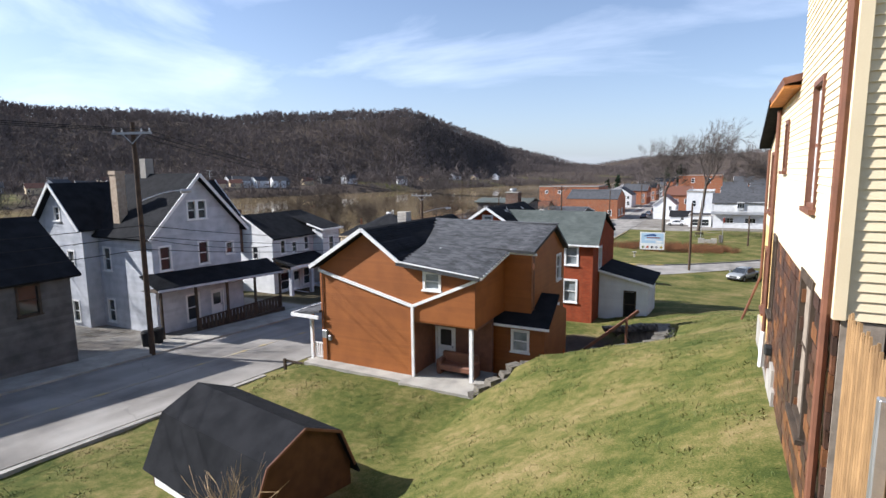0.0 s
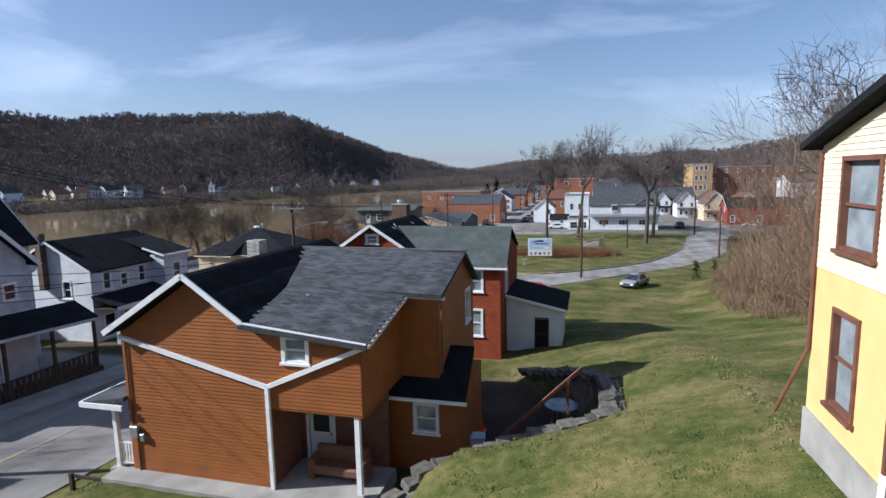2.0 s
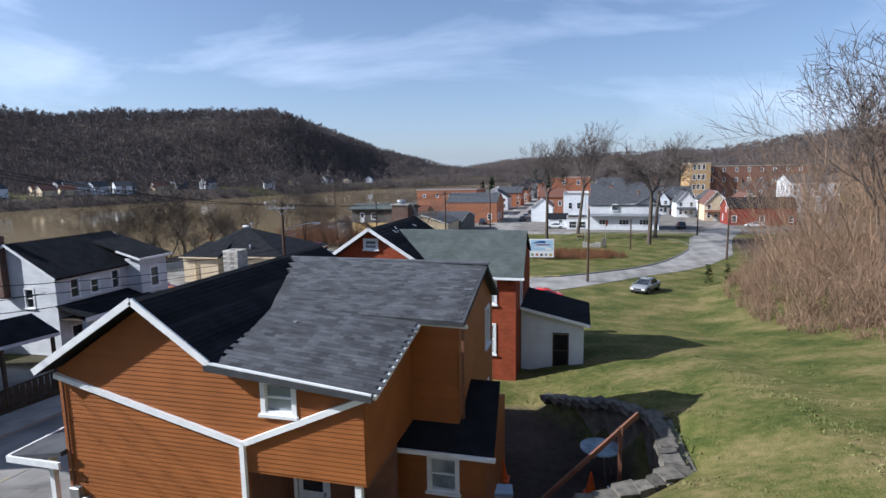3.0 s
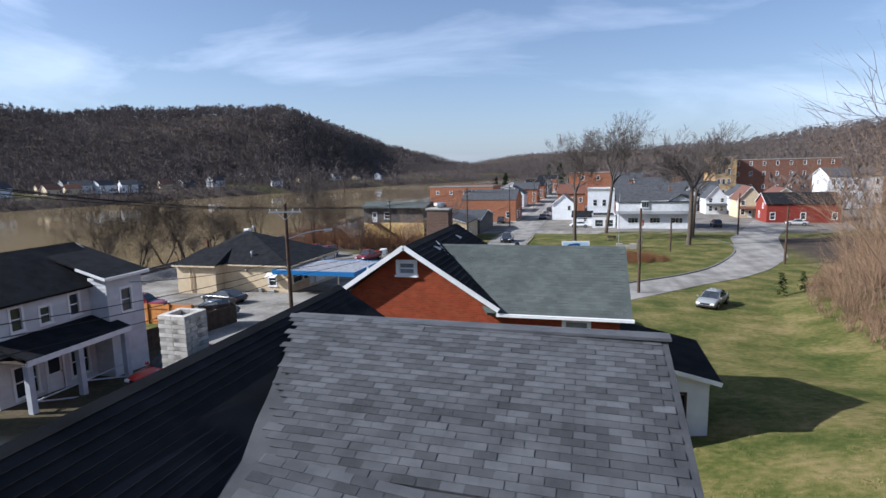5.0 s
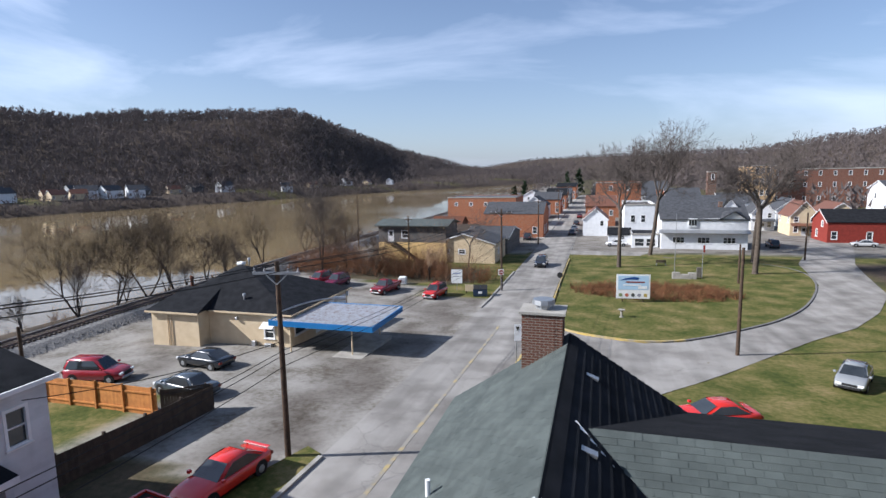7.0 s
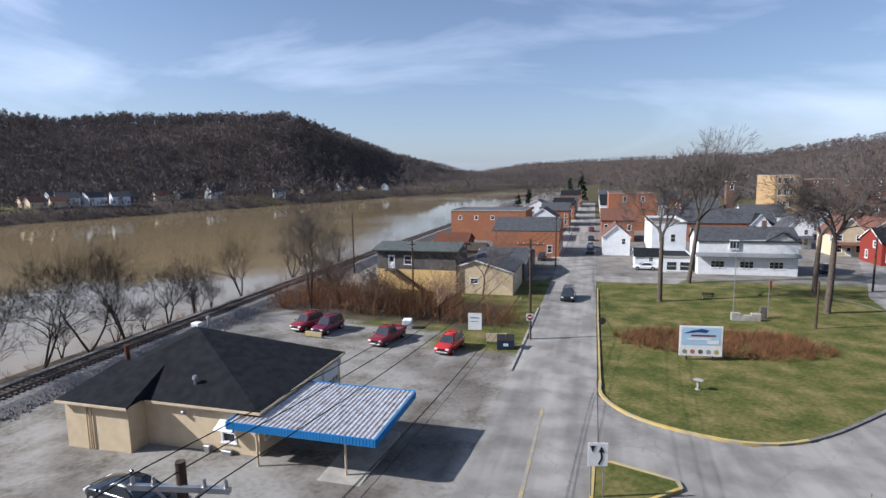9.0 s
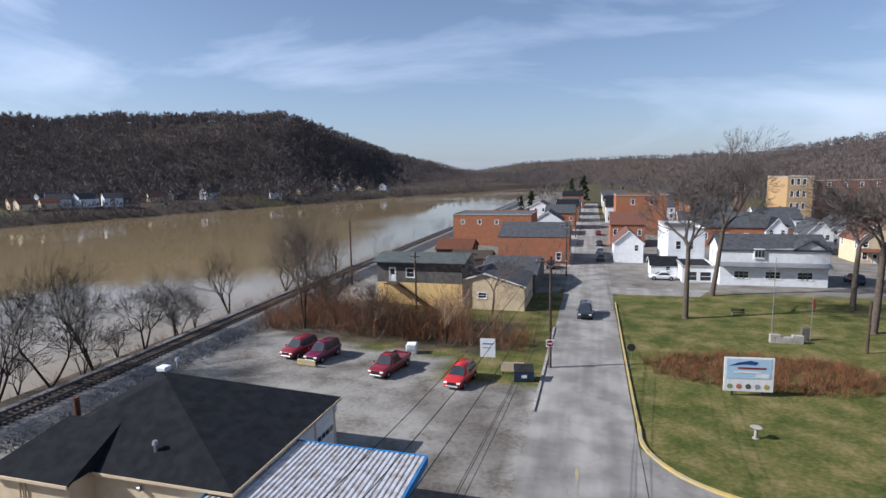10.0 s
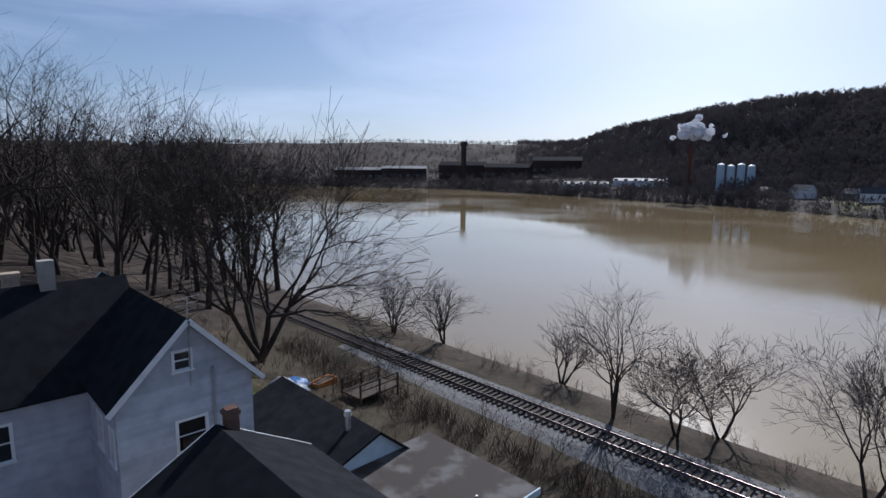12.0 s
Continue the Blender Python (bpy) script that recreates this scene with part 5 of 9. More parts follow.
def white_porch_house():
    B = (-51.8, 50.6, 5.6)
    h = thing("house", "white clapboard house with black roof and street porch", "house", B)
    W = M_WHITE_SIDING
    w, d, top = 6.7, 8.0, 7.5
    gab = [(0, -1), (w, -1), (w, 5.6), (w / 2, top - 0.1), (0, 5.6)]
    # south gable takes the brighter white, so sunlight is put into its colour
    facade(h, (0, 0, 0), "-y", gab, [(4.2, 3.4, 0.7, 1.2)], M_WHITE_BRIGHT, 0.22, M_WHITE_BRIGHT)
    facade(h, (w, 0, 0), "+x", [(0, -1), (d, -1), (d, 5.6), (0, 5.6)], [(1.0, 3.9, 0.6, 1.2), (2.5, 3.9, 0.6, 0.9), (4.2, 3.9, 0.6, 1.2), (0.8, 0.5, 1.2, 1.6), (3.9, 0.5, 1.1, 1.6)], W, 0.22, W, doors=[(2.5, 0.1, 0.9, 2.03)])
    facade(h, (w, d, 0), "+y", gab, (), W, 0.22, W)
    facade(h, (0, d, 0), "-x", rect(d, 5.6), (), W)
    for x in (w + 0.4, -0.4):
        part("roof", slab(bmesh.new(), [(x, -0.3, 5.4), (x, d + 0.2, 5.4), (w / 2, d - 0.2, top), (w / 2, -0.3, top)], 0.14), M_SHINGLE_DARK, h)
    for x in (w + 0.4, -0.4):
        part("rake_board", beam(bmesh.new(), (x, -0.33, 5.32), (w / 2, -0.33, top - 0.08), 0.05, 0.16), M_WHITE, h)
    # projecting two-storey bay at the north end of the front
    bx, by = w + 1.25, 5.5
    facade(h, (bx, by, 0), "+x", [(0, -1), (2.5, -1), (2.5, 5.75), (0, 5.75)], [(0.9, 3.6, 0.75, 1.4)], W, 0.22, W)
    facade(h, (w, by, 0), "-y", [(0, -1), (1.25, -1), (1.25, 5.75), (0, 5.75)], (), W, 0.22, W)
    facade(h, (bx, by + 2.5, 0), "+y", [(0, -1), (1.25, -1), (1.25, 5.75), (0, 5.75)], (), W, 0.22, W)
    part("bay_roof", slab(bmesh.new(), [(bx + 0.35, by - 0.3, 5.85), (bx + 0.35, by + 2.8, 5.85), (3.4, by + 2.8, 7.25), (3.4, by - 0.3, 7.25)], 0.12), M_SHINGLE_DARK, h)
    part("bay_fascia", boxes((bx + 0.33, bx + 0.4, by - 0.3, by + 2.8, 5.68, 5.86)), M_WHITE, h)
    part("bay_fascia", beam(bmesh.new(), (bx + 0.35, by - 0.34, 5.76), (w - 0.4, by - 0.34, 6.3), 0.05, 0.15), M_WHITE, h)
    # street porch
    px = w + 2.2
    part("porch_roof", slab(bmesh.new(), [(px, -0.1, 3.0), (px, by + 0.5, 3.0), (w, by + 0.5, 3.65), (w, -0.1, 3.65)], 0.13), M_SHINGLE_DARK, h)
    part("porch_fascia", boxes((px - 0.08, px + 0.02, -0.1, by + 0.5, 2.7, 2.98)), M_WHITE, h)
    # dark wood ceiling and floor put extra shade into the porch
    part("porch_ceiling", boxes((w, px - 0.1, 0.0, by, 2.72, 2.78)), M_WOOD_DARK, h)
    for y in (0.1, 2.8, by + 0.2):
        part("post", boxes((px - 0.4, px - 0.1, y - 0.14, y + 0.14, -0.3, 2.72)), M_WHITE_WORN_SHADED, h)
    for y0, y1 in ((0.3, 2.6), (3.0, by)):
        rl = part("railing", boxes((px - 0.28, px - 0.22, y0, y1, 0.82, 0.88)), M_WHITE_WORN_SHADED, h)
        part("brace", beam(bmesh.new(), (px - 0.25, y0, 0.82), (px - 0.25, y1, 0.1), 0.04, 0.07), M_WHITE_WORN_SHADED, rl)
    part("porch_floor", boxes((w, px, -0.1, by, -1.2, 0.0)), M_WOOD_DARK, h)
    part("chimney", boxes((2.6, 3.05, -0.45, -0.02, 4.0, 8.0), (2.55, 3.1, -0.5, 0.0, 7.75, 7.92)), M_BRICK_CHIM, h)
    return h


white_porch_house()

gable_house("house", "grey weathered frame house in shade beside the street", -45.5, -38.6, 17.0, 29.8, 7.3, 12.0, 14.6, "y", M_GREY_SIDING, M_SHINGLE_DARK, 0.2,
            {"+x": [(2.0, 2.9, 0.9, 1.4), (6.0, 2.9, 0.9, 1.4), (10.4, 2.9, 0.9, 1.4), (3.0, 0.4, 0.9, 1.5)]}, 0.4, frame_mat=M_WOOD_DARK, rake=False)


# ---- low buildings between the houses and the tracks ----
def back_buildings():
    h = thing("garage", "long low black-roofed building behind the white houses", "garage", (-58.5, 40.5, 4.9))
    facade(h, (7.5, 0, 0), "+x", rect(9.0, 3.2), (), M_BLUE_WALL)
    facade(h, (7.5, 9.0, 0), "+y", [(0, 0), (7.5, 0), (7.5, 3.0), (5.2, 4.9), (0, 3.2)], (), M_BLUE_WALL)
    facade(h, (0, 0, 0), "-y", [(0, 0), (7.5, 0), (7.5, 3.2), (2.3, 4.9), (0, 3.0)], (), M_BLUE_WALL)
    facade(h, (0, 9.0, 0), "-x", rect(9.0, 3.0), (), M_BLUE_WALL)
    part("roof", slab(bmesh.new(), [(7.8, -0.3, 3.1), (7.8, 9.3, 3.1), (2.3, 9.3, 5.05), (2.3, -0.3, 5.05)], 0.13), M_SHINGLE_DARK, h)
    part("roof", slab(bmesh.new(), [(-0.3, -0.3, 2.9), (-0.3, 9.3, 2.9), (2.3, 9.3, 5.05), (2.3, -0.3, 5.05)], 0.13), M_SHINGLE_DARK, h)
    v = bmesh.new()
    cyl(v, (3.0, 7.6, 4.5), (3.0, 7.6, 5.5), 0.12)
    cyl(v, (3.0, 7.6, 5.5), (3.0, 7.6, 5.75), 0.2, 0.16)
    part("flue", v, M_METAL, h)
    g = thing("garage", "flat tar-roofed pale blue block garage near the tracks", "garage", (-59.6, 49.4, 4.8))
    for facing, o, w in (("-y", (0, 0, 0), 7.5), ("+x", (7.5, 0, 0), 6.6), ("+y", (7.5, 6.6, 0), 7.5), ("-x", (0, 6.6, 0), 6.6)):
        facade(g, o, facing, rect(w, 3.5), (), M_BLUE_WALL)
    part("roof", boxes((-0.25, 7.75, -0.25, 6.85, 3.5, 3.68), bevel=0.02), M_FLATROOF, g)
    part("roof_edge", boxes((-0.27, 7.77, 6.85, 6.92, 3.4, 3.7), (7.75, 7.82, -0.25, 6.85, 3.4, 3.7)), M_BLUE_WALL, g)
    v = bmesh.new()
    cyl(v, (4.6, 4.6, 3.6), (4.6, 4.6, 4.1), 0.13)
    cyl(v, (4.6, 4.6, 4.1), (4.6, 4.6, 4.28), 0.22, 0.2)
    part("roof_vent", v, M_BLACK, g)
    part("roof_pipe", cyl(bmesh.new(), (2.4, 5.6, 3.6), (2.4, 5.6, 3.9), 0.06), M_METAL, g)


back_buildings()


# ---- the filling station ----
def station():
    B = (-62.2, 83.7, 4.1)
    h = thing("garage_building", "cream-painted former filling station with black hipped roof", "garage", B)
    w, d, e = 13.4, 11.0, 3.0
    C = M_CREAM_BLOCK
    facade(h, (5.1, 0, 0), "-y", [(0, -1), (8.3, -1), (8.3, e), (0, e)], [(5.7, 0.7, 0.9, 1.1)], C)
    facade(h, (0.1, -1.4, 0), "-y", [(0, -1), (5.0, -1), (5.0, e), (0, e)], (), C)
    facade(h, (5.1, -1.4, 0), "+x", [(0, -1), (1.4, -1), (1.4, e), (0, e)], (), C)
    facade(h, (0.1, 0, 0), "-x", [(0, -1), (1.4, -1), (1.4, e), (0, e)], (), C)
    facade(h, (w, 0, 0), "+x", [(0, -1), (d, -1), (d, e), (0, e)], [(0.6, 0.9, 2.0, 1.3), (2.9, 0.9, 1.1, 1.3)], C, doors=[(4.3, 0.05, 0.95, 2.05)])
    facade(h, (w, d, 0), "+y", [(0, -1), (w, -1), (w, e), (0, e)], (), C)
    facade(h, (0, d, 0), "-x", [(0, -1), (d, -1), (d, e), (0, e)], (), C)
    m = face_frame((w, 0, 0), "+x")
    for u in (5.7, 8.3):
        dr = part("garage_door", boxes((u, u + 2.3, 0, 2.5, 0.01, 0.05), *[(u, u + 2.3, 0.5 * k, 0.5 * k + 0.03, 0.05, 0.065) for k in range(1, 5)], m=m), M_WHITE, h, "white sectional garage door")
        for k in range(4):
            part("pane", boxes((u + 0.08 + 0.55 * k, u + 0.54 + 0.55 * k, 1.08, 1.42, 0.05, 0.07), m=m), M_GLASS, dr)
    part("sign_panel", boxes((7.7, 8.6, 2.55, 2.95, 0.02, 0.06), m=m), paint("blue_sign", (0.05, 0.25, 0.4)), h)
    part("lamp", boxes((10.6, 10.85, 2.2, 2.7, 0.02, 0.25), m=m, bevel=0.05), M_WHITE, h)
    o = 0.35
    pk, pk2 = (5.6, 4.9, 6.1), (4.5, 5.7, 6.1)
    cs = [(-o, -o, e), (w + o, -o, e), (w + o, d + o, e), (-o, d + o, e)]
    for a, b, tops in ((cs[0], cs[1], (pk, pk2)), (cs[1], cs[2], (pk,)), (cs[2], cs[3], (pk2, pk)), (cs[3], cs[0], (pk2,))):
        part("roof", slab(bmesh.new(), [a, b, *tops], 0.12), M_SHINGLE_DARK, h)
    part("porch_roof", slab(bmesh.new(), [(-0.25, -1.75, e + 0.02), (5.4, -1.75, e + 0.02), (4.9, 2.2, e + 1.5), (1.2, 2.2, e + 1.5)], 0.12), M_SHINGLE_DARK, h)
    part("porch_roof", slab(bmesh.new(), [(5.4, -1.75, e + 0.02), (5.4, -0.3, e + 0.06), (4.9, 2.2, e + 1.5), (4.88, 2.0, e + 1.42)], 0.1), M_SHINGLE_DARK, h)
    part("fascia", boxes((5.4, w + o, -o - 0.03, -o, e - 0.16, e)), C, h)
    part("fascia", boxes((-0.25, 5.4, -1.8, -1.75, e - 0.14, e + 0.02)), C, h)
    part("fascia", boxes((w + o, w + o + 0.03, -o, d + o, e - 0.16, e)), C, h)
    s = bmesh.new()
    cyl(s, (1.3, 2.6, e + 0.9), (1.3, 2.6, e + 2.4), 0.16)
    part("stack_pipe", s, M_RUST, h)
    for x, y, z in ((8.2, 1.0, 3.6), (4.6, 7.0, 5.8)):
        v = bmesh.new()
        cyl(v, (x, y, z), (x, y, z + 0.55), 0.09)
        cyl(v, (x, y, z + 0.55), (x, y, z + 0.75), 0.17, 0.12)
        part("roof_vent", v, M_METAL, h)
    part("skylight", boxes((3.9, 4.6, 5.9, 6.5, 5.95, 6.25), bevel=0.05), M_WHITE, h)
    # downpipes, window awning, small fittings on the front
    for x in (1.9, 2.25):
        part("downpipe", tube([(x, -1.47, 2.95), (x, -1.47, -0.4)], 0.045), C, h)
    part("awning", slab(bmesh.new(), [(10.7, -0.75, 1.75), (12.0, -0.75, 1.75), (12.0, 0, 2.15), (10.7, 0, 2.15)], 0.05), M_WHITE, h)
    part("gas_meter", boxes((9.6, 10.0, -0.35, -0.05, -0.2, 0.45), bevel=0.03), M_METAL, h)
    part("condenser", boxes((10.9, 11.6, -0.4, -0.05, -0.2, 0.3), bevel=0.03), M_METAL, h)
    part("wall_lamp", boxes((8.0, 8.2, -0.25, 0.0, 2.2, 2.45), bevel=0.03), M_METAL, h)
    # pump canopy
    c = thing("canopy", "blue-edged corrugated metal pump canopy on two posts", "canopy", (-50.1, 82.4, 4.1))
    cw, cd = 9.45, 7.0
    for k in range(31):
        x = 0.08 + k * 0.3
        part("roof_rib", prism(bmesh.new(), [(x, 0.05, 2.6), (x + 0.3, 0.05, 2.6), (x + 0.22, 0.05, 2.68), (x + 0.08, 0.05, 2.68)], (0, cd - 0.1, 0.0)), M_ROOF_METAL, c)
    part("deck", boxes((0.05, cw - 0.05, 0.05, cd - 0.05, 2.44, 2.6)), M_METAL, c)
    for q in ((0, cw, -0.03, 0.04, 2.25, 2.72), (cw - 0.04, cw + 0.03, 0.04, cd - 0.04, 2.25, 2.72), (0, cw, cd - 0.04, cd + 0.03, 2.25, 2.72), (-0.03, 0.04, 0.04, cd - 0.04, 2.25, 2.72)):
        part("fascia", boxes(q), M_BLUE_METAL, c, "bright blue corrugated metal fascia")
    rib = bmesh.new()
    for k in range(47):
        box(rib, k * 0.2 + 0.05, k * 0.2 + 0.12, -0.05, -0.03, 2.26, 2.71)
    for k in range(34):
        box(rib, cw + 0.03, cw + 0.05, k * 0.2 + 0.1, k * 0.2 + 0.17, 2.26, 2.71)
    tagged(part("fascia_cladding", rib, M_BLUE_METAL, c), kind="stuff")
    for x, y in ((7.4, 0.5), (1.9, 0.2), (7.4, 6.3)):
        part("post", cyl(bmesh.new(), (x, y, -0.3), (x, y, 2.5), 0.07), C, c)
    part("island", boxes((6.0, 8.6, -0.4, 6.2, -0.4, 0.12)), M_CONCRETE, c)
    return h


station()


# ---- the town beyond ----
def row_windows(length, n, v, w=0.9, h=1.5, pad=0.8):
    gap = (length - 2 * pad - n * w) / max(1, n - 1)
    return [(pad + k * (w + gap), v, w, h) for k in range(n)]


def flat_block(name, label, x0, x1, y0, y1, z0, z1, wall, wins=None, roof=None, category="building", parapet=0.5):
    h = thing(name, label, category, (x0, y0, z0))
    w, d, e = x1 - x0, y1 - y0, z1 - z0
    for facing, o, length in (("-y", (0, 0, 0), w), ("+x", (w, 0, 0), d), ("+y", (w, d, 0), w), ("-x", (0, d, 0), d)):
        facade(h, o, facing, [(0, -1), (length, -1), (length, e), (0, e)], (wins or {}).get(facing, ()), wall)
    part("roof", boxes((0.2, w - 0.2, 0.2, d - 0.2, e - parapet - 0.2, e - parapet)), roof or M_FLATROOF, h)
    part("cornice", boxes((-0.12, w + 0.12, -0.12, 0.0, e - 0.25, e + 0.08), (w, w + 0.12, 0, d, e - 0.25, e + 0.08), (-0.12, 0, 0, d, e - 0.25, e + 0.08)), M_CONCRETE, h)
    return h


def big_white():
    B = (-11.2, 163.0, 2.35)
    h = thing("house", "long white two-storey clubhouse with grey roof and rows of windows", "building", B)
    w, d, e = 16.0, 9.0, 6.0
    W = M_WHITE_BRIGHT
    wins = [(2.2 + 4.7 * k + 0.75 * j, 1.5, 0.68, 1.2) for k in range(3) for j in range(3)] + [(5.3 + 0.75 * j, 5.15, 0.6, 0.8) for j in range(0)]
    facade(h, (0, 0, 0), "-y", [(0, -1), (w, -1), (w, e), (13.4, 7.8), (10.8, e + 0.4), (0, e + 0.4)], wins, W, 0.4, W)
    facade(h, (w, 0, 0), "+x", [(0, -1), (d, -1), (d, e), (d / 2, 8.3), (0, e)], [(3, 3.6, 0.9, 1.4)], W)
    facade(h, (0, d, 0), "-x", [(0, -1), (d, -1), (d, e), (d / 2, 8.3), (0, e)], [(5.5, 4.2, 0.9, 1.4), (2.0, 4.2, 0.9, 1.4)], W)
    facade(h, (w, d, 0), "+y", rect(w, e), (), W)
    part("roof", slab(bmesh.new(), [(-0.4, -0.3, e + 0.3), (w + 0.3, -0.3, e + 0.3), (w + 0.3, d / 2, 8.5), (-0.4, d / 2, 8.5)], 0.15), M_SHINGLE, h)
    part("roof", slab(bmesh.new(), [(-0.4, d + 0.3, e), (w + 0.3, d + 0.3, e), (w + 0.3, d / 2, 8.5), (-0.4, d / 2, 8.5)], 0.15), M_SHINGLE, h)
    part("gable_roof", slab(bmesh.new(), [(10.5, -0.4, e + 0.3), (13.4, -0.4, 8.0), (13.4, 3.6, 8.15), (11.4, 3.0, 7.7)], 0.13), M_SHINGLE, h)
    part("gable_roof", slab(bmesh.new(), [(16.3, -0.4, e + 0.0), (13.4, -0.4, 8.0), (13.4, 3.6, 8.15), (15.4, 3.0, 7.7)], 0.13), M_SHINGLE, h)
    part("awning", slab(bmesh.new(), [(-0.5, -1.1, 3.6), (w + 0.3, -1.1, 3.6), (w + 0.3, 0, 4.2), (-0.5, 0, 4.2)], 0.1), M_METAL, h)
    part("dormer", boxes((5.0, 6.6, -0.25, 1.0, 4.8, 6.5)), W, h)
    for k in range(3):
        part("dormer_pane", boxes((5.12 + 0.5 * k, 5.5 + 0.5 * k, -0.29, -0.24, 5.1, 6.2)), M_GLASS, h)
    part("chimney", boxes((11.3, 12.0, 4.4, 5.1, 7.6, 9.6)), M_BRICK_CHIM, h)
    return h


big_white()
flat_block("building", "white rendered two-storey block with few windows", -18.0, -11.5, 175, 192, 2.3, 11.0, M_WHITE_BRIGHT, {"-y": [(3.6, 4.6, 0.9, 1.6), (1.4, 4.6, 0.9, 1.6)]})
flat_block("garage", "low white garage with dark flat roof and sectional doors", -16.8, -11.6, 165, 174, 2.35, 5.4, M_WHITE_BRIGHT, {"-y": [(0.6, 0.4, 1.8, 1.6), (2.9, 0.4, 1.8, 1.6)]}, M_SHINGLE_DARK, "garage", 0.1)
gable_house("garage", "small white shed with navy roof beside the car park", -21.5, -16.9, 170, 175, 2.35, 4.6, 5.8, "x", M_WHITE_BRIGHT, M_SHINGLE_DARK, 0, {"-y": [(2.6, 1.2, 0.8, 0.8)]}, category="shed")
gable_house("house", "white gabled house end-on to the street", -27.5, -21.5, 186, 197, 2.3, 6.6, 9.2, "y", M_WHITE_BRIGHT, M_TRIM_BROWN, 0, {"-y": [(4.2, 2.6, 0.8, 1.3)], "+x": [(2, 2.6, 0.9, 1.3)]})
gable_house("house", "brown-roofed brick shop house", -27.5, -19.0, 212, 226, 2.3, 8.2, 11.0, "x", M_BRICK_FAR, M_TRIM_BROWN, 0, {"-y": row_windows(8.5, 3, 3.2)})
flat_block("building", "tall orange-brick block with plain side wall", -25.0, -10.0, 243, 262, 2.3, 14.6, M_BRICK_FAR, {"-y": [(10, 9.4, 1.0, 1.6), (4.5, 9.4, 1.0, 1.6)]})
gable_house("building", "red brick hall with a long grey roof", -10, 16, 215, 228, 2.4, 7.4, 10.8, "x", M_BRICK_FAR, M_SHINGLE, 0, {"-y": row_windows(26, 6, 2.0)})
gable_house("building", "orange brick warehouse with a grey sloping roof", -52.0, -36.9, 180.5, 195, 2.4, 8.2, 10.8, "x", M_BRICK_FAR, M_SHINGLE, 0, {"-y": [(12.5, 1.0, 1.0, 1.6)], "+x": [(2, 0.8, 2.4, 2.0), (7, 0.8, 2.4, 2.0)]}, over=0.1, rake=False)
flat_block("building", "long orange brick block with three small upper windows", -68.5, -47.5, 206, 222, 2.5, 11.3, M_BRICK_FAR, {"-y": [(2.2, 6.2, 0.9, 1.0), (6.8, 6.2, 0.9, 1.0), (11.4, 6.2, 0.9, 1.0)]}, M_SHINGLE, parapet=0.15)
gable_house("shed", "rust-roofed timber shed by the tracks", -66, -58, 180, 188, 2.8, 5.4, 7.2, "x", M_WOOD_DARK, M_RUST, 0, category="shed", rake=False)
gable_house("shed", "brown timber lean-to shed", -60, -52, 170, 176, 2.8, 5.0, 6.2, "x", M_WOOD_DARK, M_WOOD_DARK, 0, category="shed", rake=False)
for k, (x0, x1, y0, y1, e, r, ax, wl_, rf, lab) in enumerate((
        (-50, -41, 236, 248, 6.5, 9.4, "y", M_WHITE_BRIGHT, M_SHINGLE, "white gabled town house with grey roof"),
        (-62, -52, 246, 258, 5.5, 8.6, "y", M_BRICK_FAR, M_SHINGLE, "small brick house near the river"),
        (-48, -38, 256, 270, 7.5, 10.0, "x", M_BRICK_FAR, M_SHINGLE, "brick shop with a grey roof"),
        (-46, -37.5, 285, 300, 8, 10.5, "x", M_BRICK_FAR, M_SHINGLE_DARK, "brick shop on the main street"),
        (-27, -17, 285, 300, 8, 10.6, "x", M_WHITE_BRIGHT, M_SHINGLE_DARK, "pale shop on the main street"),
        (-46, -37.5, 320, 340, 7, 9.6, "x", M_GREY_SIDING, M_SHINGLE, "grey frame shop on the main street"),
        (-27, -16, 330, 350, 8, 10, "x", M_CREAM_BLOCK, M_SHINGLE_DARK, "cream shop on the main street"),
        (-60, -48, 300, 316, 6, 9, "y", M_WHITE_BRIGHT, M_SHINGLE, "white house behind the shops"),
        (-27, -15, 375, 400, 9, 11, "x", M_WHITE_BRIGHT, M_SHINGLE, "white shop far down the street"),
        (-48, -37, 370, 395, 9, 11, "x", M_BRICK_FAR, M_SHINGLE_DARK, "brick shop far down the street"),
        (0, 12, 262, 276, 8, 11, "x", M_BRICK_FAR, M_SHINGLE, "brick house in the town"),
        (14, 26, 240, 252, 7, 10, "x", M_WHITE_BRIGHT, M_SHINGLE, "white frame house in the town"),
        (24, 32, 216, 226, 6.5, 9.5, "y", M_WHITE_BRIGHT, M_SHINGLE, "white gabled house among bare trees"),
        (30, 38, 200, 211, 6.3, 9.2, "y", M_CREAM_BLOCK, M_TRIM_BROWN, "cream gabled house with porch"),
        (60, 74, 300, 316, 9, 12, "x", M_WHITE_BRIGHT, M_SHINGLE, "white house on the hillside"),
        (-14, 0, 300, 318, 7, 10, "x", M_WHITE_BRIGHT, M_SHINGLE, "white house in the town"),
        (-5, 10, 345, 360, 8, 12, "x", M_BRICK_FAR, M_SHINGLE, "brick building in the town"))):
    z0 = lz((x0 + x1) / 2, (y0 + y1) / 2)
    n1, n2 = max(1, int((x1 - x0) / 3)), max(1, int((y1 - y0) / 3.5))
    gable_house("house", lab, x0, x1, y0, y1, z0, z0 + e - 1.8, z0 + r - 1.8, ax, wl_, rf, 0, {"-y": row_windows(x1 - x0, n1, 0.8) + row_windows(x1 - x0, n1, 3.2, 0.9, 1.2), "+x": row_windows(y1 - y0, n2, 3.0), "-x": row_windows(y1 - y0, n2, 3.0)}, 0.3, group="town houses")
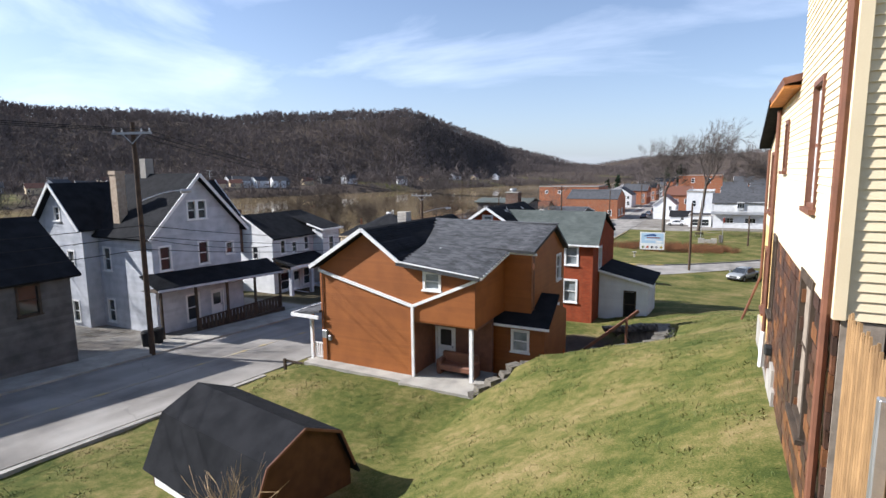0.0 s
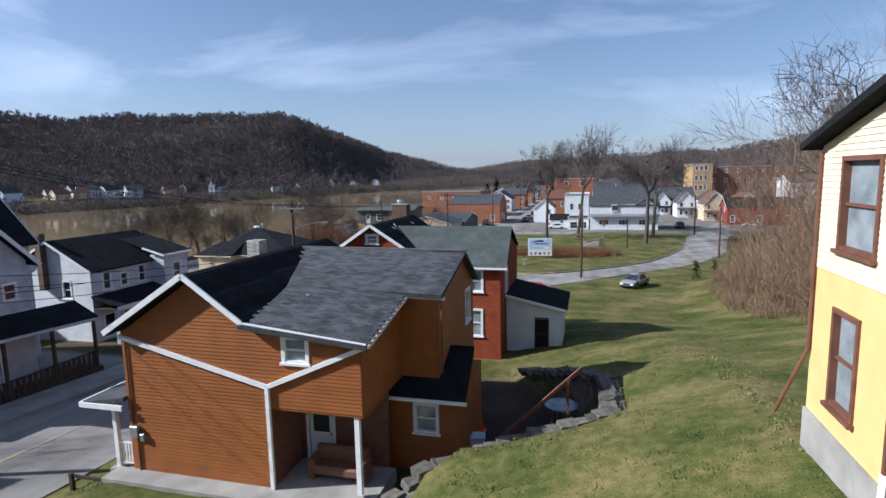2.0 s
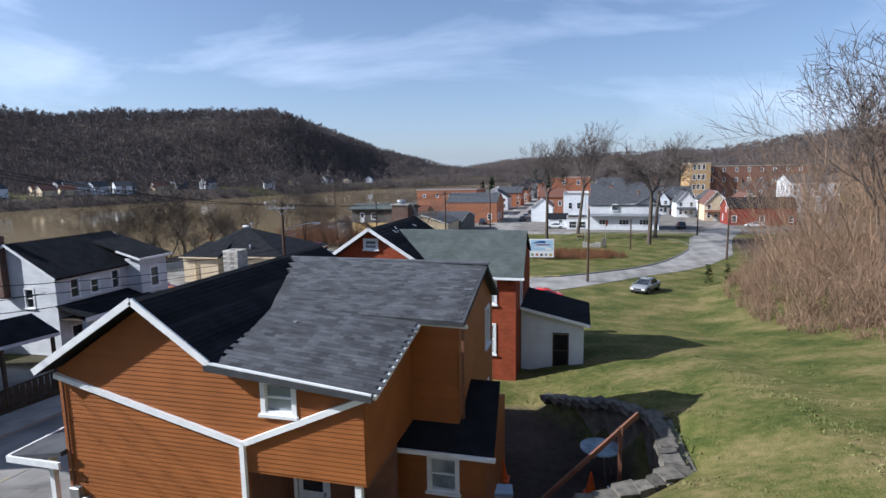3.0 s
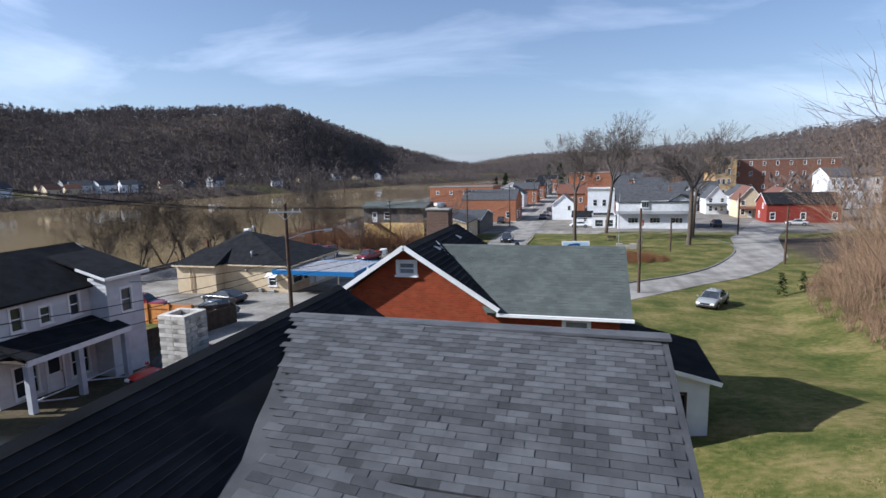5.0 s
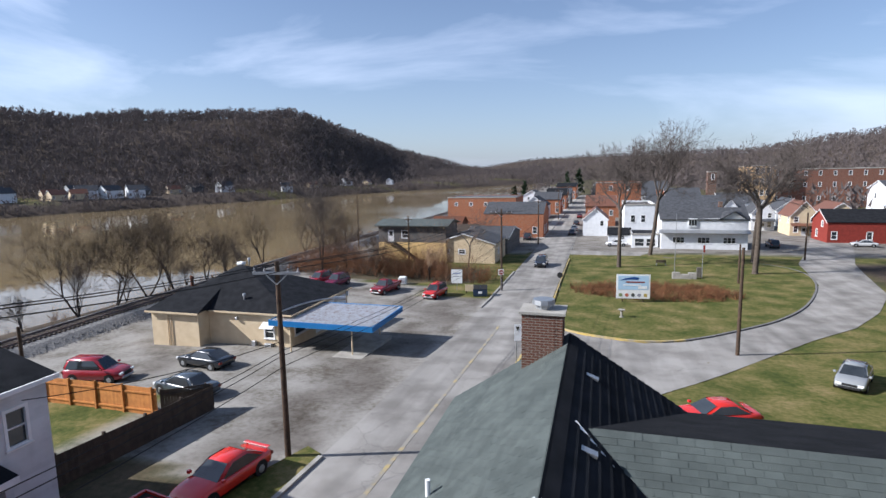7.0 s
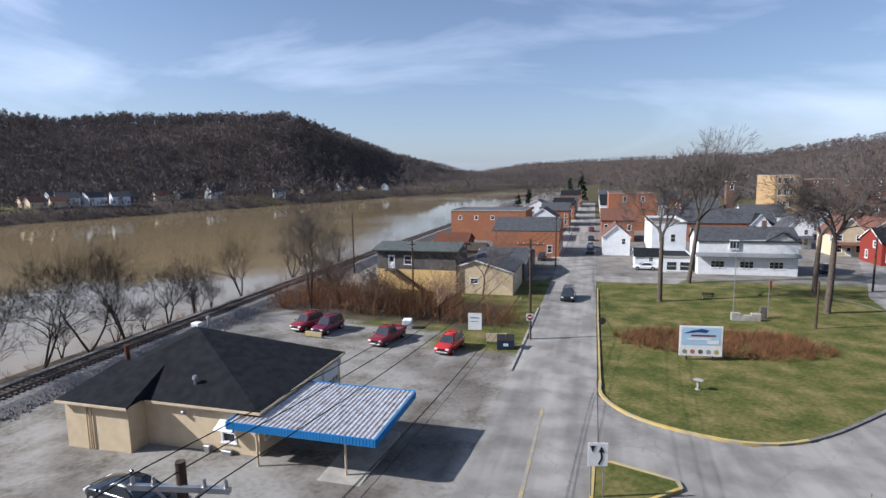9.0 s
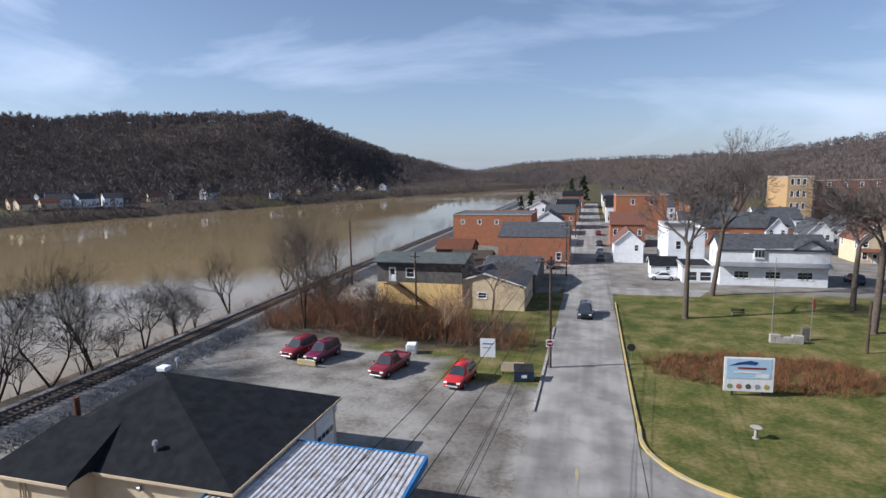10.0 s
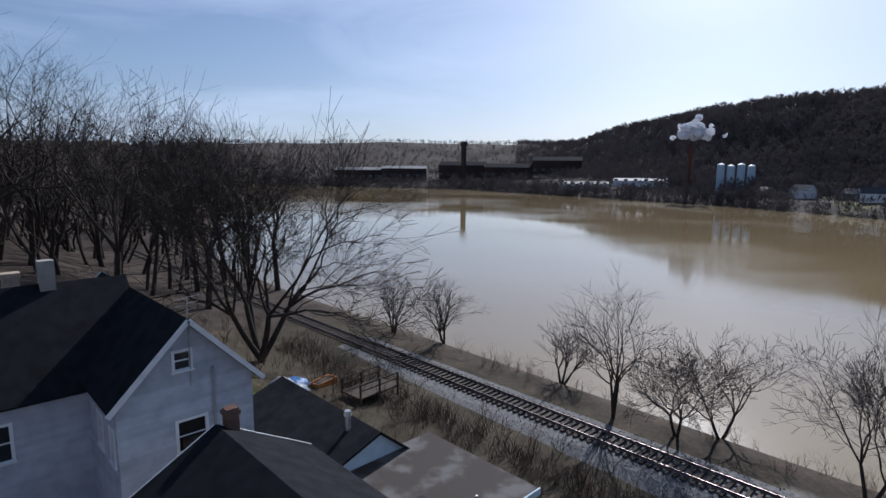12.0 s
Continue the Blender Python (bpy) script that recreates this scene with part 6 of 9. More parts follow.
flat_block("building", "four-storey yellow brick block with stone cornice", 30, 37.5, 268, 290, 2.6, 19.4, M_YELLOW_BRICK, {"-y": [(0.9 + 1.75 * j, 2.0 + 4.0 * k, 1.0, 2.0) for j in range(3) for k in range(4)]})
flat_block("building", "wide red brick block with metal-edged roof", 37.6, 74, 272, 300, 2.6, 18.0, M_BRICK_DULL, {"-y": row_windows(35, 8, 4) + row_windows(35, 8, 9) + row_windows(35, 8, 13)})
flat_block("building", "red brick tower among the roofs", 15, 18, 268, 271, 2.6, 17.5, M_BRICK_CHIM, {"-y": [(1.2, 12, 1, 2)]})
gable_house("house", "red painted brick house with dark roof at the bend", 23.5, 39, 178, 187, 2.4, 7.0, 9.4, "x", M_RED_WALL, M_SHINGLE_DARK, 0, {"-y": row_windows(15.5, 3, 0.9, 1.0, 1.6), "-x": [(2.5, 0.9, 1, 1.6), (5.5, 3.4, 1, 1.2)]})
gable_house("house", "tall white house high on the slope", 47, 60, 208, 220, 5.0, 12.6, 14.8, "x", M_WHITE_BRIGHT, M_SHINGLE, 0, {"-y": row_windows(13, 3, 1.5) + row_windows(13, 3, 5.2), "-x": [(4, 5, 1, 1.5)]})


for x0, x1, y0, y1, ze, zr, wl_, rf, lab in ((20.5, 26.5, 192, 201, 7.2, 10.6, M_CREAM_BLOCK, M_TRIM_BROWN, "cream steep-gabled house with brown roof at the bend"), (15.0, 20.5, 204, 213, 7.0, 10.2, M_WHITE_BRIGHT, M_SHINGLE, "white steep-gabled house in the row"), (9.5, 14.5, 214, 223, 6.8, 9.8, M_WHITE_BRIGHT, M_SHINGLE_DARK, "small white gabled house in the row")):
    row_house = gable_house("house", lab, x0, x1, y0, y1, 2.4, ze, zr, "y", wl_, rf, 0, {"-y": row_windows(x1 - x0, 2, 0.8) + row_windows(x1 - x0, 2, 3.3, 0.9, 1.2), "-x": row_windows(y1 - y0, 2, 3.0)}, 0.3, group="town houses", doors={"-y": [((x1 - x0) / 2 - 0.45, 0.0, 0.9, 2.03)]})
    part("porch_roof", slab(bmesh.new(), [(0, -1.6, 2.5), (x1 - x0, -1.6, 2.5), (x1 - x0, 0, 3.0), (0, 0, 3.0)], 0.1), rf, row_house)

def green_roof_house():
    h = thing("house", "dark-shingled upper storey on a yellow block base, with green roof", "house", (-63.0, 137.5, 2.9))
    w, d = 13.0, 8.0
    for facing, o, L in (("-y", (0, 0, 0), w), ("+x", (w, 0, 0), d), ("+y", (w, d, 0), w), ("-x", (0, d, 0), d)):
        facade(h, o, facing, [(0, -1), (L, -1), (L, 3.4), (0, 3.4)], (), M_YELLOW)
        facade(h, o, facing, [(0, 3.4), (L, 3.4), (L, 6.5), (0, 6.5)], [(4.6, 4.2, 1.2, 1.3)] if facing == "-y" else (), M_GREY_SIDING, doors=[(2.0, 3.5, 0.9, 2.03)] if facing == "-y" else ())
    part("roof", slab(bmesh.new(), [(-0.6, -0.7, 6.5), (w + 0.6, -0.7, 6.5), (w + 0.6, d / 2, 7.4), (-0.6, d / 2, 7.4)], 0.16), M_SHINGLE_GREEN, h)
    part("roof", slab(bmesh.new(), [(-0.6, d + 0.7, 6.5), (w + 0.6, d + 0.7, 6.5), (w + 0.6, d / 2, 7.4), (-0.6, d / 2, 7.4)], 0.16), M_SHINGLE_GREEN, h)
    st = bmesh.new()
    beam(st, (3.4, -1.2, 3.3), (8.2, -1.2, 0.0), 0.12, 0.3)
    beam(st, (3.4, -0.4, 3.3), (8.2, -0.4, 0.0), 0.12, 0.3)
    for k in range(14):
        box(st, 3.5 + 0.34 * k, 3.8 + 0.34 * k, -1.2, -0.4, 3.2 - 0.235 * k, 3.25 - 0.235 * k)
    part("stair", st, M_WOOD_DARK, h)
    part("landing", boxes((1.6, 3.5, -1.3, 0, 3.25, 3.4)), M_WOOD_DARK, h)
    return h


green_roof_house()
gable_house("house", "low cream block house with shallow white gable", -52.4, -41.2, 138.0, 149, 2.9, 6.2, 7.9, "y", M_CREAM_BLOCK, M_SHINGLE, 0, {"-y": [(1.6, 1.4, 1.2, 0.8), (4.6, 1.4, 1.2, 0.8)], "+x": [(3, 1.2, 1.2, 1.0)]}, 0.25)
gable_house("shed", "long grey-roofed warehouse behind the cream house", -50, -41, 150.5, 168, 2.8, 5.6, 7.2, "x", M_GREY_SIDING, M_SHINGLE, 0, category="shed")



# ---- railway ----
TRACK_Y = [-260, -60, 20, 70, 89, 131, 171, 420]
TRACK_X = [-76.5, -73.6, -73.3, -73.4, -74.6, -76.0, -76.4, -78]


def track_x(y):
    return float(np.interp(y, TRACK_Y, TRACK_X))


def railway():
    z0 = 4.4
    bm = bmesh.new()
    rows = []
    for k in range(0, 120):
        y = -240 + k * 5.5
        c, g = track_x(y), min(lz(track_x(y) + 6.5, y), 4.3) - 0.5
        rows.append([bm.verts.new((c + a, y, b)) for a, b in ((-4.2, 2.4), (-2.1, z0 - 0.12), (2.3, z0 - 0.12), (5.4, g))])
    for r, s in zip(rows, rows[1:]):
        for k in range(3):
            bm.faces.new((r[k], r[k + 1], s[k + 1], s[k]))
    tr = tagged(part("railway_bed", bm, M_BALLAST), "grey ballast railway embankment along the river", "railway", kind="structure")
    # loose stones on the shoulders
    rng = np.random.default_rng(3)
    vs, fs = [], []
    for k in range(5200):
        y = rng.uniform(25, 135)
        side = rng.choice((-1, 1))
        a = rng.uniform(1.5, 5.0)
        h = z0 - 0.12 - max(0, a - 2.2) * (0.9 if side < 0 else 0.22)
        x, s = track_x(y) + side * a, rng.uniform(0.05, 0.13)
        b = len(vs)
        vs += [(x - s, y - s, h - s), (x + s, y - s * 0.6, h - s), (x, y + s, h - s), (x + rng.uniform(-s, s) * 0.4, y, h + s * 0.8)]
        fs += [(b, b + 1, b + 3), (b + 1, b + 2, b + 3), (b + 2, b, b + 3)]
    tagged(raw("ballast_stone", vs, fs, M_BALLAST, tr), kind="stuff")
    t = thing("railway_track", "single railway track with brown steel rails on wooden ties", "railway track", (0, 0, z0))
    bmx = bmesh.new()
    box(bmx, -1.28, 1.28, -0.115, 0.115, -0.16, 0.02)
    tie = bpy.data.meshes.new("tie")
    bmx.to_mesh(tie)
    bmx.free()
    tie.materials.append(M_TIE)
    y, n = -10.0, 0
    rest_v, rest_f = [], []
    while y < 330:
        if 38 < y < 165 and n < 240:
            ob = new("tie", tie)
            ob.parent, ob.location = t, (track_x(y), y, random.uniform(-0.02, 0.01))
            n += 1
            y += 0.52
        else:
            b = len(rest_v)
            rest_v += [(track_x(y) + v.co.x, y + v.co.y, v.co.z) for v in tie.vertices]
            rest_f += [tuple(b + i for i in p.vertices) for p in tie.polygons]
            y += 0.55
    tagged(raw("tie_bed", rest_v, rest_f, M_TIE, t), kind="stuff")
    for s in (-0.75, 0.75):
        bm = bmesh.new()
        rows = []
        for k in range(110):
            y = -240 + k * 6.0
            c = track_x(y) + s
            rows.append([bm.verts.new((c + a, y, b)) for a, b in ((-0.07, 0.0), (-0.02, 0.05), (-0.037, 0.13), (-0.03, 0.17), (0.03, 0.17), (0.037, 0.13), (0.02, 0.05), (0.07, 0.0))])
        for r, q in zip(rows, rows[1:]):
            for k in range(7):
                bm.faces.new((r[k], r[k + 1], q[k + 1], q[k]))
        part("rail", bm, M_RAIL, t, "worn rust-brown steel rail")


railway()


# ---- kerbs and the green ----
ISLAND = [(-28.7, 103), (-28.8, 99.5), (-27, 96), (-24, 94), (-19.5, 92.8), (-15.5, 94.5), (-10, 100), (-5.5, 105), (0, 114), (5.2, 127), (7, 137), (5, 144), (-2, 148.5), (-12, 150.5), (-24, 151.3), (-28, 150.5), (-28.7, 146)]


def rounded(pts, times=2):
    """Cuts the corners of a line, ends kept."""
    for _ in range(times):
        out = [pts[0]]
        for (a, b), (c, d) in zip(pts, pts[1:]):
            out += [(0.75 * a + 0.25 * c, 0.75 * b + 0.25 * d), (0.25 * a + 0.75 * c, 0.25 * b + 0.75 * d)]
        pts = out + [pts[-1]]
    return pts


strip("kerb", rounded(ISLAND[:7])[:-6], 0.12, SZ_, M_KERB_YELLOW, 0.4, "yellow painted kerb round the tip of the green", "kerb", 0.2)
strip("kerb_2", rounded(ISLAND[:14])[19:], 0.12, SZ_, M_BALLAST, 0.4, "weathered concrete kerb along the side road", "kerb", 0.17)
strip("kerb_3", [ISLAND[0], (-28.75, 125), ISLAND[-1]], 0.08, SZ_, M_KERB_YELLOW, 0.4, "faded yellow kerb along the street", "kerb", 0.17)
strip("kerb_4", [(-36.5, 104), (-36.55, 130)], 0.12, SZ_, M_CONCRETE, 0.4, "low concrete kerb by the car park", "kerb", 0.17)
strip("kerb_5", [(-36.4, 55), (-36.4, 66)], 0.12, SZ_, M_CONCRETE, 0.4, "low concrete kerb beside the grass verge", "kerb", 0.17)
strip("pavement", [(-37.6, 20), (-37.6, 52)], 1.1, SZ_, M_CONCRETE, 0.3, "cracked concrete pavement in front of the houses", "pavement", 0.14)
strip("pavement_2", [(-37.4, 178), (-37.4, 400)], 1.1, SZ_, M_CONCRETE, 0.3, "concrete pavement in front of the shops", "pavement", 0.14)
strip("kerb_6", [(-28.6, 5), (-28.6, 33)], 0.12, SZ_, M_CONCRETE, 0.3, "pale kerb between lawn and street", "kerb", 0.12)


def traffic_island():
    t = thing("traffic_island", "small grassy traffic island with a yellow kerb", "traffic island", (-29.4, 82.2, float(street_z(85))))
    tri = [(0.0, -0.6), (0.2, 5.7), (1.2, 5.9), (4.6, 4.6), (4.7, 3.8), (3.0, 2.2)]
    zz = lambda p: float(street_z(82.2 + p[1]) - street_z(85))
    bm = bmesh.new()
    top = [bm.verts.new((p[0], p[1], zz(p) + 0.2)) for p in tri]
    low = [bm.verts.new((p[0], p[1], zz(p) - 0.2)) for p in tri]
    bm.faces.new(top)
    for k in range(len(tri)):
        bm.faces.new((top[k], low[k], low[(k + 1) % len(tri)], top[(k + 1) % len(tri)]))
    part("grass", bm, M_GROUND, t)
    kb = bmesh.new()
    for a, b in zip(tri, tri[1:] + tri[:1]):
        beam(kb, (*a, zz(a) + 0.13), (*b, zz(b) + 0.13), 0.2, 0.22)
    part("kerb", kb, M_KERB_YELLOW, t, "yellow painted concrete kerb")


traffic_island()
verge = bmesh.new()
prism(verge, [(-39.3, 52, 5.95), (-36.55, 52, 5.95), (-36.55, 66.3, 5.12), (-37.6, 66.9, 5.1), (-38.3, 64, 5.3)], (0, 0, -0.5))
tagged(part("verge", verge, M_GROUND), "scrubby grass verge beside the street", "ground", kind="structure")


# ---- stone retaining wall of the sunken yard ----
def stone_wall():
    w = thing("retaining_wall", "lichened dry stone retaining wall round the sunken yard", "wall", (0, 0, 0))
    line = [(-17.4, 33.0, 8.0), (-16.3, 34.6, 8.9), (-13.9, 36.0, 9.4), (-11.0, 37.6, 9.75), (-11.1, 41.5, 9.5), (-12.2, 44.3, 8.6), (-14.6, 47.0, 7.5)]
    core = bmesh.new()
    rng = random.Random(11)
    for (a, b, c), (d, e, f) in zip(line, line[1:]):
        L = math.hypot(d - a, e - b)
        ux, uy = (d - a) / L, (e - b) / L
        prism(core, [(a, b, 6.2), (d, e, 6.2), (d, e, f - 0.12), (a, b, c - 0.12)], (-uy * -0.5, ux * -0.5, 0))
    body = part("wall_core", core, M_STONE, w)
    shapes = []
    for k in range(5):
        bm = bmesh.new()
        bmesh.ops.create_cube(bm, size=1.0)
        for v in bm.verts:
            v.co += Vector((rng.uniform(-0.1, 0.1), rng.uniform(-0.1, 0.1), rng.uniform(-0.12, 0.12)))
        me = bpy.data.meshes.new("stone")
        bm.to_mesh(me)
        bm.free()
        me.materials.append(M_STONE)
        shapes.append(me)
    for (a, b, c), (d, e, f) in zip(line, line[1:]):
        L = math.hypot(d - a, e - b)
        s = 0.0
        while s < L - 0.1:
            n = rng.uniform(0.3, 0.6)
            t = (s + n / 2) / L
            x, y, z = a + (d - a) * t, b + (e - b) * t, c + (f - c) * t
            ob = new("stone", rng.choice(shapes))
            ob.parent = body
            ob.location = (x + rng.uniform(-0.08, 0.08), y + rng.uniform(-0.08, 0.08), z - 0.1)
            ob.rotation_euler = (rng.uniform(-0.06, 0.06), rng.uniform(-0.06, 0.06), math.atan2(e - b, d - a) + rng.uniform(-0.12, 0.12))
            ob.scale = (n * 1.05, rng.uniform(0.42, 0.6), rng.uniform(0.2, 0.3))
            s += n
    return w


stone_wall()


# ---- gambrel shed on the lower lawn ----
def gambrel_shed():
    s = thing("garden_shed", "brown gambrel-roofed garden shed with black shingles and white trim", "shed", (-23.6, 23.6, 7.4), -10)
    L, W = 4.9, 3.4
    prof = [(0, 1.1), (0.5, 2.3), (1.7, 2.85), (2.9, 2.3), (3.4, 1.1)]
    brown = mat("brown_shed_board", (0.10, 0.045, 0.022), (0.07, 0.03, 0.016), 0.7, 3.0, bump=0.2, rand=0.1)
    for x, nm in ((0.0, "end_wall"), (L - 0.08, "end_wall")):
        bm = bmesh.new()
        prism(bm, [(x, 0, -0.4), (x, W, -0.4)] + [(x, y, z) for y, z in prof[::-1]], (0.08, 0, 0))
        part(nm, bm, brown, s)
    part("side_wall", boxes((0.08, L - 0.08, 0, 0.08, -0.4, 1.1)), M_WHITE, s)
    part("side_wall", boxes((0.08, L - 0.08, W - 0.08, W, -0.4, 1.1)), brown, s)
    for (a, b), (c, d) in zip(prof, prof[1:]):
        bm = bmesh.new()
        if a == 0:
            a, b = -0.2, 0.75
        if c == 3.4:
            c, d = 3.6, 0.75
        slab(bm, [(-0.2, a, b + 0.05), (L + 0.2, a, b + 0.05), (L + 0.2, c, d + 0.05), (-0.2, c, d + 0.05)], 0.06)
        part("roof", bm, M_SHINGLE_DARK, s)
    t = bmesh.new()
    for (a, b), (c, d) in zip(prof, prof[1:]):
        beam(t, (L + 0.22, a, b), (L + 0.22, c, d), 0.04, 0.07)
    part("rake_board", t, M_TRIM_BROWN, s)
    part("corner_board", boxes((L - 0.1, L + 0.03, -0.03, 0.1, -0.4, 1.05)), M_WHITE, s)


gambrel_shed()


# ---- poles, lamps and wires ----
def utility_pole(x, y, z, top, arm=2.4, turn=0.0, lamp=None, label="brown wooden utility pole with a crossarm and insulators"):
    p = thing("utility_pole", label, "utility pole", (x, y, z), turn, "poles along the street")
    bm = bmesh.new()
    cyl(bm, (0, 0, -0.8), (0, 0, top - z), 0.16, 0.11, 12)
    part("pole", bm, M_POLE, p)
    if arm:
        part("crossarm", boxes((-arm / 2, arm / 2, -0.17, -0.06, top - z - 0.62, top - z - 0.5)), M_POLE if lamp is None else M_METAL, p)
        for k in (-0.92, -0.5, 0.5, 0.92):
            i = bmesh.new()
            cyl(i, (k * arm / 2, -0.11, top - z - 0.5), (k * arm / 2, -0.11, top - z - 0.32), 0.05, 0.035, 8)
            part("insulator", i, M_METAL, p)
        b = bmesh.new()
        beam(b, (-0.6, -0.13, top - z - 0.55), (0, -0.13, top - z - 1.1), 0.03, 0.05)
        beam(b, (0.6, -0.13, top - z - 0.55), (0, -0.13, top - z - 1.1), 0.03, 0.05)
        part("brace", b, M_METAL, p)
    if lamp:
        lx, ly, lzz = lamp
        pts = [(lx * f, ly * f, lzz - 0.55 + 0.55 * math.sin(f * math.pi / 2)) for f in (0, 0.2, 0.4, 0.6, 0.8, 1.0)]
        part("lamp_arm", tube(pts, 0.035), M_METAL, p)
        hd = bmesh.new()
        d = Vector((lx, ly, 0)).normalized()
        cyl(hd, (lx, ly, lzz - 0.05), (lx + d.x * 0.55, ly + d.y * 0.55, lzz - 0.03), 0.13, 0.09, 10)
        part("lamp_head", hd, M_METAL, p, "grey cobra-head street lamp")
    return p


utility_pole(-36.6, 32.6, 6.9, 19.6, 2.2, 20, (1.4, 1.6, 9.1))
utility_pole(-37.98, 65.65, 5.0, 14.9, 2.3, 10, (2.5, 0.6, 8.0))
utility_pole(-36.0, 115.2, 2.9, 14.0, 3.0, 5)
utility_pole(-36.8, 168, 2.4, 12.6, 2.4)
utility_pole(-36.9, 232, 2.3, 12.6, 2.4)
utility_pole(-36.9, 290, 2.3, 12.6, 2.4)
utility_pole(-12.5, 91.0, 3.7, 12.6, 0, 0, None, "slim grey wooden pole beside the side road")
utility_pole(8.6, 115.8, 3.0, 11.0, 0, 0, None, "brown wooden pole at the bend of the side road")
utility_pole(-4.7, 126.6, 2.8, 8.4, 0, 0, None, "short leaning wooden pole on the green")
utility_pole(-55.5, 133, 2.8, 11.5, 1.4, 0)
utility_pole(-72, 148, 3.2, 14.5, 0, 0, None, "bare railway signal pole by the tracks")
utility_pole(-60.5, 69.6, 4.4, 9.2, 0, 0, None, "short dark wooden pole behind the fence")
utility_pole(11.0, 151.0, 2.5, 11.0, 0, 0, None, "brown wooden pole by the side road")


def cable(a, b, sag, r=0.018):
    a, b = Vector(a), Vector(b)
    pts = [a.lerp(b, f / 10) - Vector((0, 0, sag * 4 * (f / 10) * (1 - f / 10))) for f in range(11)]
    bm = bmesh.new()
    rings = [[bm.verts.new(p + Vector((dx * r, 0, dz * r))) for dx, dz in ((-1, 0), (0, -1), (1, 0), (0, 1))] for p in pts]
    for q, s in zip(rings, rings[1:]):
        for k in range(4):
            bm.faces.new((q[k], q[(k + 1) % 4], s[(k + 1) % 4], s[k]))
    c = part("cable", bm, M_BLACK)
    return tagged(c, "thin black overhead cable strung between poles", "cable", "overhead cables")


P1, P2, P3, P4, P5 = (-36.6, 32.6), (-37.98, 65.65), (-36.0, 115.2), (-36.8, 168), (-36.9, 232)
for off, za, zb, zc in ((-1.0, 19.2, 14.6, 13.7), (0.0, 19.2, 14.7, 13.7), (1.0, 19.2, 14.6, 13.7), (0.15, 14.2, 10.6, 9.8), (-0.15, 13.6, 10.2, 9.4), (0.1, 12.9, 9.8, 9.1)):
    cable((P1[0] + off, -10, za + 2.5), (P1[0] + off, P1[1], za), 0.8)
    cable((P1[0] + off, P1[1], za), (P2[0] + off, P2[1], zb), 0.7)
    cable((P2[0] + off, P2[1], zb), (P3[0] + off, P3[1], zc), 0.9)
    cable((P3[0] + off, P3[1], zc), (P4[0] + off, P4[1], zc - 1.6), 0.8)
cable((P1[0], P1[1], 13.5), (-41.5, 47, 11.0), 0.3)
cable((P2[0], P2[1], 11.0), (-43.6, 57.5, 10.9), 0.3)


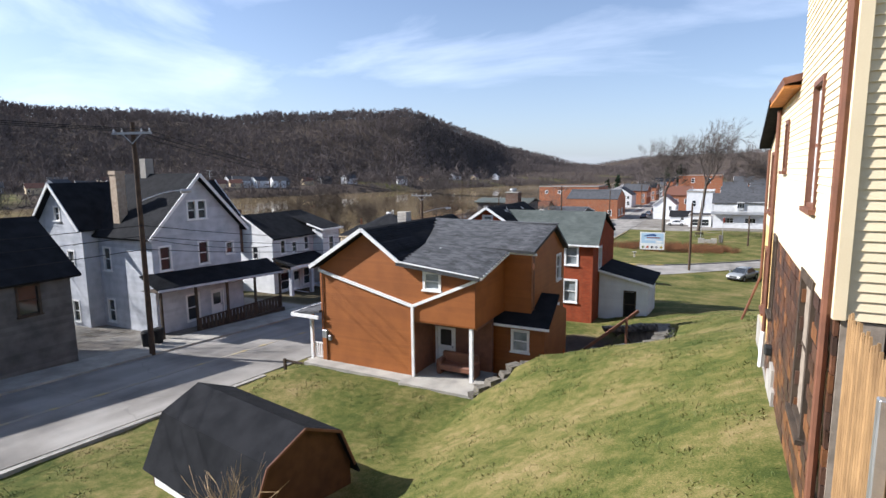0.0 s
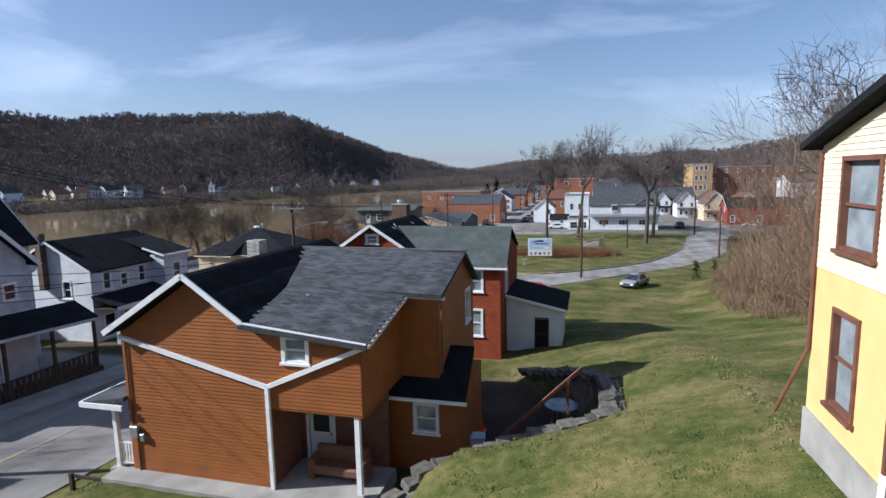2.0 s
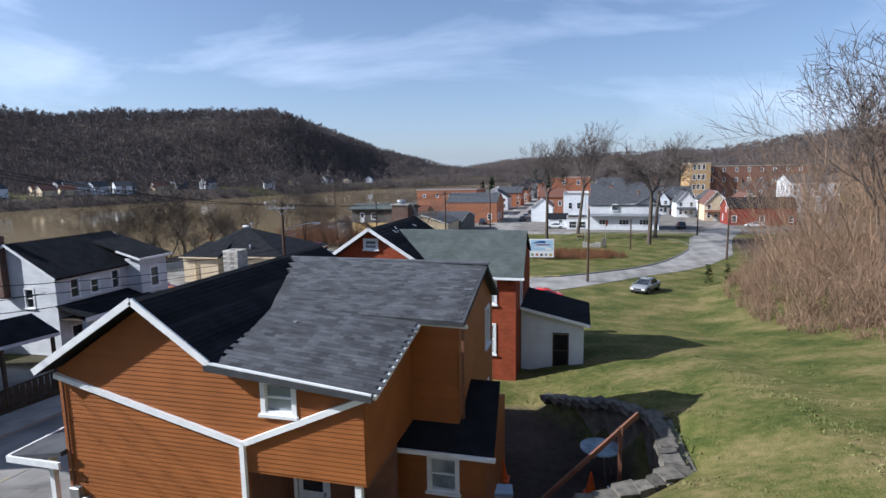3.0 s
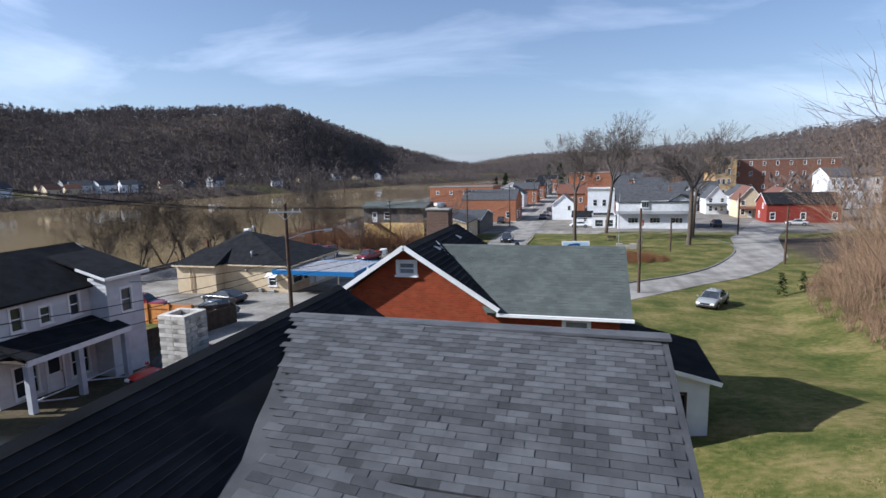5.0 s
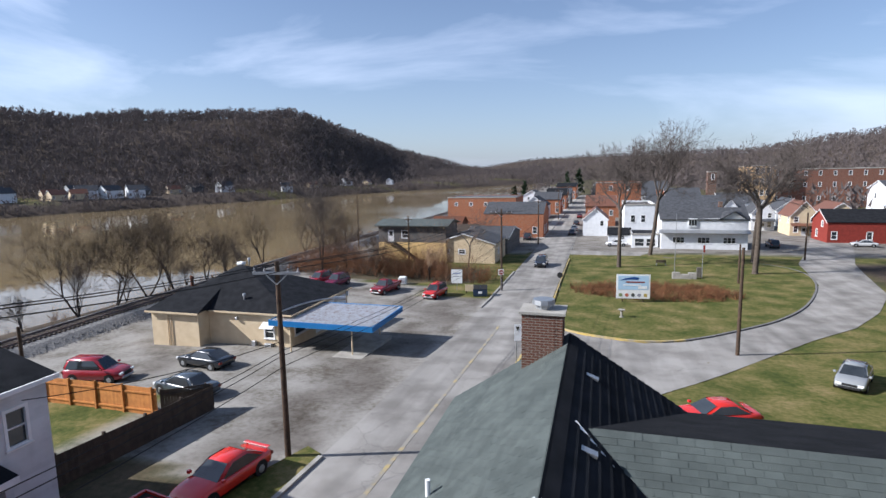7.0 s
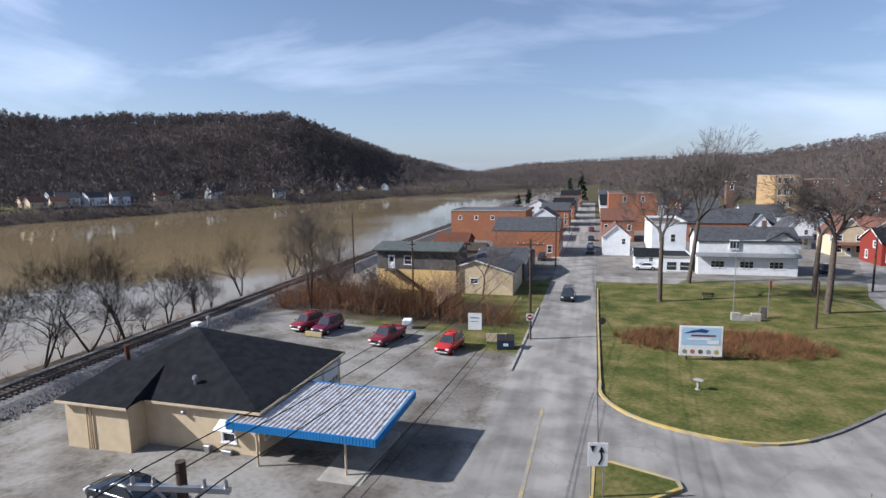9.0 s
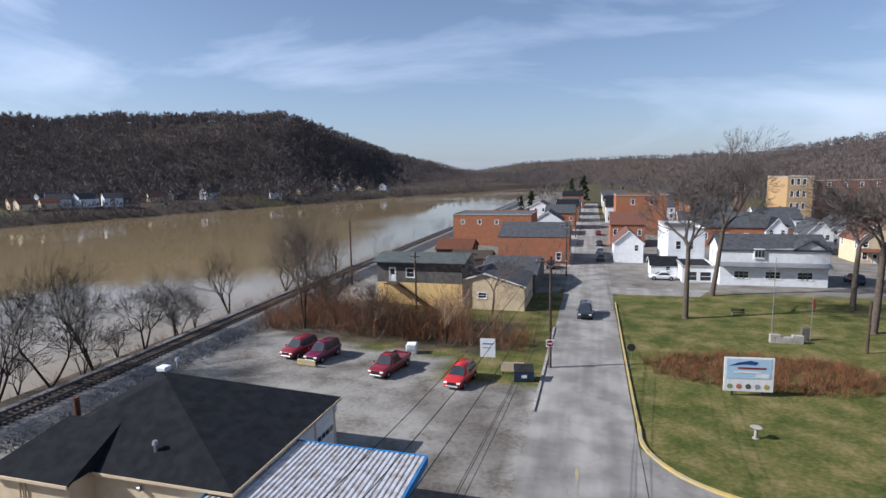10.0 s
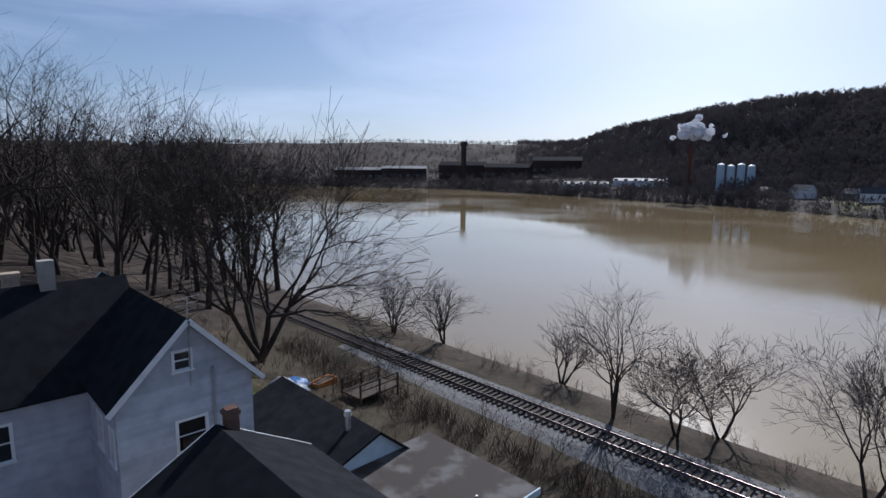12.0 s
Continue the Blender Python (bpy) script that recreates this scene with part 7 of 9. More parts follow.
# ---- cars ----
def car(kind, col, x, y, heading, label, z=None):
    """kind: sedan, coupe, suv, van, pickup. heading: the way its nose points, degrees from +x."""
    L, W, H = {"sedan": (4.6, 1.8, 1.42), "coupe": (4.6, 1.82, 1.34), "suv": (4.5, 1.82, 1.72), "van": (4.9, 1.95, 1.75), "pickup": (5.4, 1.9, 1.75)}[kind]
    c = thing("car" if kind != "pickup" else "pickup_truck", label, "car" if kind != "pickup" else "truck", (x, y, lz(x, y) + 0.03 if z is None else z), heading, "parked vehicles")
    belt = {"sedan": 0.9, "coupe": 0.88, "suv": 1.02, "van": 1.05, "pickup": 1.05}[kind]
    pm = paint("car_paint_" + label.split()[0], col)
    f, r = L / 2, -L / 2
    hood = {"sedan": 0.22, "coupe": 0.25, "suv": 0.24, "van": 0.16, "pickup": 0.25}[kind] * L
    # rounded body, station by station from tail to nose: x, width, sill, shoulder, top
    rows = [(r, 0.72, 0.44, 0.58, belt - 0.2), (r + 0.06, 0.86, 0.36, 0.62, belt - 0.07), (r + 0.22, 0.95, 0.29, 0.66, belt - 0.01), (r + 0.8, 1.0, 0.26, 0.68, belt + 0.01), (0.0, 1.0, 0.25, 0.68, belt),
            (f - hood, 1.0, 0.25, 0.68, belt), (f - hood * 0.55, 0.98, 0.26, 0.64, belt - 0.06), (f - hood * 0.25, 0.94, 0.28, 0.58, belt - 0.14), (f - 0.1, 0.85, 0.32, 0.52, belt - 0.25), (f, 0.68, 0.4, 0.5, belt - 0.36)]
    bm = bmesh.new()
    rings = []
    for x_, k_, lo, sh, tp in rows:
        y_ = W / 2 * k_
        half = [(-y_ * 0.9, lo), (-y_, lo + 0.1), (-y_, sh), (-y_ * 0.97, tp - 0.05), (-y_ * 0.86, tp), (-y_ * 0.4, tp + 0.025)]
        rings.append([bm.verts.new((x_, p, q_)) for p, q_ in half + [(-p, q_) for p, q_ in half[::-1]]])
    for u_, v_ in zip(rings, rings[1:]):
        for k in range(12):
            bm.faces.new((u_[k], u_[(k + 1) % 12], v_[(k + 1) % 12], v_[k]))
    bm.faces.new(rings[0][::-1])
    bm.faces.new(rings[-1])
    part("body", bm, pm, c, smooth=True)
    w0, w1 = W / 2 * 0.93, W / 2 * 0.72
    base = {"sedan": (r + 0.75, f - hood - 0.05), "coupe": (r + 0.45, f - hood - 0.1), "suv": (r + 0.1, f - hood - 0.05), "van": (r + 0.08, f - hood - 0.02), "pickup": (r + 2.0, f - hood - 0.02)}[kind]
    top = {"sedan": (r + 1.35, f - hood - 0.95), "coupe": (r + 1.4, f - hood - 1.0), "suv": (r + 0.4, f - hood - 0.8), "van": (r + 0.35, f - hood - 1.0), "pickup": (r + 2.2, f - hood - 0.7)}[kind]
    q = [(base[0], -w0, belt - 0.03), (base[1], -w0, belt - 0.03), (base[1], w0, belt - 0.03), (base[0], w0, belt - 0.03), (top[0], -w1, H), (top[1], -w1, H), (top[1], w1, H), (top[0], w1, H)]
    faces = [(0, 1, 5, 4), (1, 2, 6, 5), (2, 3, 7, 6), (3, 0, 4, 7), (4, 5, 6, 7), (3, 2, 1, 0)]
    bm = bmesh.new()
    vs = [bm.verts.new(p) for p in q]
    for fc in faces:
        bm.faces.new([vs[i] for i in fc])
    bmesh.ops.bevel(bm, geom=list(bm.edges), offset=0.11, segments=3, affect="EDGES")
    part("cabin", bm, pm, c, smooth=True)
    for nm, fc in (("side_window", faces[0]), ("windscreen", faces[1]), ("side_window", faces[2]), ("rear_window", faces[3])):
        p = [Vector(q[i]) for i in fc]
        ce = sum(p, Vector()) / 4
        nrm = (p[1] - p[0]).cross(p[2] - p[0]).normalized()
        if nrm.dot(ce - Vector((0, 0, 1))) < 0:
            nrm = -nrm
        ins = [ce + (v - ce) * (0.82 if nm == "side_window" else 0.86) for v in p]
        bm = bmesh.new()
        prism(bm, [v + nrm * 0.004 for v in ins], nrm * 0.012)
        part(nm, bm, M_GLASS, c)
    for sx in (f - 0.85, r + 0.9):
        for sy in (-1, 1):
            t = bmesh.new()
            cyl(t, (sx, sy * (W / 2 - 0.19), 0.31), (sx, sy * (W / 2 + 0.01), 0.31), 0.33, None, 18)
            arch = cyl(bmesh.new(), (sx, sy * (W / 2 - 0.3), 0.34), (sx, sy * (W / 2 + 0.006), 0.34), 0.39, None, 18)
            part("wheel_arch", arch, M_DARK, c)
            ty = part("wheel", t, M_BLACK, c)
            rm = bmesh.new()
            cyl(rm, (sx, sy * (W / 2 - 0.02), 0.31), (sx, sy * (W / 2 + 0.025), 0.31), 0.2, 0.17, 12)
            part("rim", rm, M_METAL, ty)
    for sy in (-1, 1):
        part("headlight", boxes((f - 0.16, f + 0.005, sy * (W / 2 - 0.3) - 0.17, sy * (W / 2 - 0.3) + 0.17, belt - 0.38, belt - 0.24), bevel=0.02), M_WHITE, c)
        part("tail_light", boxes((r - 0.01, r + 0.1, sy * (W / 2 - 0.22) - 0.14, sy * (W / 2 - 0.22) + 0.14, belt - 0.3, belt - 0.14), bevel=0.02), M_RED_WALL, c)
        part("mirror", boxes((base[1] - 0.25, base[1] - 0.08, sy * (W / 2 + 0.08) - 0.08, sy * (W / 2 + 0.08) + 0.08, belt + 0.02, belt + 0.16), bevel=0.02), pm, c)
    part("front_bumper", boxes((f - 0.14, f + 0.04, -W / 2 + 0.28, W / 2 - 0.28, 0.3, 0.48), bevel=0.04), M_METAL if kind in ("pickup", "suv") else M_BLACK, c)
    part("grille", boxes((f - 0.02, f + 0.02, -0.4, 0.4, 0.52, belt - 0.24)), M_BLACK, c)
    if kind == "pickup":
        part("bed_floor", boxes((r + 0.12, r + 1.9, -W / 2 + 0.12, W / 2 - 0.12, belt - 0.02, belt + 0.012)), M_DARK, c)
        for sy in (-1, 1):
            part("bed_rail", boxes((r + 0.06, r + 1.95, sy * (W / 2 - 0.07) - 0.06, sy * (W / 2 - 0.07) + 0.06, belt - 0.02, belt + 0.1)), pm, c)
        part("tailgate", boxes((r + 0.02, r + 0.1, -W / 2 + 0.06, W / 2 - 0.06, belt - 0.2, belt + 0.1)), pm, c)
    if kind == "coupe" and "spoiler" in label:
        part("spoiler", boxes((r + 0.04, r + 0.26, -W / 2 + 0.18, W / 2 - 0.18, belt + 0.09, belt + 0.12), (r + 0.1, r + 0.22, -W / 2 + 0.28, -W / 2 + 0.34, belt - 0.02, belt + 0.1), (r + 0.1, r + 0.22, W / 2 - 0.34, W / 2 - 0.28, belt - 0.02, belt + 0.1), bevel=0.012), pm, c)
    return c


RED = (0.52, 0.025, 0.02)
car("coupe", (0.60, 0.03, 0.022), -39.2, 62.4, -98, "red sports coupe with a rear spoiler beside the verge", 5.28)
car("pickup", (0.50, 0.035, 0.02), -39.9, 56.6, -100, "red pickup truck with an empty bed by the kerb", 5.65)
car("coupe", (0.012, 0.016, 0.022), -52.6, 77.6, 172, "black sports coupe parked before the cream garage")
car("sedan", (0.06, 0.075, 0.09), -49.4, 71.9, 170, "dark blue-grey sedan parked behind the board fence")
car("suv", (0.30, 0.02, 0.03), -58.5, 73.4, 12, "dark red station wagon parked behind the orange fence")
car("suv", (0.24, 0.015, 0.022), -61.8, 112.6, -100, "maroon wagon at the edge of the gravel lot")
jp = car("suv", (0.13, 0.012, 0.04), -58.9, 112.2, -98, "purple-red jeep with a yellow snow plough")
part("plough_blade", boxes((2.75, 2.86, -1.1, 1.1, 0.1, 0.62), (2.7, 2.76, -1.1, 1.1, 0.55, 0.66), bevel=0.02), M_KERB_YELLOW, jp, "bright yellow plough blade")
part("plough_frame", boxes((2.2, 2.76, -0.3, -0.2, 0.25, 0.35), (2.2, 2.76, 0.2, 0.3, 0.25, 0.35)), M_BLACK, jp)
car("pickup", (0.20, 0.014, 0.018), -51.0, 110.8, -100, "dark red pickup truck parked on the gravel")
car("suv", (0.48, 0.02, 0.015), -43.6, 109.4, -98, "bright red wagon at the front of the lot")
car("van", (0.035, 0.042, 0.055), -32.9, 137.0, -91, "dark grey minivan standing in the street lane", float(street_z(137)) + 0.06)
car("sedan", (0.26, 0.27, 0.27), -6.5, 85.6, 243, "silver-grey old sedan parked on the grass")
car("coupe", (0.60, 0.03, 0.02), -17.2, 74.9, 200, "bright red car parked on the lawn behind the brick house")
car("sedan", (0.75, 0.75, 0.75), -19.8, 167.3, 180, "white sedan parked beside the white clubhouse")
for y, c_, lab in ((188, (0.05, 0.05, 0.06), "dark sedan parked at the kerb up the street"), (199, (0.4, 0.41, 0.42), "silver sedan parked along the street"), (214, (0.03, 0.03, 0.035), "black wagon parked along the street"), (240, (0.2, 0.02, 0.02), "red sedan parked far up the street")):
    car("sedan", c_, -30.2, y, 90, lab, float(street_z(y)) + 0.06)
car("suv", (0.03, 0.03, 0.04), -40.2, 176.5, 90, "black wagon in the shade of the brick warehouse")
car("sedan", (0.5, 0.5, 0.5), 28, 172.0, 170, "pale sedan parked by the red house")
car("suv", (0.05, 0.06, 0.07), 10.5, 168.0, 90, "dark wagon parked beside the white clubhouse")


# ---- signs and street furniture ----
def billboard():
    s = thing("billboard", "white community sign board with a blue picture on two posts", "sign", (-19.4, 111.8, 2.85), 6)
    part("panel", boxes((-1.95, 1.95, -0.04, 0.04, 0.55, 3.5), bevel=0.01), M_WHITE, s)
    for x in (-1.2, 1.2):
        part("post", boxes((x - 0.06, x + 0.06, 0.04, 0.16, -0.6, 2.9)), M_WOOD_DARK, s)
    sky_ = paint("pale_blue_print", (0.45, 0.62, 0.78))
    part("picture", boxes((-1.75, 1.75, -0.055, -0.042, 1.65, 3.35)), sky_, s)
    blob = bmesh.new()
    prism(blob, [(-1.6, -0.06, 2.75), (-0.9, -0.06, 3.05), (0.1, -0.06, 3.25), (0.7, -0.06, 3.1), (0.5, -0.06, 2.85), (-0.3, -0.06, 2.9)], (0, -0.008, 0))
    part("picture_shape", blob, paint("dark_blue_print", (0.02, 0.07, 0.25)), s)
    part("lettering_bar", boxes((-0.9, 1.3, -0.072, -0.058, 2.5, 2.66)), M_RED_WALL, s)
    part("lettering_bar", boxes((-1.2, 0.9, -0.072, -0.058, 2.15, 2.28)), M_WHITE, s)
    part("photo", boxes((0.55, 1.6, -0.07, -0.058, 1.75, 2.1)), M_WHITE, s)
    for k in range(5):
        part("emblem", cyl(bmesh.new(), (-1.45 + 0.72 * k, -0.04, 0.98), (-1.45 + 0.72 * k, -0.056, 0.98), 0.22, None, 14), paint("emblem_print_%s" % "abcde"[k], ((0.25, 0.3, 0.15), (0.5, 0.15, 0.1), (0.1, 0.1, 0.1), (0.3, 0.3, 0.35), (0.45, 0.35, 0.1))[k]), s)


billboard()


def post_sign(name, label, x, y, z, h, w, hh, turn, panel, posts=1):
    s = thing(name, label, "sign", (x, y, z), turn)
    for k in range(posts):
        px = 0 if posts == 1 else (-0.32, 0.32)[k]
        part("post", boxes((px - 0.035, px + 0.035, 0.02, 0.09, -0.5, h)), M_METAL, s)
    part("panel", boxes((-w / 2, w / 2, -0.02, 0.02, h - hh, h)), panel, s)
    return s


sg = post_sign("road_sign", "white lane sign with a bent black arrow on two posts", -29.05, 83.9, 4.1, 3.2, 1.0, 1.25, 12, M_WHITE, 2)
ar = bmesh.new()
for a, b in (((0.05, 2.05), (0.2, 2.35)), ((0.2, 2.35), (0.17, 2.75))):
    beam(ar, (a[0], -0.03, a[1]), (b[0], -0.03, b[1]), 0.012, 0.1)
prism(ar, [(0.02, -0.036, 2.7), (0.34, -0.036, 2.7), (0.18, -0.036, 3.02)], (0, 0.012, 0))
part("arrow", ar, M_BLACK, sg)
part("wedge", prism(bmesh.new(), [(-0.4, -0.036, 3.05), (-0.12, -0.036, 3.05), (-0.26, -0.036, 2.7)], (0, 0.012, 0)), M_BLACK, sg)
ne = post_sign("road_sign", "red and white no-entry sign on the pole", -36.0, 114.85, 2.9, 3.0, 0.75, 0.75, 8, M_WHITE)
part("disc", cyl(bmesh.new(), (0, -0.024, 2.62), (0, -0.034, 2.62), 0.33, None, 18), M_RED_WALL, ne)
part("bar", boxes((-0.24, 0.24, -0.044, -0.034, 2.57, 2.67)), M_WHITE, ne)
rs = thing("road_sign", "dark round-backed stop sign at the corner of the green", "sign", (-28.4, 116.7, 2.95))
part("post", boxes((-0.03, 0.03, 0.0, 0.05, -0.4, 2.4)), M_METAL, rs)
part("panel", cyl(bmesh.new(), (0, 0, 2.1), (0, -0.03, 2.1), 0.4, None, 8), M_BLACK, rs)
wb = post_sign("notice_board", "white notice board on a post beside the lot", -42.0, 114.3, 2.9, 2.9, 1.5, 1.9, 6, M_WHITE)
part("lettering_bar", boxes((-0.5, 0.5, -0.03, -0.021, 2.3, 2.42)), paint("blue_print", (0.08, 0.15, 0.35)), wb)
part("lettering_bar", boxes((-0.5, 0.3, -0.03, -0.021, 1.9, 2.0)), paint("grey_print", (0.3, 0.32, 0.36)), wb)
bb = thing("notice_board", "weathered low board leaning by the skip", "sign", (-39.3, 112.6, 2.9), 8)
part("panel", boxes((-1.1, 1.1, -0.03, 0.03, 0.35, 1.25)), M_CREAM_BLOCK, bb)
for x in (-0.9, 0.9):
    part("post", boxes((x - 0.05, x + 0.05, 0.03, 0.12, -0.4, 1.2)), M_WOOD_DARK, bb)
dm = thing("dumpster", "dark blue steel dumpster with black lids", "dumpster", (-38.1, 111.3, 2.92), 10)
db = bmesh.new()
prism(db, [(-0.9, -0.55, 0.12), (-0.9, 0.6, 0.12), (-0.9, 0.6, 1.35), (-0.9, -0.7, 1.05)], (1.8, 0, 0))
part("body", db, paint("navy_steel", (0.02, 0.05, 0.12), 0.5), dm)
for x in (-0.45, 0.45):
    part("lid", prism(bmesh.new(), [(x - 0.43, -0.74, 1.06), (x - 0.43, 0.62, 1.37), (x - 0.43, 0.62, 1.42), (x - 0.43, -0.74, 1.11)], (0.86, 0, 0)), M_BLACK, dm)
part("label_plate", boxes((-0.25, 0.25, -0.66, -0.6, 0.5, 0.85)), M_WHITE, dm)
part("skid", boxes((-0.85, 0.85, -0.5, 0.5, -0.1, 0.12)), M_BLACK, dm)
tk = thing("storage_tank", "white plastic liquid tank in a cage at the lot's edge", "tank", (-50.7, 116.6, 2.85), 10)
part("tank", boxes((-0.55, 0.55, -0.55, 0.55, 0.15, 1.2), bevel=0.08), M_WHITE, tk)
part("cage", boxes(*[(x, x + 0.03, -0.6, -0.57, 0.0, 1.25) for x in (-0.6, -0.2, 0.2, 0.57)], (-0.6, 0.6, -0.6, -0.57, 0.6, 0.64), (-0.6, 0.6, -0.6, 0.6, -0.1, 0.13)), M_METAL, tk)
bd = thing("birdbath", "pale concrete birdbath on the green", "birdbath", (-21.0, 103.2, 3.2))
v = bmesh.new()
cyl(v, (0, 0, -0.1), (0, 0, 0.12), 0.28, 0.22, 14)
cyl(v, (0, 0, 0.12), (0, 0, 0.75), 0.1, 0.12, 14)
part("pedestal", v, M_CONCRETE, bd)
part("bowl", cyl(bmesh.new(), (0, 0, 0.72), (0, 0, 0.9), 0.14, 0.4, 16), M_CONCRETE, bd)
mm = thing("memorial", "grey stone memorial with a low block wall on the green", "memorial", (-11.4, 129.0, 2.75))
for k in range(6):
    part("block", boxes((-1.6 + k * 0.55, -1.08 + k * 0.55, -0.3, 0.3, -0.2, 1.0 if k not in (2, 3) else 0.75), bevel=0.03), M_CONCRETE, mm)
part("tablet", boxes((1.9, 2.7, 1.2, 1.6, -0.2, 1.6), bevel=0.08), M_STONE, mm)
fp = thing("flagpole", "tall grey metal flagpole with a furled flag", "flagpole", (-12.6, 129.8, 2.75))
part("pole", cyl(bmesh.new(), (0, 0, -0.3), (0, 0, 9.5), 0.06, 0.035, 10), M_METAL, fp)
fp2 = thing("flagpole", "short metal flagpole with a small drooping striped flag", "flagpole", (-8.9, 129.4, 2.75))
part("pole", cyl(bmesh.new(), (0, 0, -0.3), (0, 0, 5.2), 0.05, 0.03, 10), M_METAL, fp2)
part("flag", boxes((-0.02, 0.28, -0.03, 0.03, 4.0, 5.0), bevel=0.01), M_RED_WALL, fp2)
bn = thing("bench", "green-grey park bench on the lawn", "bench", (-13.3, 141.4, 2.62))
part("seat", boxes((-0.8, 0.8, -0.2, 0.2, 0.42, 0.48)), M_WOOD_DARK, bn)
part("backrest", boxes((-0.8, 0.8, 0.2, 0.26, 0.55, 0.9)), M_WOOD_DARK, bn)
for x in (-0.7, 0.7):
    part("leg", boxes((x - 0.05, x + 0.05, -0.2, 0.24, -0.1, 0.42)), M_METAL, bn)


# ---- board fences of the yard by the garage ----
def yard_fence(a, b, h, material, label, rails=True):
    f = thing("fence", label, "fence", (a[0], a[1], 0), math.degrees(math.atan2(b[1] - a[1], b[0] - a[0])))
    L = math.hypot(b[0] - a[0], b[1] - a[1])
    n = int(L / 0.16)
    for k in range(n):
        t = (k + 0.5) / n
        z = lz(a[0] + (b[0] - a[0]) * t, a[1] + (b[1] - a[1]) * t)
        part("board", boxes((k * 0.16, k * 0.16 + 0.152, -0.012, 0.012, z - 0.15, z + h)), material, f)
    for k in range(int(L / 2.4) + 1):
        x = min(L - 0.1, k * 2.4)
        z = lz(a[0] + (b[0] - a[0]) * x / L, a[1] + (b[1] - a[1]) * x / L)
        part("post", boxes((x - 0.06, x + 0.06, -0.14, -0.012, z - 0.4, z + h + 0.1)), material, f)
    if rails:
        for r in (0.35, h - 0.3):
            z0, z1 = lz(*a), lz(*b)
            part("rail", beam(bmesh.new(), (0, -0.05, z0 + r), (L, -0.05, z1 + r), 0.05, 0.1), material, f)


yard_fence((-60.5, 69.4), (-48.2, 68.2), 1.7, M_WOOD_ORANGE, "orange-stained board fence of the back yard")
yard_fence((-48.0, 68.3), (-45.9, 70.2), 1.6, M_WOOD_DARK, "grey weathered fence gate panel")
yard_fence((-45.8, 70.0), (-46.3, 58.2), 1.5, M_WOOD_DARK, "dark weathered board fence along the yard")

# fence stub and handrail by the path of the orange house
fs_ = thing("hand_rail", "short brown timber rail beside the street", "railing", (-28.2, 34.0, 6.85))
for x in (0.0, 1.4):
    part("post", boxes((x - 0.06, x + 0.06, -0.06, 0.06, -0.5, 0.75)), M_WOOD_DARK, fs_)
part("rail", boxes((-0.1, 1.5, -0.03, 0.03, 0.62, 0.72)), M_WOOD_DARK, fs_)


# ---- things in the sunken yard ----
def cone(x, y, z):
    c = thing("traffic_cone", "orange traffic cone on a square base", "traffic cone", (x, y, z), 0, "cones in the yard")
    om = mat("orange_plastic", (0.75, 0.12, 0.02), (0.65, 0.1, 0.02), 0.5, 4.0)
    part("cone", cyl(bmesh.new(), (0, 0, 0.03), (0, 0, 0.75), 0.18, 0.03, 14), om, c)
    part("base", boxes((-0.22, 0.22, -0.22, 0.22, -0.02, 0.04), bevel=0.01), om, c)


yz = lambda x, y: lz(x, y)
cone(-16.0, 40.4, yz(-16.0, 40.4)), cone(-15.8, 40.9, yz(-15.8, 40.9)), cone(-13.0, 40.6, yz(-13, 40.6))
tb = thing("garden_table", "round glass-topped patio table in the sunken yard", "table", (-12.7, 41.9, yz(-12.7, 41.9)))
part("tabletop", cyl(bmesh.new(), (0, 0, 0.98), (0, 0, 1.02), 0.65, None, 24), M_GLASS_CURTAIN, tb)
for k in range(4):
    a = k * math.pi / 2 + 0.4
    part("leg", cyl(bmesh.new(), (0.3 * math.cos(a), 0.3 * math.sin(a), 0.98), (0.45 * math.cos(a), 0.45 * math.sin(a), 0), 0.02, None, 6), M_METAL, tb)
gc = thing("garden_chair", "white moulded plastic armchair in the sunken yard", "chair", (-12.2, 39.9, yz(-12.2, 39.9)), 200)
part("seat", boxes((-0.25, 0.25, -0.25, 0.25, 0.4, 0.45), bevel=0.02), M_WHITE, gc)
part("backrest", boxes((-0.25, 0.25, 0.22, 0.28, 0.45, 0.95), bevel=0.02), M_WHITE, gc)
for sx in (-1, 1):
    part("armrest", boxes((sx * 0.27 - 0.03, sx * 0.27 + 0.03, -0.22, 0.25, 0.62, 0.67), bevel=0.01), M_WHITE, gc)
    for sy in (-1, 1):
        part("leg", boxes((sx * 0.24 - 0.025, sx * 0.24 + 0.025, sy * 0.22 - 0.025, sy * 0.22 + 0.025, 0, 0.62 if sy < 0 else 0.42)), M_WHITE, gc)
cb = thing("cool_box", "pale blue plastic cool box by the wall", "cool box", (-15.7, 39.3, yz(-15.7, 39.3)), 10)
part("body", boxes((-0.4, 0.4, -0.25, 0.25, 0, 0.45), bevel=0.03), M_WHITE, cb)
part("lid", boxes((-0.42, 0.42, -0.27, 0.27, 0.45, 0.55), bevel=0.02), M_BLUE_WALL, cb)
hr = thing("hand_rail", "reddish-brown timber handrail leaning on the stone wall", "railing", (-14.6, 37.0, 8.2))
part("rail", beam(bmesh.new(), (0.0, 0.0, 0.4), (2.7, 1.5, 2.6), 0.07, 0.12), M_TRIM_BROWN, hr)
part("post", boxes((2.2, 2.3, 1.2, 1.3, 0.3, 2.3)), M_TRIM_BROWN, hr)
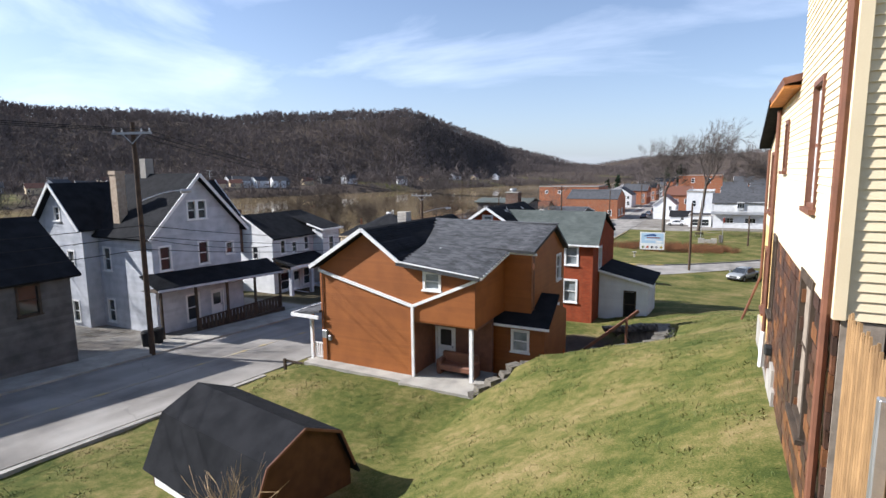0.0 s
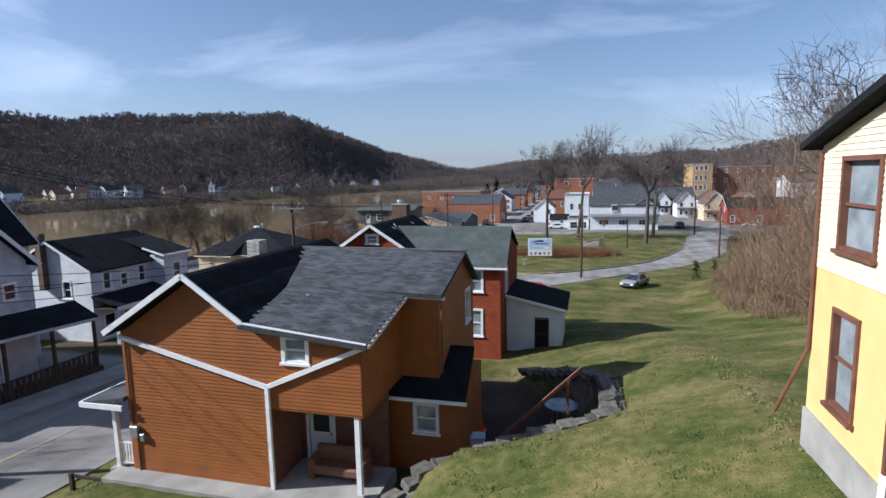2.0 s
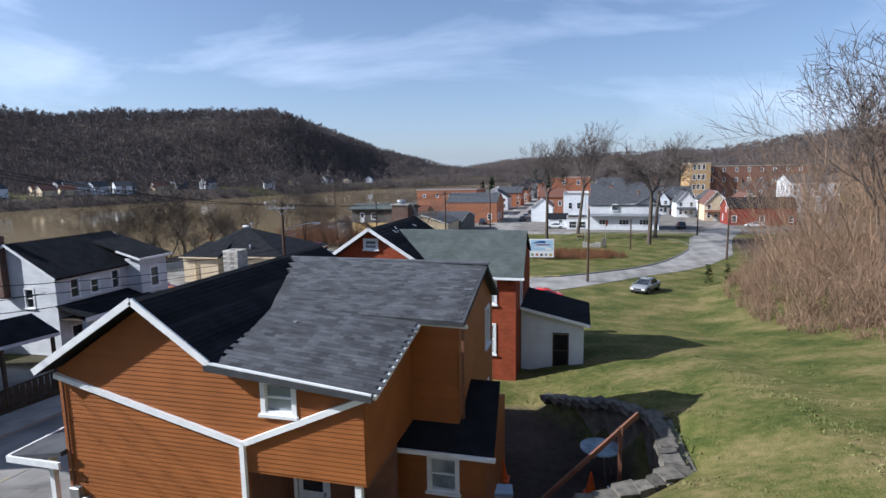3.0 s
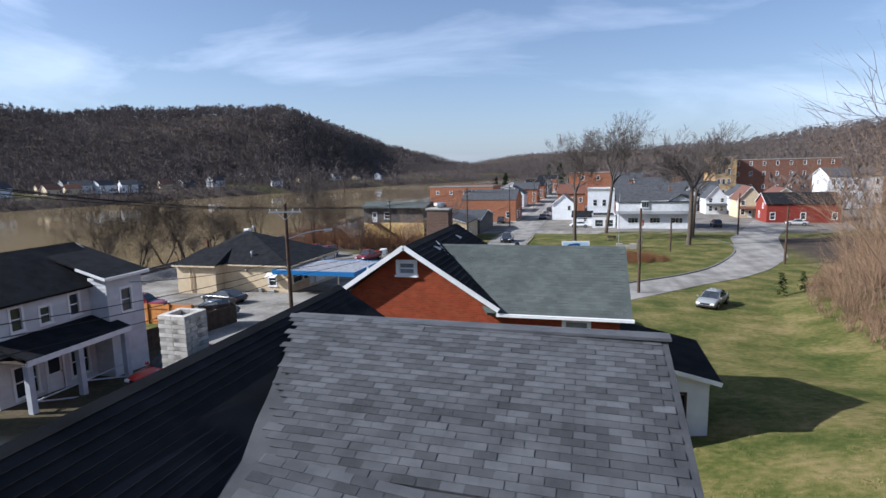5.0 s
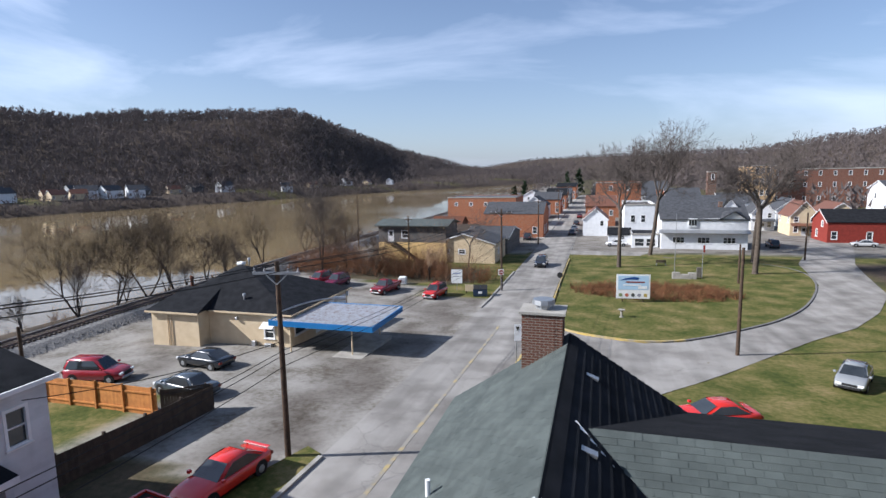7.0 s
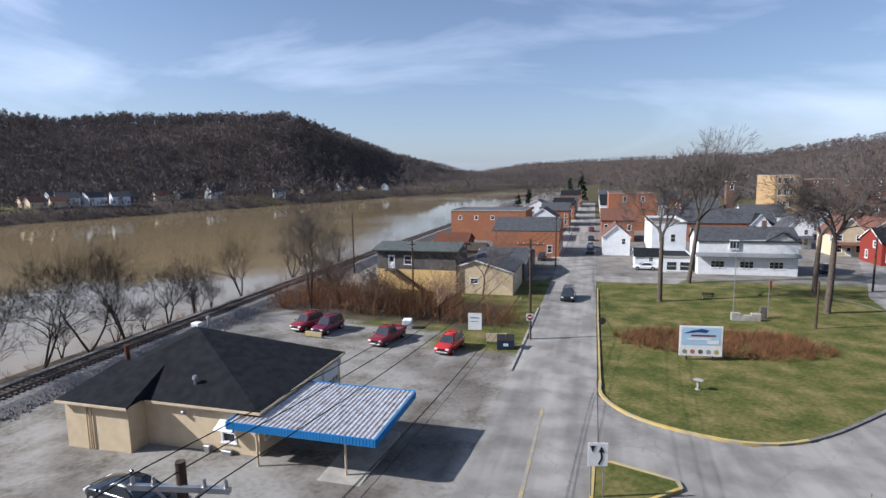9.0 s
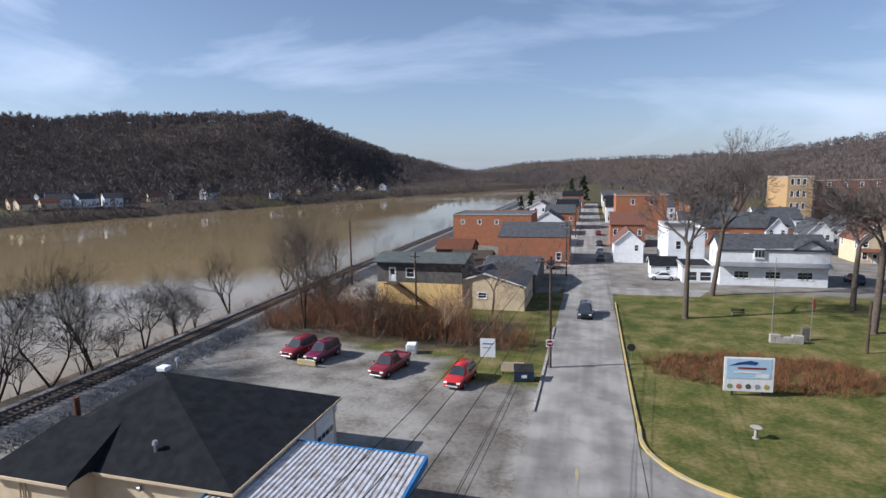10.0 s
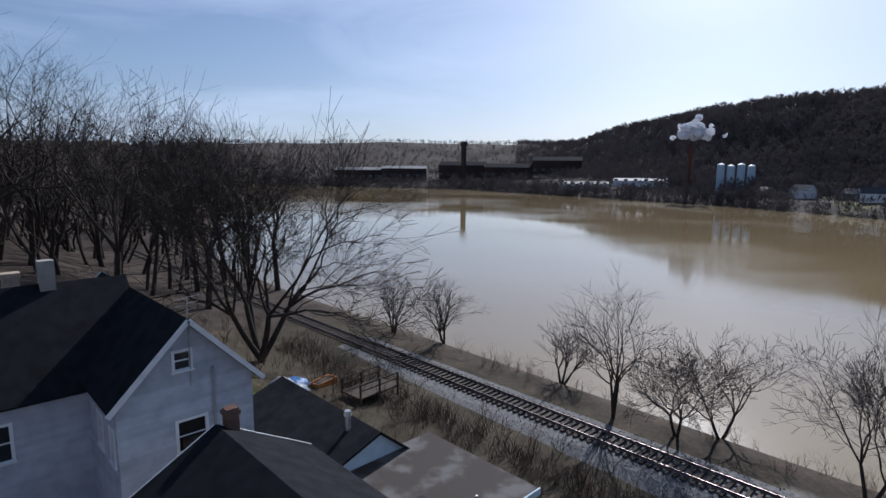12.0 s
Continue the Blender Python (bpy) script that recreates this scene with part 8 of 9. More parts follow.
# porch sofa and chair
sf = thing("porch_bench", "brown covered porch sofa under the overhang", "bench", (-19.2, 35.2, 7.72))
part("seat", boxes((-0.9, 0.9, 0.0, 0.65, 0.2, 0.5), bevel=0.06), M_TRIM_BROWN, sf)
part("backrest", boxes((-0.9, 0.9, 0.5, 0.72, 0.45, 0.95), bevel=0.06), M_TRIM_BROWN, sf)
for x in (-0.85, 0.85):
    part("armrest", boxes((x - 0.12, x + 0.12, 0.0, 0.65, 0.0, 0.7), bevel=0.05), M_TRIM_BROWN, sf)
# trash cans on the porch over the street
for x, y in ((-38.3, 34.2), (-38.2, 33.4)):
    tc_ = thing("trash_can", "dark plastic trash can beside the porch", "trash can", (x, y, lz(x, y) + 0.1), 0, "trash cans")
    part("body", cyl(bmesh.new(), (0, 0, 0), (0, 0, 0.85), 0.24, 0.3, 14), M_BLACK, tc_)
    part("lid", cyl(bmesh.new(), (0, 0, 0.85), (0, 0, 0.95), 0.33, 0.24, 14), M_BLACK, tc_)



# ---- behind the garages, by the tracks ----
dk = thing("deck_rail", "weathered timber deck with a plain rail behind the garage", "deck", (-66.0, 35.6, lz(-66.0, 35.6)), 4)
part("floor", boxes((-2.0, 2.0, -1.2, 1.2, 0.6, 0.72)), M_WOOD_DARK, dk)
for x in (-1.9, 0.0, 1.9):
    for y in (-1.1, 1.1):
        part("post", boxes((x - 0.06, x + 0.06, y - 0.06, y + 0.06, -0.4, 1.75)), M_WOOD_DARK, dk)
for y in (-1.1, 1.1):
    for z in (1.2, 1.66):
        part("rail", boxes((-1.95, 1.95, y - 0.03, y + 0.03, z, z + 0.09)), M_WOOD_DARK, dk)
tp = thing("tarp_pile", "heap of blue and grey tarpaulins over stored junk", "tarpaulin", (-61.0, 32.0, lz(-61.0, 32.0)), 30)
rt = random.Random(31)
for k, (x, y, tint) in enumerate(((-1.1, -0.3, (0.05, 0.15, 0.38)), (0.2, 0.4, (0.16, 0.2, 0.26)), (1.2, -0.2, (0.08, 0.2, 0.42)), (0.1, -0.8, (0.3, 0.3, 0.3)))):
    bm = bmesh.new()
    bmesh.ops.create_grid(bm, x_segments=9, y_segments=9, size=0.95)
    for v in bm.verts:
        edge = max(abs(v.co.x), abs(v.co.y)) / 0.95
        v.co.z = (0.75 - 0.7 * edge ** 3) * (0.8 + 0.2 * k % 2) + rt.uniform(-0.07, 0.07)
    bmesh.ops.translate(bm, verts=list(bm.verts), vec=(x, y, 0))
    sheet = part("sheet", bm, mat("tarpaulin_" + "abcd"[k], tint, tuple(q * 0.6 for q in tint), 0.5, 3.0, bump=0.2), tp, smooth=True)
pl = thing("planter", "long timber planter box with dry yellow stalks", "planter", (-64.2, 31.6, lz(-64.2, 31.6)), 15)
part("box", boxes((-1.1, 1.1, -0.5, -0.42, -0.1, 0.45), (-1.1, 1.1, 0.42, 0.5, -0.1, 0.45), (-1.1, -1.02, -0.42, 0.42, -0.1, 0.45), (1.02, 1.1, -0.42, 0.42, -0.1, 0.45)), M_WOOD_ORANGE, pl)
part("soil", boxes((-1.02, 1.02, -0.42, 0.42, 0.0, 0.36)), M_WOOD_DARK, pl)


# ---- bare trees ----
class Wood:
    """Collects tapered branch tubes as one mesh."""

    def __init__(self):
        self.v, self.f = [], []

    def seg(self, a, b, r0, r1, n):
        d = b - a
        u = d.orthogonal().normalized()
        w = d.normalized().cross(u)
        k0 = len(self.v)
        for p, r in ((a, r0), (b, r1)):
            for k in range(n):
                t = k * 2 * math.pi / n
                self.v.append(tuple(p + (u * math.cos(t) + w * math.sin(t)) * r))
        for k in range(n if n > 2 else 1):
            self.f.append((k0 + k, k0 + (k + 1) % n, k0 + n + (k + 1) % n, k0 + n + k))


def limb(w, p, d, length, r, level, rng, up=0.1, spread=0.7, kids=3, bend=0.2, thin=0.6, thread=0.0, least=0.0):
    """One limb and all that grows from it."""
    steps = 3 if level > 1 else 2 if level == 1 else 1
    n = 8 if r > 0.15 else 5 if r > 0.05 else 3 if r > thread else 2
    for s in range(steps):
        d = (d + Vector((rng.gauss(0, bend), rng.gauss(0, bend), rng.gauss(0, bend) + up * 0.6))).normalized()
        q = p + d * (length / steps)
        r1 = r * (1 - (1 - thin) / steps)
        w.seg(p, q, max(r, least), max(r1, least * 0.8), n)
        p, r = q, r1
        if level > 0 and s < steps - 1 and rng.random() < 0.75:
            side = d.orthogonal().normalized()
            side.rotate(Matrix.Rotation(rng.uniform(0, 6.28), 3, d))
            limb(w, p, (d + side * spread * rng.uniform(0.8, 1.4)).normalized(), length * rng.uniform(0.5, 0.7), r * 0.5, level - 1, rng, up, spread, kids, bend, thin, thread, least)
    if level > 0:
        for k in range(kids if rng.random() < 0.6 else kids - 1):
            side = d.orthogonal().normalized()
            side.rotate(Matrix.Rotation(rng.uniform(0, 6.28), 3, d))
            limb(w, p, (d + side * spread * rng.uniform(0.5, 1.0)).normalized(), length * rng.uniform(0.6, 0.85), r * rng.uniform(0.6, 0.8), level - 1, rng, up, spread, kids, bend, thin, thread, least)


def bare_tree(x, y, height, label, seed, trunk_r=0.3, first=0.3, level=4, stems=1, spread=0.6, up=0.12, bark=None, twig=None, lean=0.1, group="", kids=3, z=None):
    """A leafless tree: trunk stems, then a crown of limbs and twigs."""
    rng = random.Random(seed)
    t = thing("tree", label, "tree", (x, y, lz(x, y) if z is None else z), 0, group)
    trunk, crown = Wood(), Wood()
    for s in range(stems):
        a = rng.uniform(0, 6.28) + s * 6.28 / stems
        tilt = lean * (1.0 if stems == 1 else 2.6) * rng.uniform(0.6, 1.3)
        d = Vector((math.cos(a) * tilt, math.sin(a) * tilt, 1)).normalized()
        p, r = Vector((0, 0, -0.4)), trunk_r * (1 if stems == 1 else 0.7)
        H = height * first
        trunk.seg(p, p + Vector((0, 0, 0.6)) + d * 0.1, r * 1.5, r, 10)
        p = p + Vector((0, 0, 0.6)) + d * 0.1
        for k in range(4):
            d = (d + Vector((rng.gauss(0, 0.03), rng.gauss(0, 0.03), 0.08))).normalized()
            q = p + d * H / 4
            trunk.seg(p, q, r, r * 0.93, 9)
            p, r = q, r * 0.93
        for k in range(kids + 1):
            side = Vector((math.cos(k * 6.28 / (kids + 1) + a), math.sin(k * 6.28 / (kids + 1) + a), 0))
            limb(crown, p, (d + side * spread * rng.uniform(0.35, 0.9)).normalized(), height * (0.27 if level < 5 else 0.2) * rng.uniform(0.8, 1.15), r * rng.uniform(0.55, 0.75), level, rng, up, spread, kids, least=0.019 if height > 15 else 0.009)
    raw("trunk", trunk.v, trunk.f, bark or M_BARK, t, smooth=True)
    raw("crown", crown.v, crown.f, twig or M_TWIG, t, "leafless crown of grey twigs")
    return t


bare_tree(-20.2, 138.5, 20.0, "tall leafless sycamore on the green with a forked crown", 21, 0.36, 0.45, 5, 1, 0.66, 0.1, lean=0.03,  group="trees on the green")
bare_tree(-14.0, 154.0, 22.5, "tall leafless tree with upright limbs behind the green", 22, 0.38, 0.45, 5, 1, 0.62, 0.1, lean=0.03,  group="trees on the green")
bare_tree(-0.6, 135.0, 21.0, "tall pale-trunked leafless tree at the bend of the green", 23, 0.42, 0.45, 5, 1, 0.68, 0.1, lean=0.03,  group="trees on the green")
bare_tree(2.0, 147.0, 19.0, "leafless tree with a dense round crown", 24, 0.38, 0.44, 5, 1, 0.66, 0.08, lean=0.03,  group="trees on the green")
# riverside
RIVER_TREES = ((-77.2, 50.4, 12.0, 31, 3, 0.05), (-78.0, 54.8, 7.5, 32, 2, 0.2), (-77.6, 65.5, 9.5, 33, 2, 0.2), (-77.6, 68.3, 9.0, 34, 2, 0.25), (-78.4, 88.8, 11.0, 35, 2, 0.2), (-78.2, 93.4, 11.5, 36, 2, 0.2), (-78.6, 98.6, 11.5, 37, 2, 0.22),
               (-78.0, 102.5, 11.5, 38, 2, 0.12), (-78.3, 109.0, 9.0, 39, 2, 0.15), (-79.5, 124.8, 10.5, 40, 3, 0.18), (-80.0, 57.0, 8.0, 41, 2, 0.2), (-78.0, 23.5, 8.5, 42, 4, 0.2), (-80.5, 29.0, 8.0, 43, 4, 0.2), (-79.2, 114.5, 8.0, 44, 2, 0.15), (-80, 140, 9, 45, 3, 0.2), (-81, 160, 8, 46, 3, 0.2), (-80.0, 44.0, 6.0, 47, 3, 0.25), (-80, 78, 5.0, 48, 3, 0.25))
for x, y, h_, sd, st, ln in RIVER_TREES:
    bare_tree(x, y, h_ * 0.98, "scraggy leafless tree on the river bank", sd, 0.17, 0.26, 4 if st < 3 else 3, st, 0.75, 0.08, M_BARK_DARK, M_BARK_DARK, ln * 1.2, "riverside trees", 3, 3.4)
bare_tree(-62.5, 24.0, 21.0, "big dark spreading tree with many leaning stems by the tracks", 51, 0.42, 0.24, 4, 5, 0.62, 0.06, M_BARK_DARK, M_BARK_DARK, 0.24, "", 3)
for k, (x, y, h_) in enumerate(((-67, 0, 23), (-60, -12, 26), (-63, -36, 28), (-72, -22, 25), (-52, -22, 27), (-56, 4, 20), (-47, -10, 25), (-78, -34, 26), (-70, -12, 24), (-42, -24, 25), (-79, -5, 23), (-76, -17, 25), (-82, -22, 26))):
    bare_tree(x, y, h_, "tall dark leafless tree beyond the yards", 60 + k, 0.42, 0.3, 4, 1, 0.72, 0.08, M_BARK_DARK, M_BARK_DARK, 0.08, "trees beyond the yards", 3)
rb = random.Random(77)
for k in range(9):
    bare_tree(rb.uniform(-80.5, -77.8), 70 + k * 6.3 + rb.uniform(-2, 2), rb.uniform(4, 7.5), "thin leafless sapling tree on the river bank", 400 + k, 0.1, 0.22, 3, 3, 0.6, 0.12, M_BARK_DARK, M_TWIG, 0.16, "riverside trees", 3, 3.2)
bare_tree(-62.5, 123.0, 9.5, "bushy leafless tree among the brush", 76, 0.14, 0.22, 4, 3, 0.65, 0.12, M_BARK_DARK, M_BRUSH_DARK, 0.14)
bare_tree(-57.0, 121.8, 7.0, "low bushy leafless tree among the brush", 77, 0.12, 0.22, 3, 4, 0.7, 0.1, M_BARK_DARK, M_BRUSH_DARK, 0.18)
bare_tree(-66.2, 121.5, 13.0, "slender leafless tree among the brush", 71, 0.16, 0.3, 4, 3, 0.55, 0.15, M_BARK_DARK, M_TWIG, 0.08)
bare_tree(-45.2, 134.5, 10.0, "leafless tree before the cream house", 72, 0.17, 0.3, 4, 1, 0.6, 0.1, M_BARK, M_TWIG, 0.15)
bare_tree(-48.0, 121.0, 7.0, "low leafless tree in the brush", 73, 0.12, 0.25, 3, 3, 0.7, 0.1, M_BARK_DARK, M_BRUSH, 0.2)
# gnarled tree over the thicket on the east slope
bare_tree(10.5, 66.0, 17.0, "old gnarled leafless tree leaning over the slope", 74, 0.4, 0.45, 4, 1, 0.9, -0.02, M_BARK_DARK, M_BARK_DARK, 0.2)
bare_tree(11, 76, 16, "tall leafless tree in the thicket", 75, 0.3, 0.35, 4, 2, 0.6, 0.1, M_BARK, M_TWIG, 0.1)


# ---- brush, woods and grass, too many to count ----
def template(seed, height, level=2, stems=5, spread=0.6, r=0.03, kids=3):
    rng, w = random.Random(seed), Wood()
    for s in range(stems):
        a = rng.uniform(0, 6.28)
        d = Vector((math.cos(a) * 0.35, math.sin(a) * 0.35, 1)).normalized()
        limb(w, Vector((rng.uniform(-0.2, 0.2), rng.uniform(-0.2, 0.2), -0.1)), d, height * 0.5 * rng.uniform(0.7, 1.1), r, level, rng, 0.1, spread, kids, thread=r * 0.45)
    return np.array(w.v), np.array([f if len(f) == 4 else (*f, f[-1]) for f in w.f])


def scatter(name, temps, places, material, label, category="shrub", parent=None):
    """Merges turned and scaled copies of templates into one mesh. places: x, y, z, scale."""
    rng = np.random.default_rng(len(places))
    V, F, base = [], [], 0
    for x, y, z, s in places:
        v, f = temps[rng.integers(len(temps))]
        a = rng.uniform(0, 6.28)
        c, n = math.cos(a), math.sin(a)
        q = v * s * np.array([1, 1, rng.uniform(0.85, 1.2)])
        V.append(np.stack([q[:, 0] * c - q[:, 1] * n + x, q[:, 0] * n + q[:, 1] * c + y, q[:, 2] + z], -1))
        F.append(f + base)
        base += len(v)
    V, F = np.concatenate(V), np.concatenate(F)
    me = bpy.data.meshes.new(name)
    me.vertices.add(len(V))
    me.vertices.foreach_set("co", V.reshape(-1).astype(np.float32))
    k = F.shape[1]
    me.loops.add(F.size)
    me.loops.foreach_set("vertex_index", F.reshape(-1).astype(np.int32))
    me.polygons.add(len(F))
    me.polygons.foreach_set("loop_start", np.arange(0, F.size, k, dtype=np.int32))
    me.update(calc_edges=True)
    me.validate()
    me.materials.append(material)
    return tagged(new(name, me), label, category, kind="stuff")


R = np.random.default_rng(7)
T_BRUSH = [template(100 + k, 2.6, 2, 6, 0.8, 0.017, 2) for k in range(5)]
T_SAP = [template(120 + k, 7.0, 3, 3, 0.55, 0.026, 3) for k in range(4)]
T_WOOD = [template(170 + k, 13.0, 4, 1, 0.62, 0.2, 2) for k in range(5)]
T_LOW = [template(140 + k, 1.0, 1, 7, 0.9, 0.016, 2) for k in range(5)]


def spots(n, fx, fy, s0, s1, keep=None, sink=0.05):
    out = []
    while len(out) < n:
        x, y = R.uniform(*fx), R.uniform(*fy)
        if keep is None or keep(x, y):
            out.append((x, y, lz(x, y) - sink, R.uniform(s0, s1)))
    return out


east = lambda x, y: x > np.interp(y, [40, 48, 60, 80, 95, 108, 125], [8, 2.5, 0.5, 1.5, 5.5, 12, 20])
scatter("brush_thicket", T_BRUSH, spots(760, (0, 24), (44, 125), 0.8, 2.0, east), M_BRUSH, "tangled tan leafless brush covering the east slope")
scatter("sapling_thicket", T_SAP, spots(270, (2, 34), (46, 125), 0.9, 2.1, lambda x, y: east(x - 1.5, y)), M_BRUSH, "tall leafless saplings on the east slope")
scatter("weed_edge", T_LOW, spots(520, (-2, 14), (42, 120), 0.8, 1.8, lambda x, y: abs(x - np.interp(y, [40, 48, 60, 80, 95, 108, 125], [8, 2.5, 0.5, 1.5, 5.5, 12, 20])) < 1.6), M_BRUSH, "dry straw weeds along the edge of the brush")
scatter("lot_brush", T_BRUSH, spots(450, (-72, -38), (117.5, 134), 0.7, 1.7, lambda x, y: y > 119.5 - (x + 55) * 0.02 and not (x > -47 and y > 124)), M_BRUSH_RED, "rust-brown brush behind the gravel lot")
scatter("lot_saplings", T_SAP, spots(50, (-70, -42), (119, 133), 0.6, 1.1), M_BRUSH, "thin leafless saplings behind the gravel lot")
hedge = lambda x, y: ((x + 16.5) / 10.5) ** 2 + ((y - 117.8) / 5.2) ** 2 < 1 and not (-22 < x < -16 and y < 113)
scatter("shrub_bed", T_LOW, spots(850, (-28, -5), (111, 124), 0.8, 1.6, hedge), M_BRUSH_RED, "bed of low rust-brown shrubs on the green")
scatter("bank_brush", T_BRUSH, spots(460, (-84.0, -77.6), (10, 200), 0.3, 0.85), M_BRUSH, "pale dry brush along the river bank")
scatter("track_brush", T_LOW, spots(200, (-68.5, -65.5), (20, 64), 1.0, 2.2), M_BRUSH_DARK, "dry reddish weeds below the tracks, coloured dark for backlight")
scatter("far_river_saplings", T_SAP, [(x, y, 1.5, s) for x, y, _, s in spots(70, (-86, -80), (140, 420), 0.5, 1.1)], M_TWIG, "leafless saplings along the river downstream")
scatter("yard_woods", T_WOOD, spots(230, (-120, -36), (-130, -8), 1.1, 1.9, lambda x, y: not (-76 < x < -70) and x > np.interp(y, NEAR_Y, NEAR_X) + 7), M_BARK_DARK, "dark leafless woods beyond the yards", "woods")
scatter("yard_brush", T_BRUSH, spots(170, (-71, -60), (8, 60), 0.5, 1.2), M_BRUSH_DARK, "dry brush between yards and tracks, coloured dark for backlight")
dr = thing("dry_shrub", "pale dry straw shrub beside the garden shed", "shrub", (-19.0, 22.4, lz(-19.0, 22.4)))
v_, f_ = template(160, 2.2, 2, 14, 0.8, 0.02)
raw("stems", v_.tolist(), f_.tolist(), mat("straw_stem", (0.5, 0.36, 0.2), (0.36, 0.25, 0.14), 0.9, 3.0, island=0.2), dr)


def far_tree(seed):
    """A small woodland tree for slopes far away: stem and ragged twig fans."""
    rng = random.Random(seed)
    v, f = [], []
    def blade(a, b, w):
        d = Vector(b) - Vector(a)
        s = d.cross(Vector((rng.gauss(0, 1), rng.gauss(0, 1), 0.1))).normalized() * w
        k = len(v)
        v.extend([tuple(Vector(a) - s * 1.3), tuple(Vector(a) + s * 1.3), tuple(Vector(b))])
        f.append((k, k + 1, k + 2))
    blade((0, 0, 0), (0, 0, 0.7), 0.02)
    wide = rng.uniform(0.26, 0.36)
    for k in range(24):
        a, t = rng.uniform(0, 6.28), rng.uniform(0.02, 1.0)
        up, out = 0.3 + 0.62 * t, wide * math.sqrt(1 - (t * 0.95) ** 2) * rng.uniform(0.5, 1.0)
        c = Vector((math.cos(a) * out, math.sin(a) * out, up))
        d = Vector((math.cos(a) * 0.5 + rng.gauss(0, 0.5), math.sin(a) * 0.5 + rng.gauss(0, 0.5), rng.uniform(0.6, 1.5))).normalized() * rng.uniform(0.07, 0.15)
        blade(tuple(c - d), tuple(c + d), rng.uniform(0.014, 0.034))
    return np.array(v), np.array(f)


def conifer_template(seed):
    rng = random.Random(seed)
    v, f = [], []
    for k in range(110):
        t = rng.random() ** 0.8
        z, rad = 0.08 + 0.92 * t, 0.26 * (1 - t) + 0.02
        a = rng.uniform(0, 6.28)
        o = rng.uniform(0.3, 1.0) * rad
        p = Vector((math.cos(a) * o, math.sin(a) * o, z))
        s = rng.uniform(0.03, 0.07)
        n = len(v)
        v.extend([tuple(p + Vector((rng.gauss(0, s), rng.gauss(0, s), rng.gauss(0, s)))) for _ in range(4)])
        f.append((n, n + 1, n + 2, n + 3))
    return np.array(v), np.array(f)


T_FAR = [far_tree(200 + k) for k in range(8)]
woods = []
while len(woods) < 12000:
    az = R.uniform(-60, 180) if R.random() < 0.42 else R.uniform(12, 128)
    st, cr_, _ = ridge(az)
    d = st * 0.96 + (cr_ * 1.04 - st * 0.96) * R.random() ** 0.85
    if d > 1500 and R.random() < 0.5:
        continue
    a = math.radians(az)
    x, y = VIEW[0] - math.sin(a) * d, VIEW[1] + math.cos(a) * d
    woods.append((x, y, lz(x, y) - 0.5, R.uniform(8, 14) if 14 < az < 125 else R.uniform(6, 9)))
for k in range(3600):
    az = R.uniform(-34, 14)
    st, cr_, _ = ridge(az)
    d = st * 0.95 + (cr_ * 1.03 - st * 0.95) * R.random()
    a = math.radians(az)
    x, y = VIEW[0] - math.sin(a) * d, VIEW[1] + math.cos(a) * d
    woods.append((x, y, lz(x, y) - 1.8, R.uniform(6, 10)))
# close-grown slope over the river to the west
for k in range(5500):
    az = R.uniform(72, 128)
    st, cr_, _ = ridge(az)
    d = st * 0.97 + (cr_ - st * 0.97) * R.random()
    a = math.radians(az)
    x, y = VIEW[0] - math.sin(a) * d, VIEW[1] + math.cos(a) * d
    woods.append((x, y, lz(x, y) - 0.5, R.uniform(9, 14)))
# crest line, where single trees stand against the sky
for k in range(2000):
    az = R.uniform(14, 128)
    st, cr_, _ = ridge(az)
    d = cr_ * R.uniform(0.95, 1.03)
    a = math.radians(az)
    x, y = VIEW[0] - math.sin(a) * d, VIEW[1] + math.cos(a) * d
    woods.append((x, y, lz(x, y) - 2.5, R.uniform(10, 15)))
# low wooded country at the bends of the river
for az0, az1, d0, d1, n_ in ((2, 24, 760, 1350, 1500), (118, 165, 640, 1750, 2600)):
    for k in range(n_):
        a, d = math.radians(R.uniform(az0, az1)), R.uniform(d0, d1)
        x, y = VIEW[0] - math.sin(a) * d, VIEW[1] + math.cos(a) * d
        z = lz(x, y)
        if z > 1.0:
            woods.append((x, y, z - 0.6, R.uniform(7, 13)))
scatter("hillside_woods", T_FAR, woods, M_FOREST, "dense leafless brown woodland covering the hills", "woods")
shore = []
for k in range(1500):
    y = R.uniform(-420, 760)
    x = float(np.interp(y, SHORE_Y, SHORE_X)) - (R.uniform(0, 12) if R.random() < 0.5 else R.uniform(10, 120))
    shore.append((x, y, lz(x, y) - 0.3, R.uniform(4, 9)))
for k in range(1300):
    y = R.uniform(-420, 620)
    x = float(np.interp(y, SHORE_Y, SHORE_X)) - R.uniform(-4, 7)
    shore.append((x, y, lz(x, y) - 0.4, R.uniform(2.5, 5)))
# belt of trees before the works upstream
for k in range(1500):
    y = R.uniform(-760, -20)
    x = float(np.interp(y, SHORE_Y, SHORE_X)) - R.uniform(-3, 14) * (1 if k % 3 else 2.2)
    shore.append((x, y, lz(x, y) - 0.4, R.uniform(5, 10)))
for k in range(600):
    x, y = R.uniform(-150, 160), R.uniform(420, 1000)
    if x > float(np.interp(y, NEAR_Y, NEAR_X)) + 5 and not (-40 < x < -24):
        shore.append((x, y, lz(x, y) - 0.3, R.uniform(6, 12)))
for k in range(160):
    x, y = R.uniform(40, 130), R.uniform(120, 300)
    shore.append((x, y, lz(x, y) - 0.3, R.uniform(7, 12)))
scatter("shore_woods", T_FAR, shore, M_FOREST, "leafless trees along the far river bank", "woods")
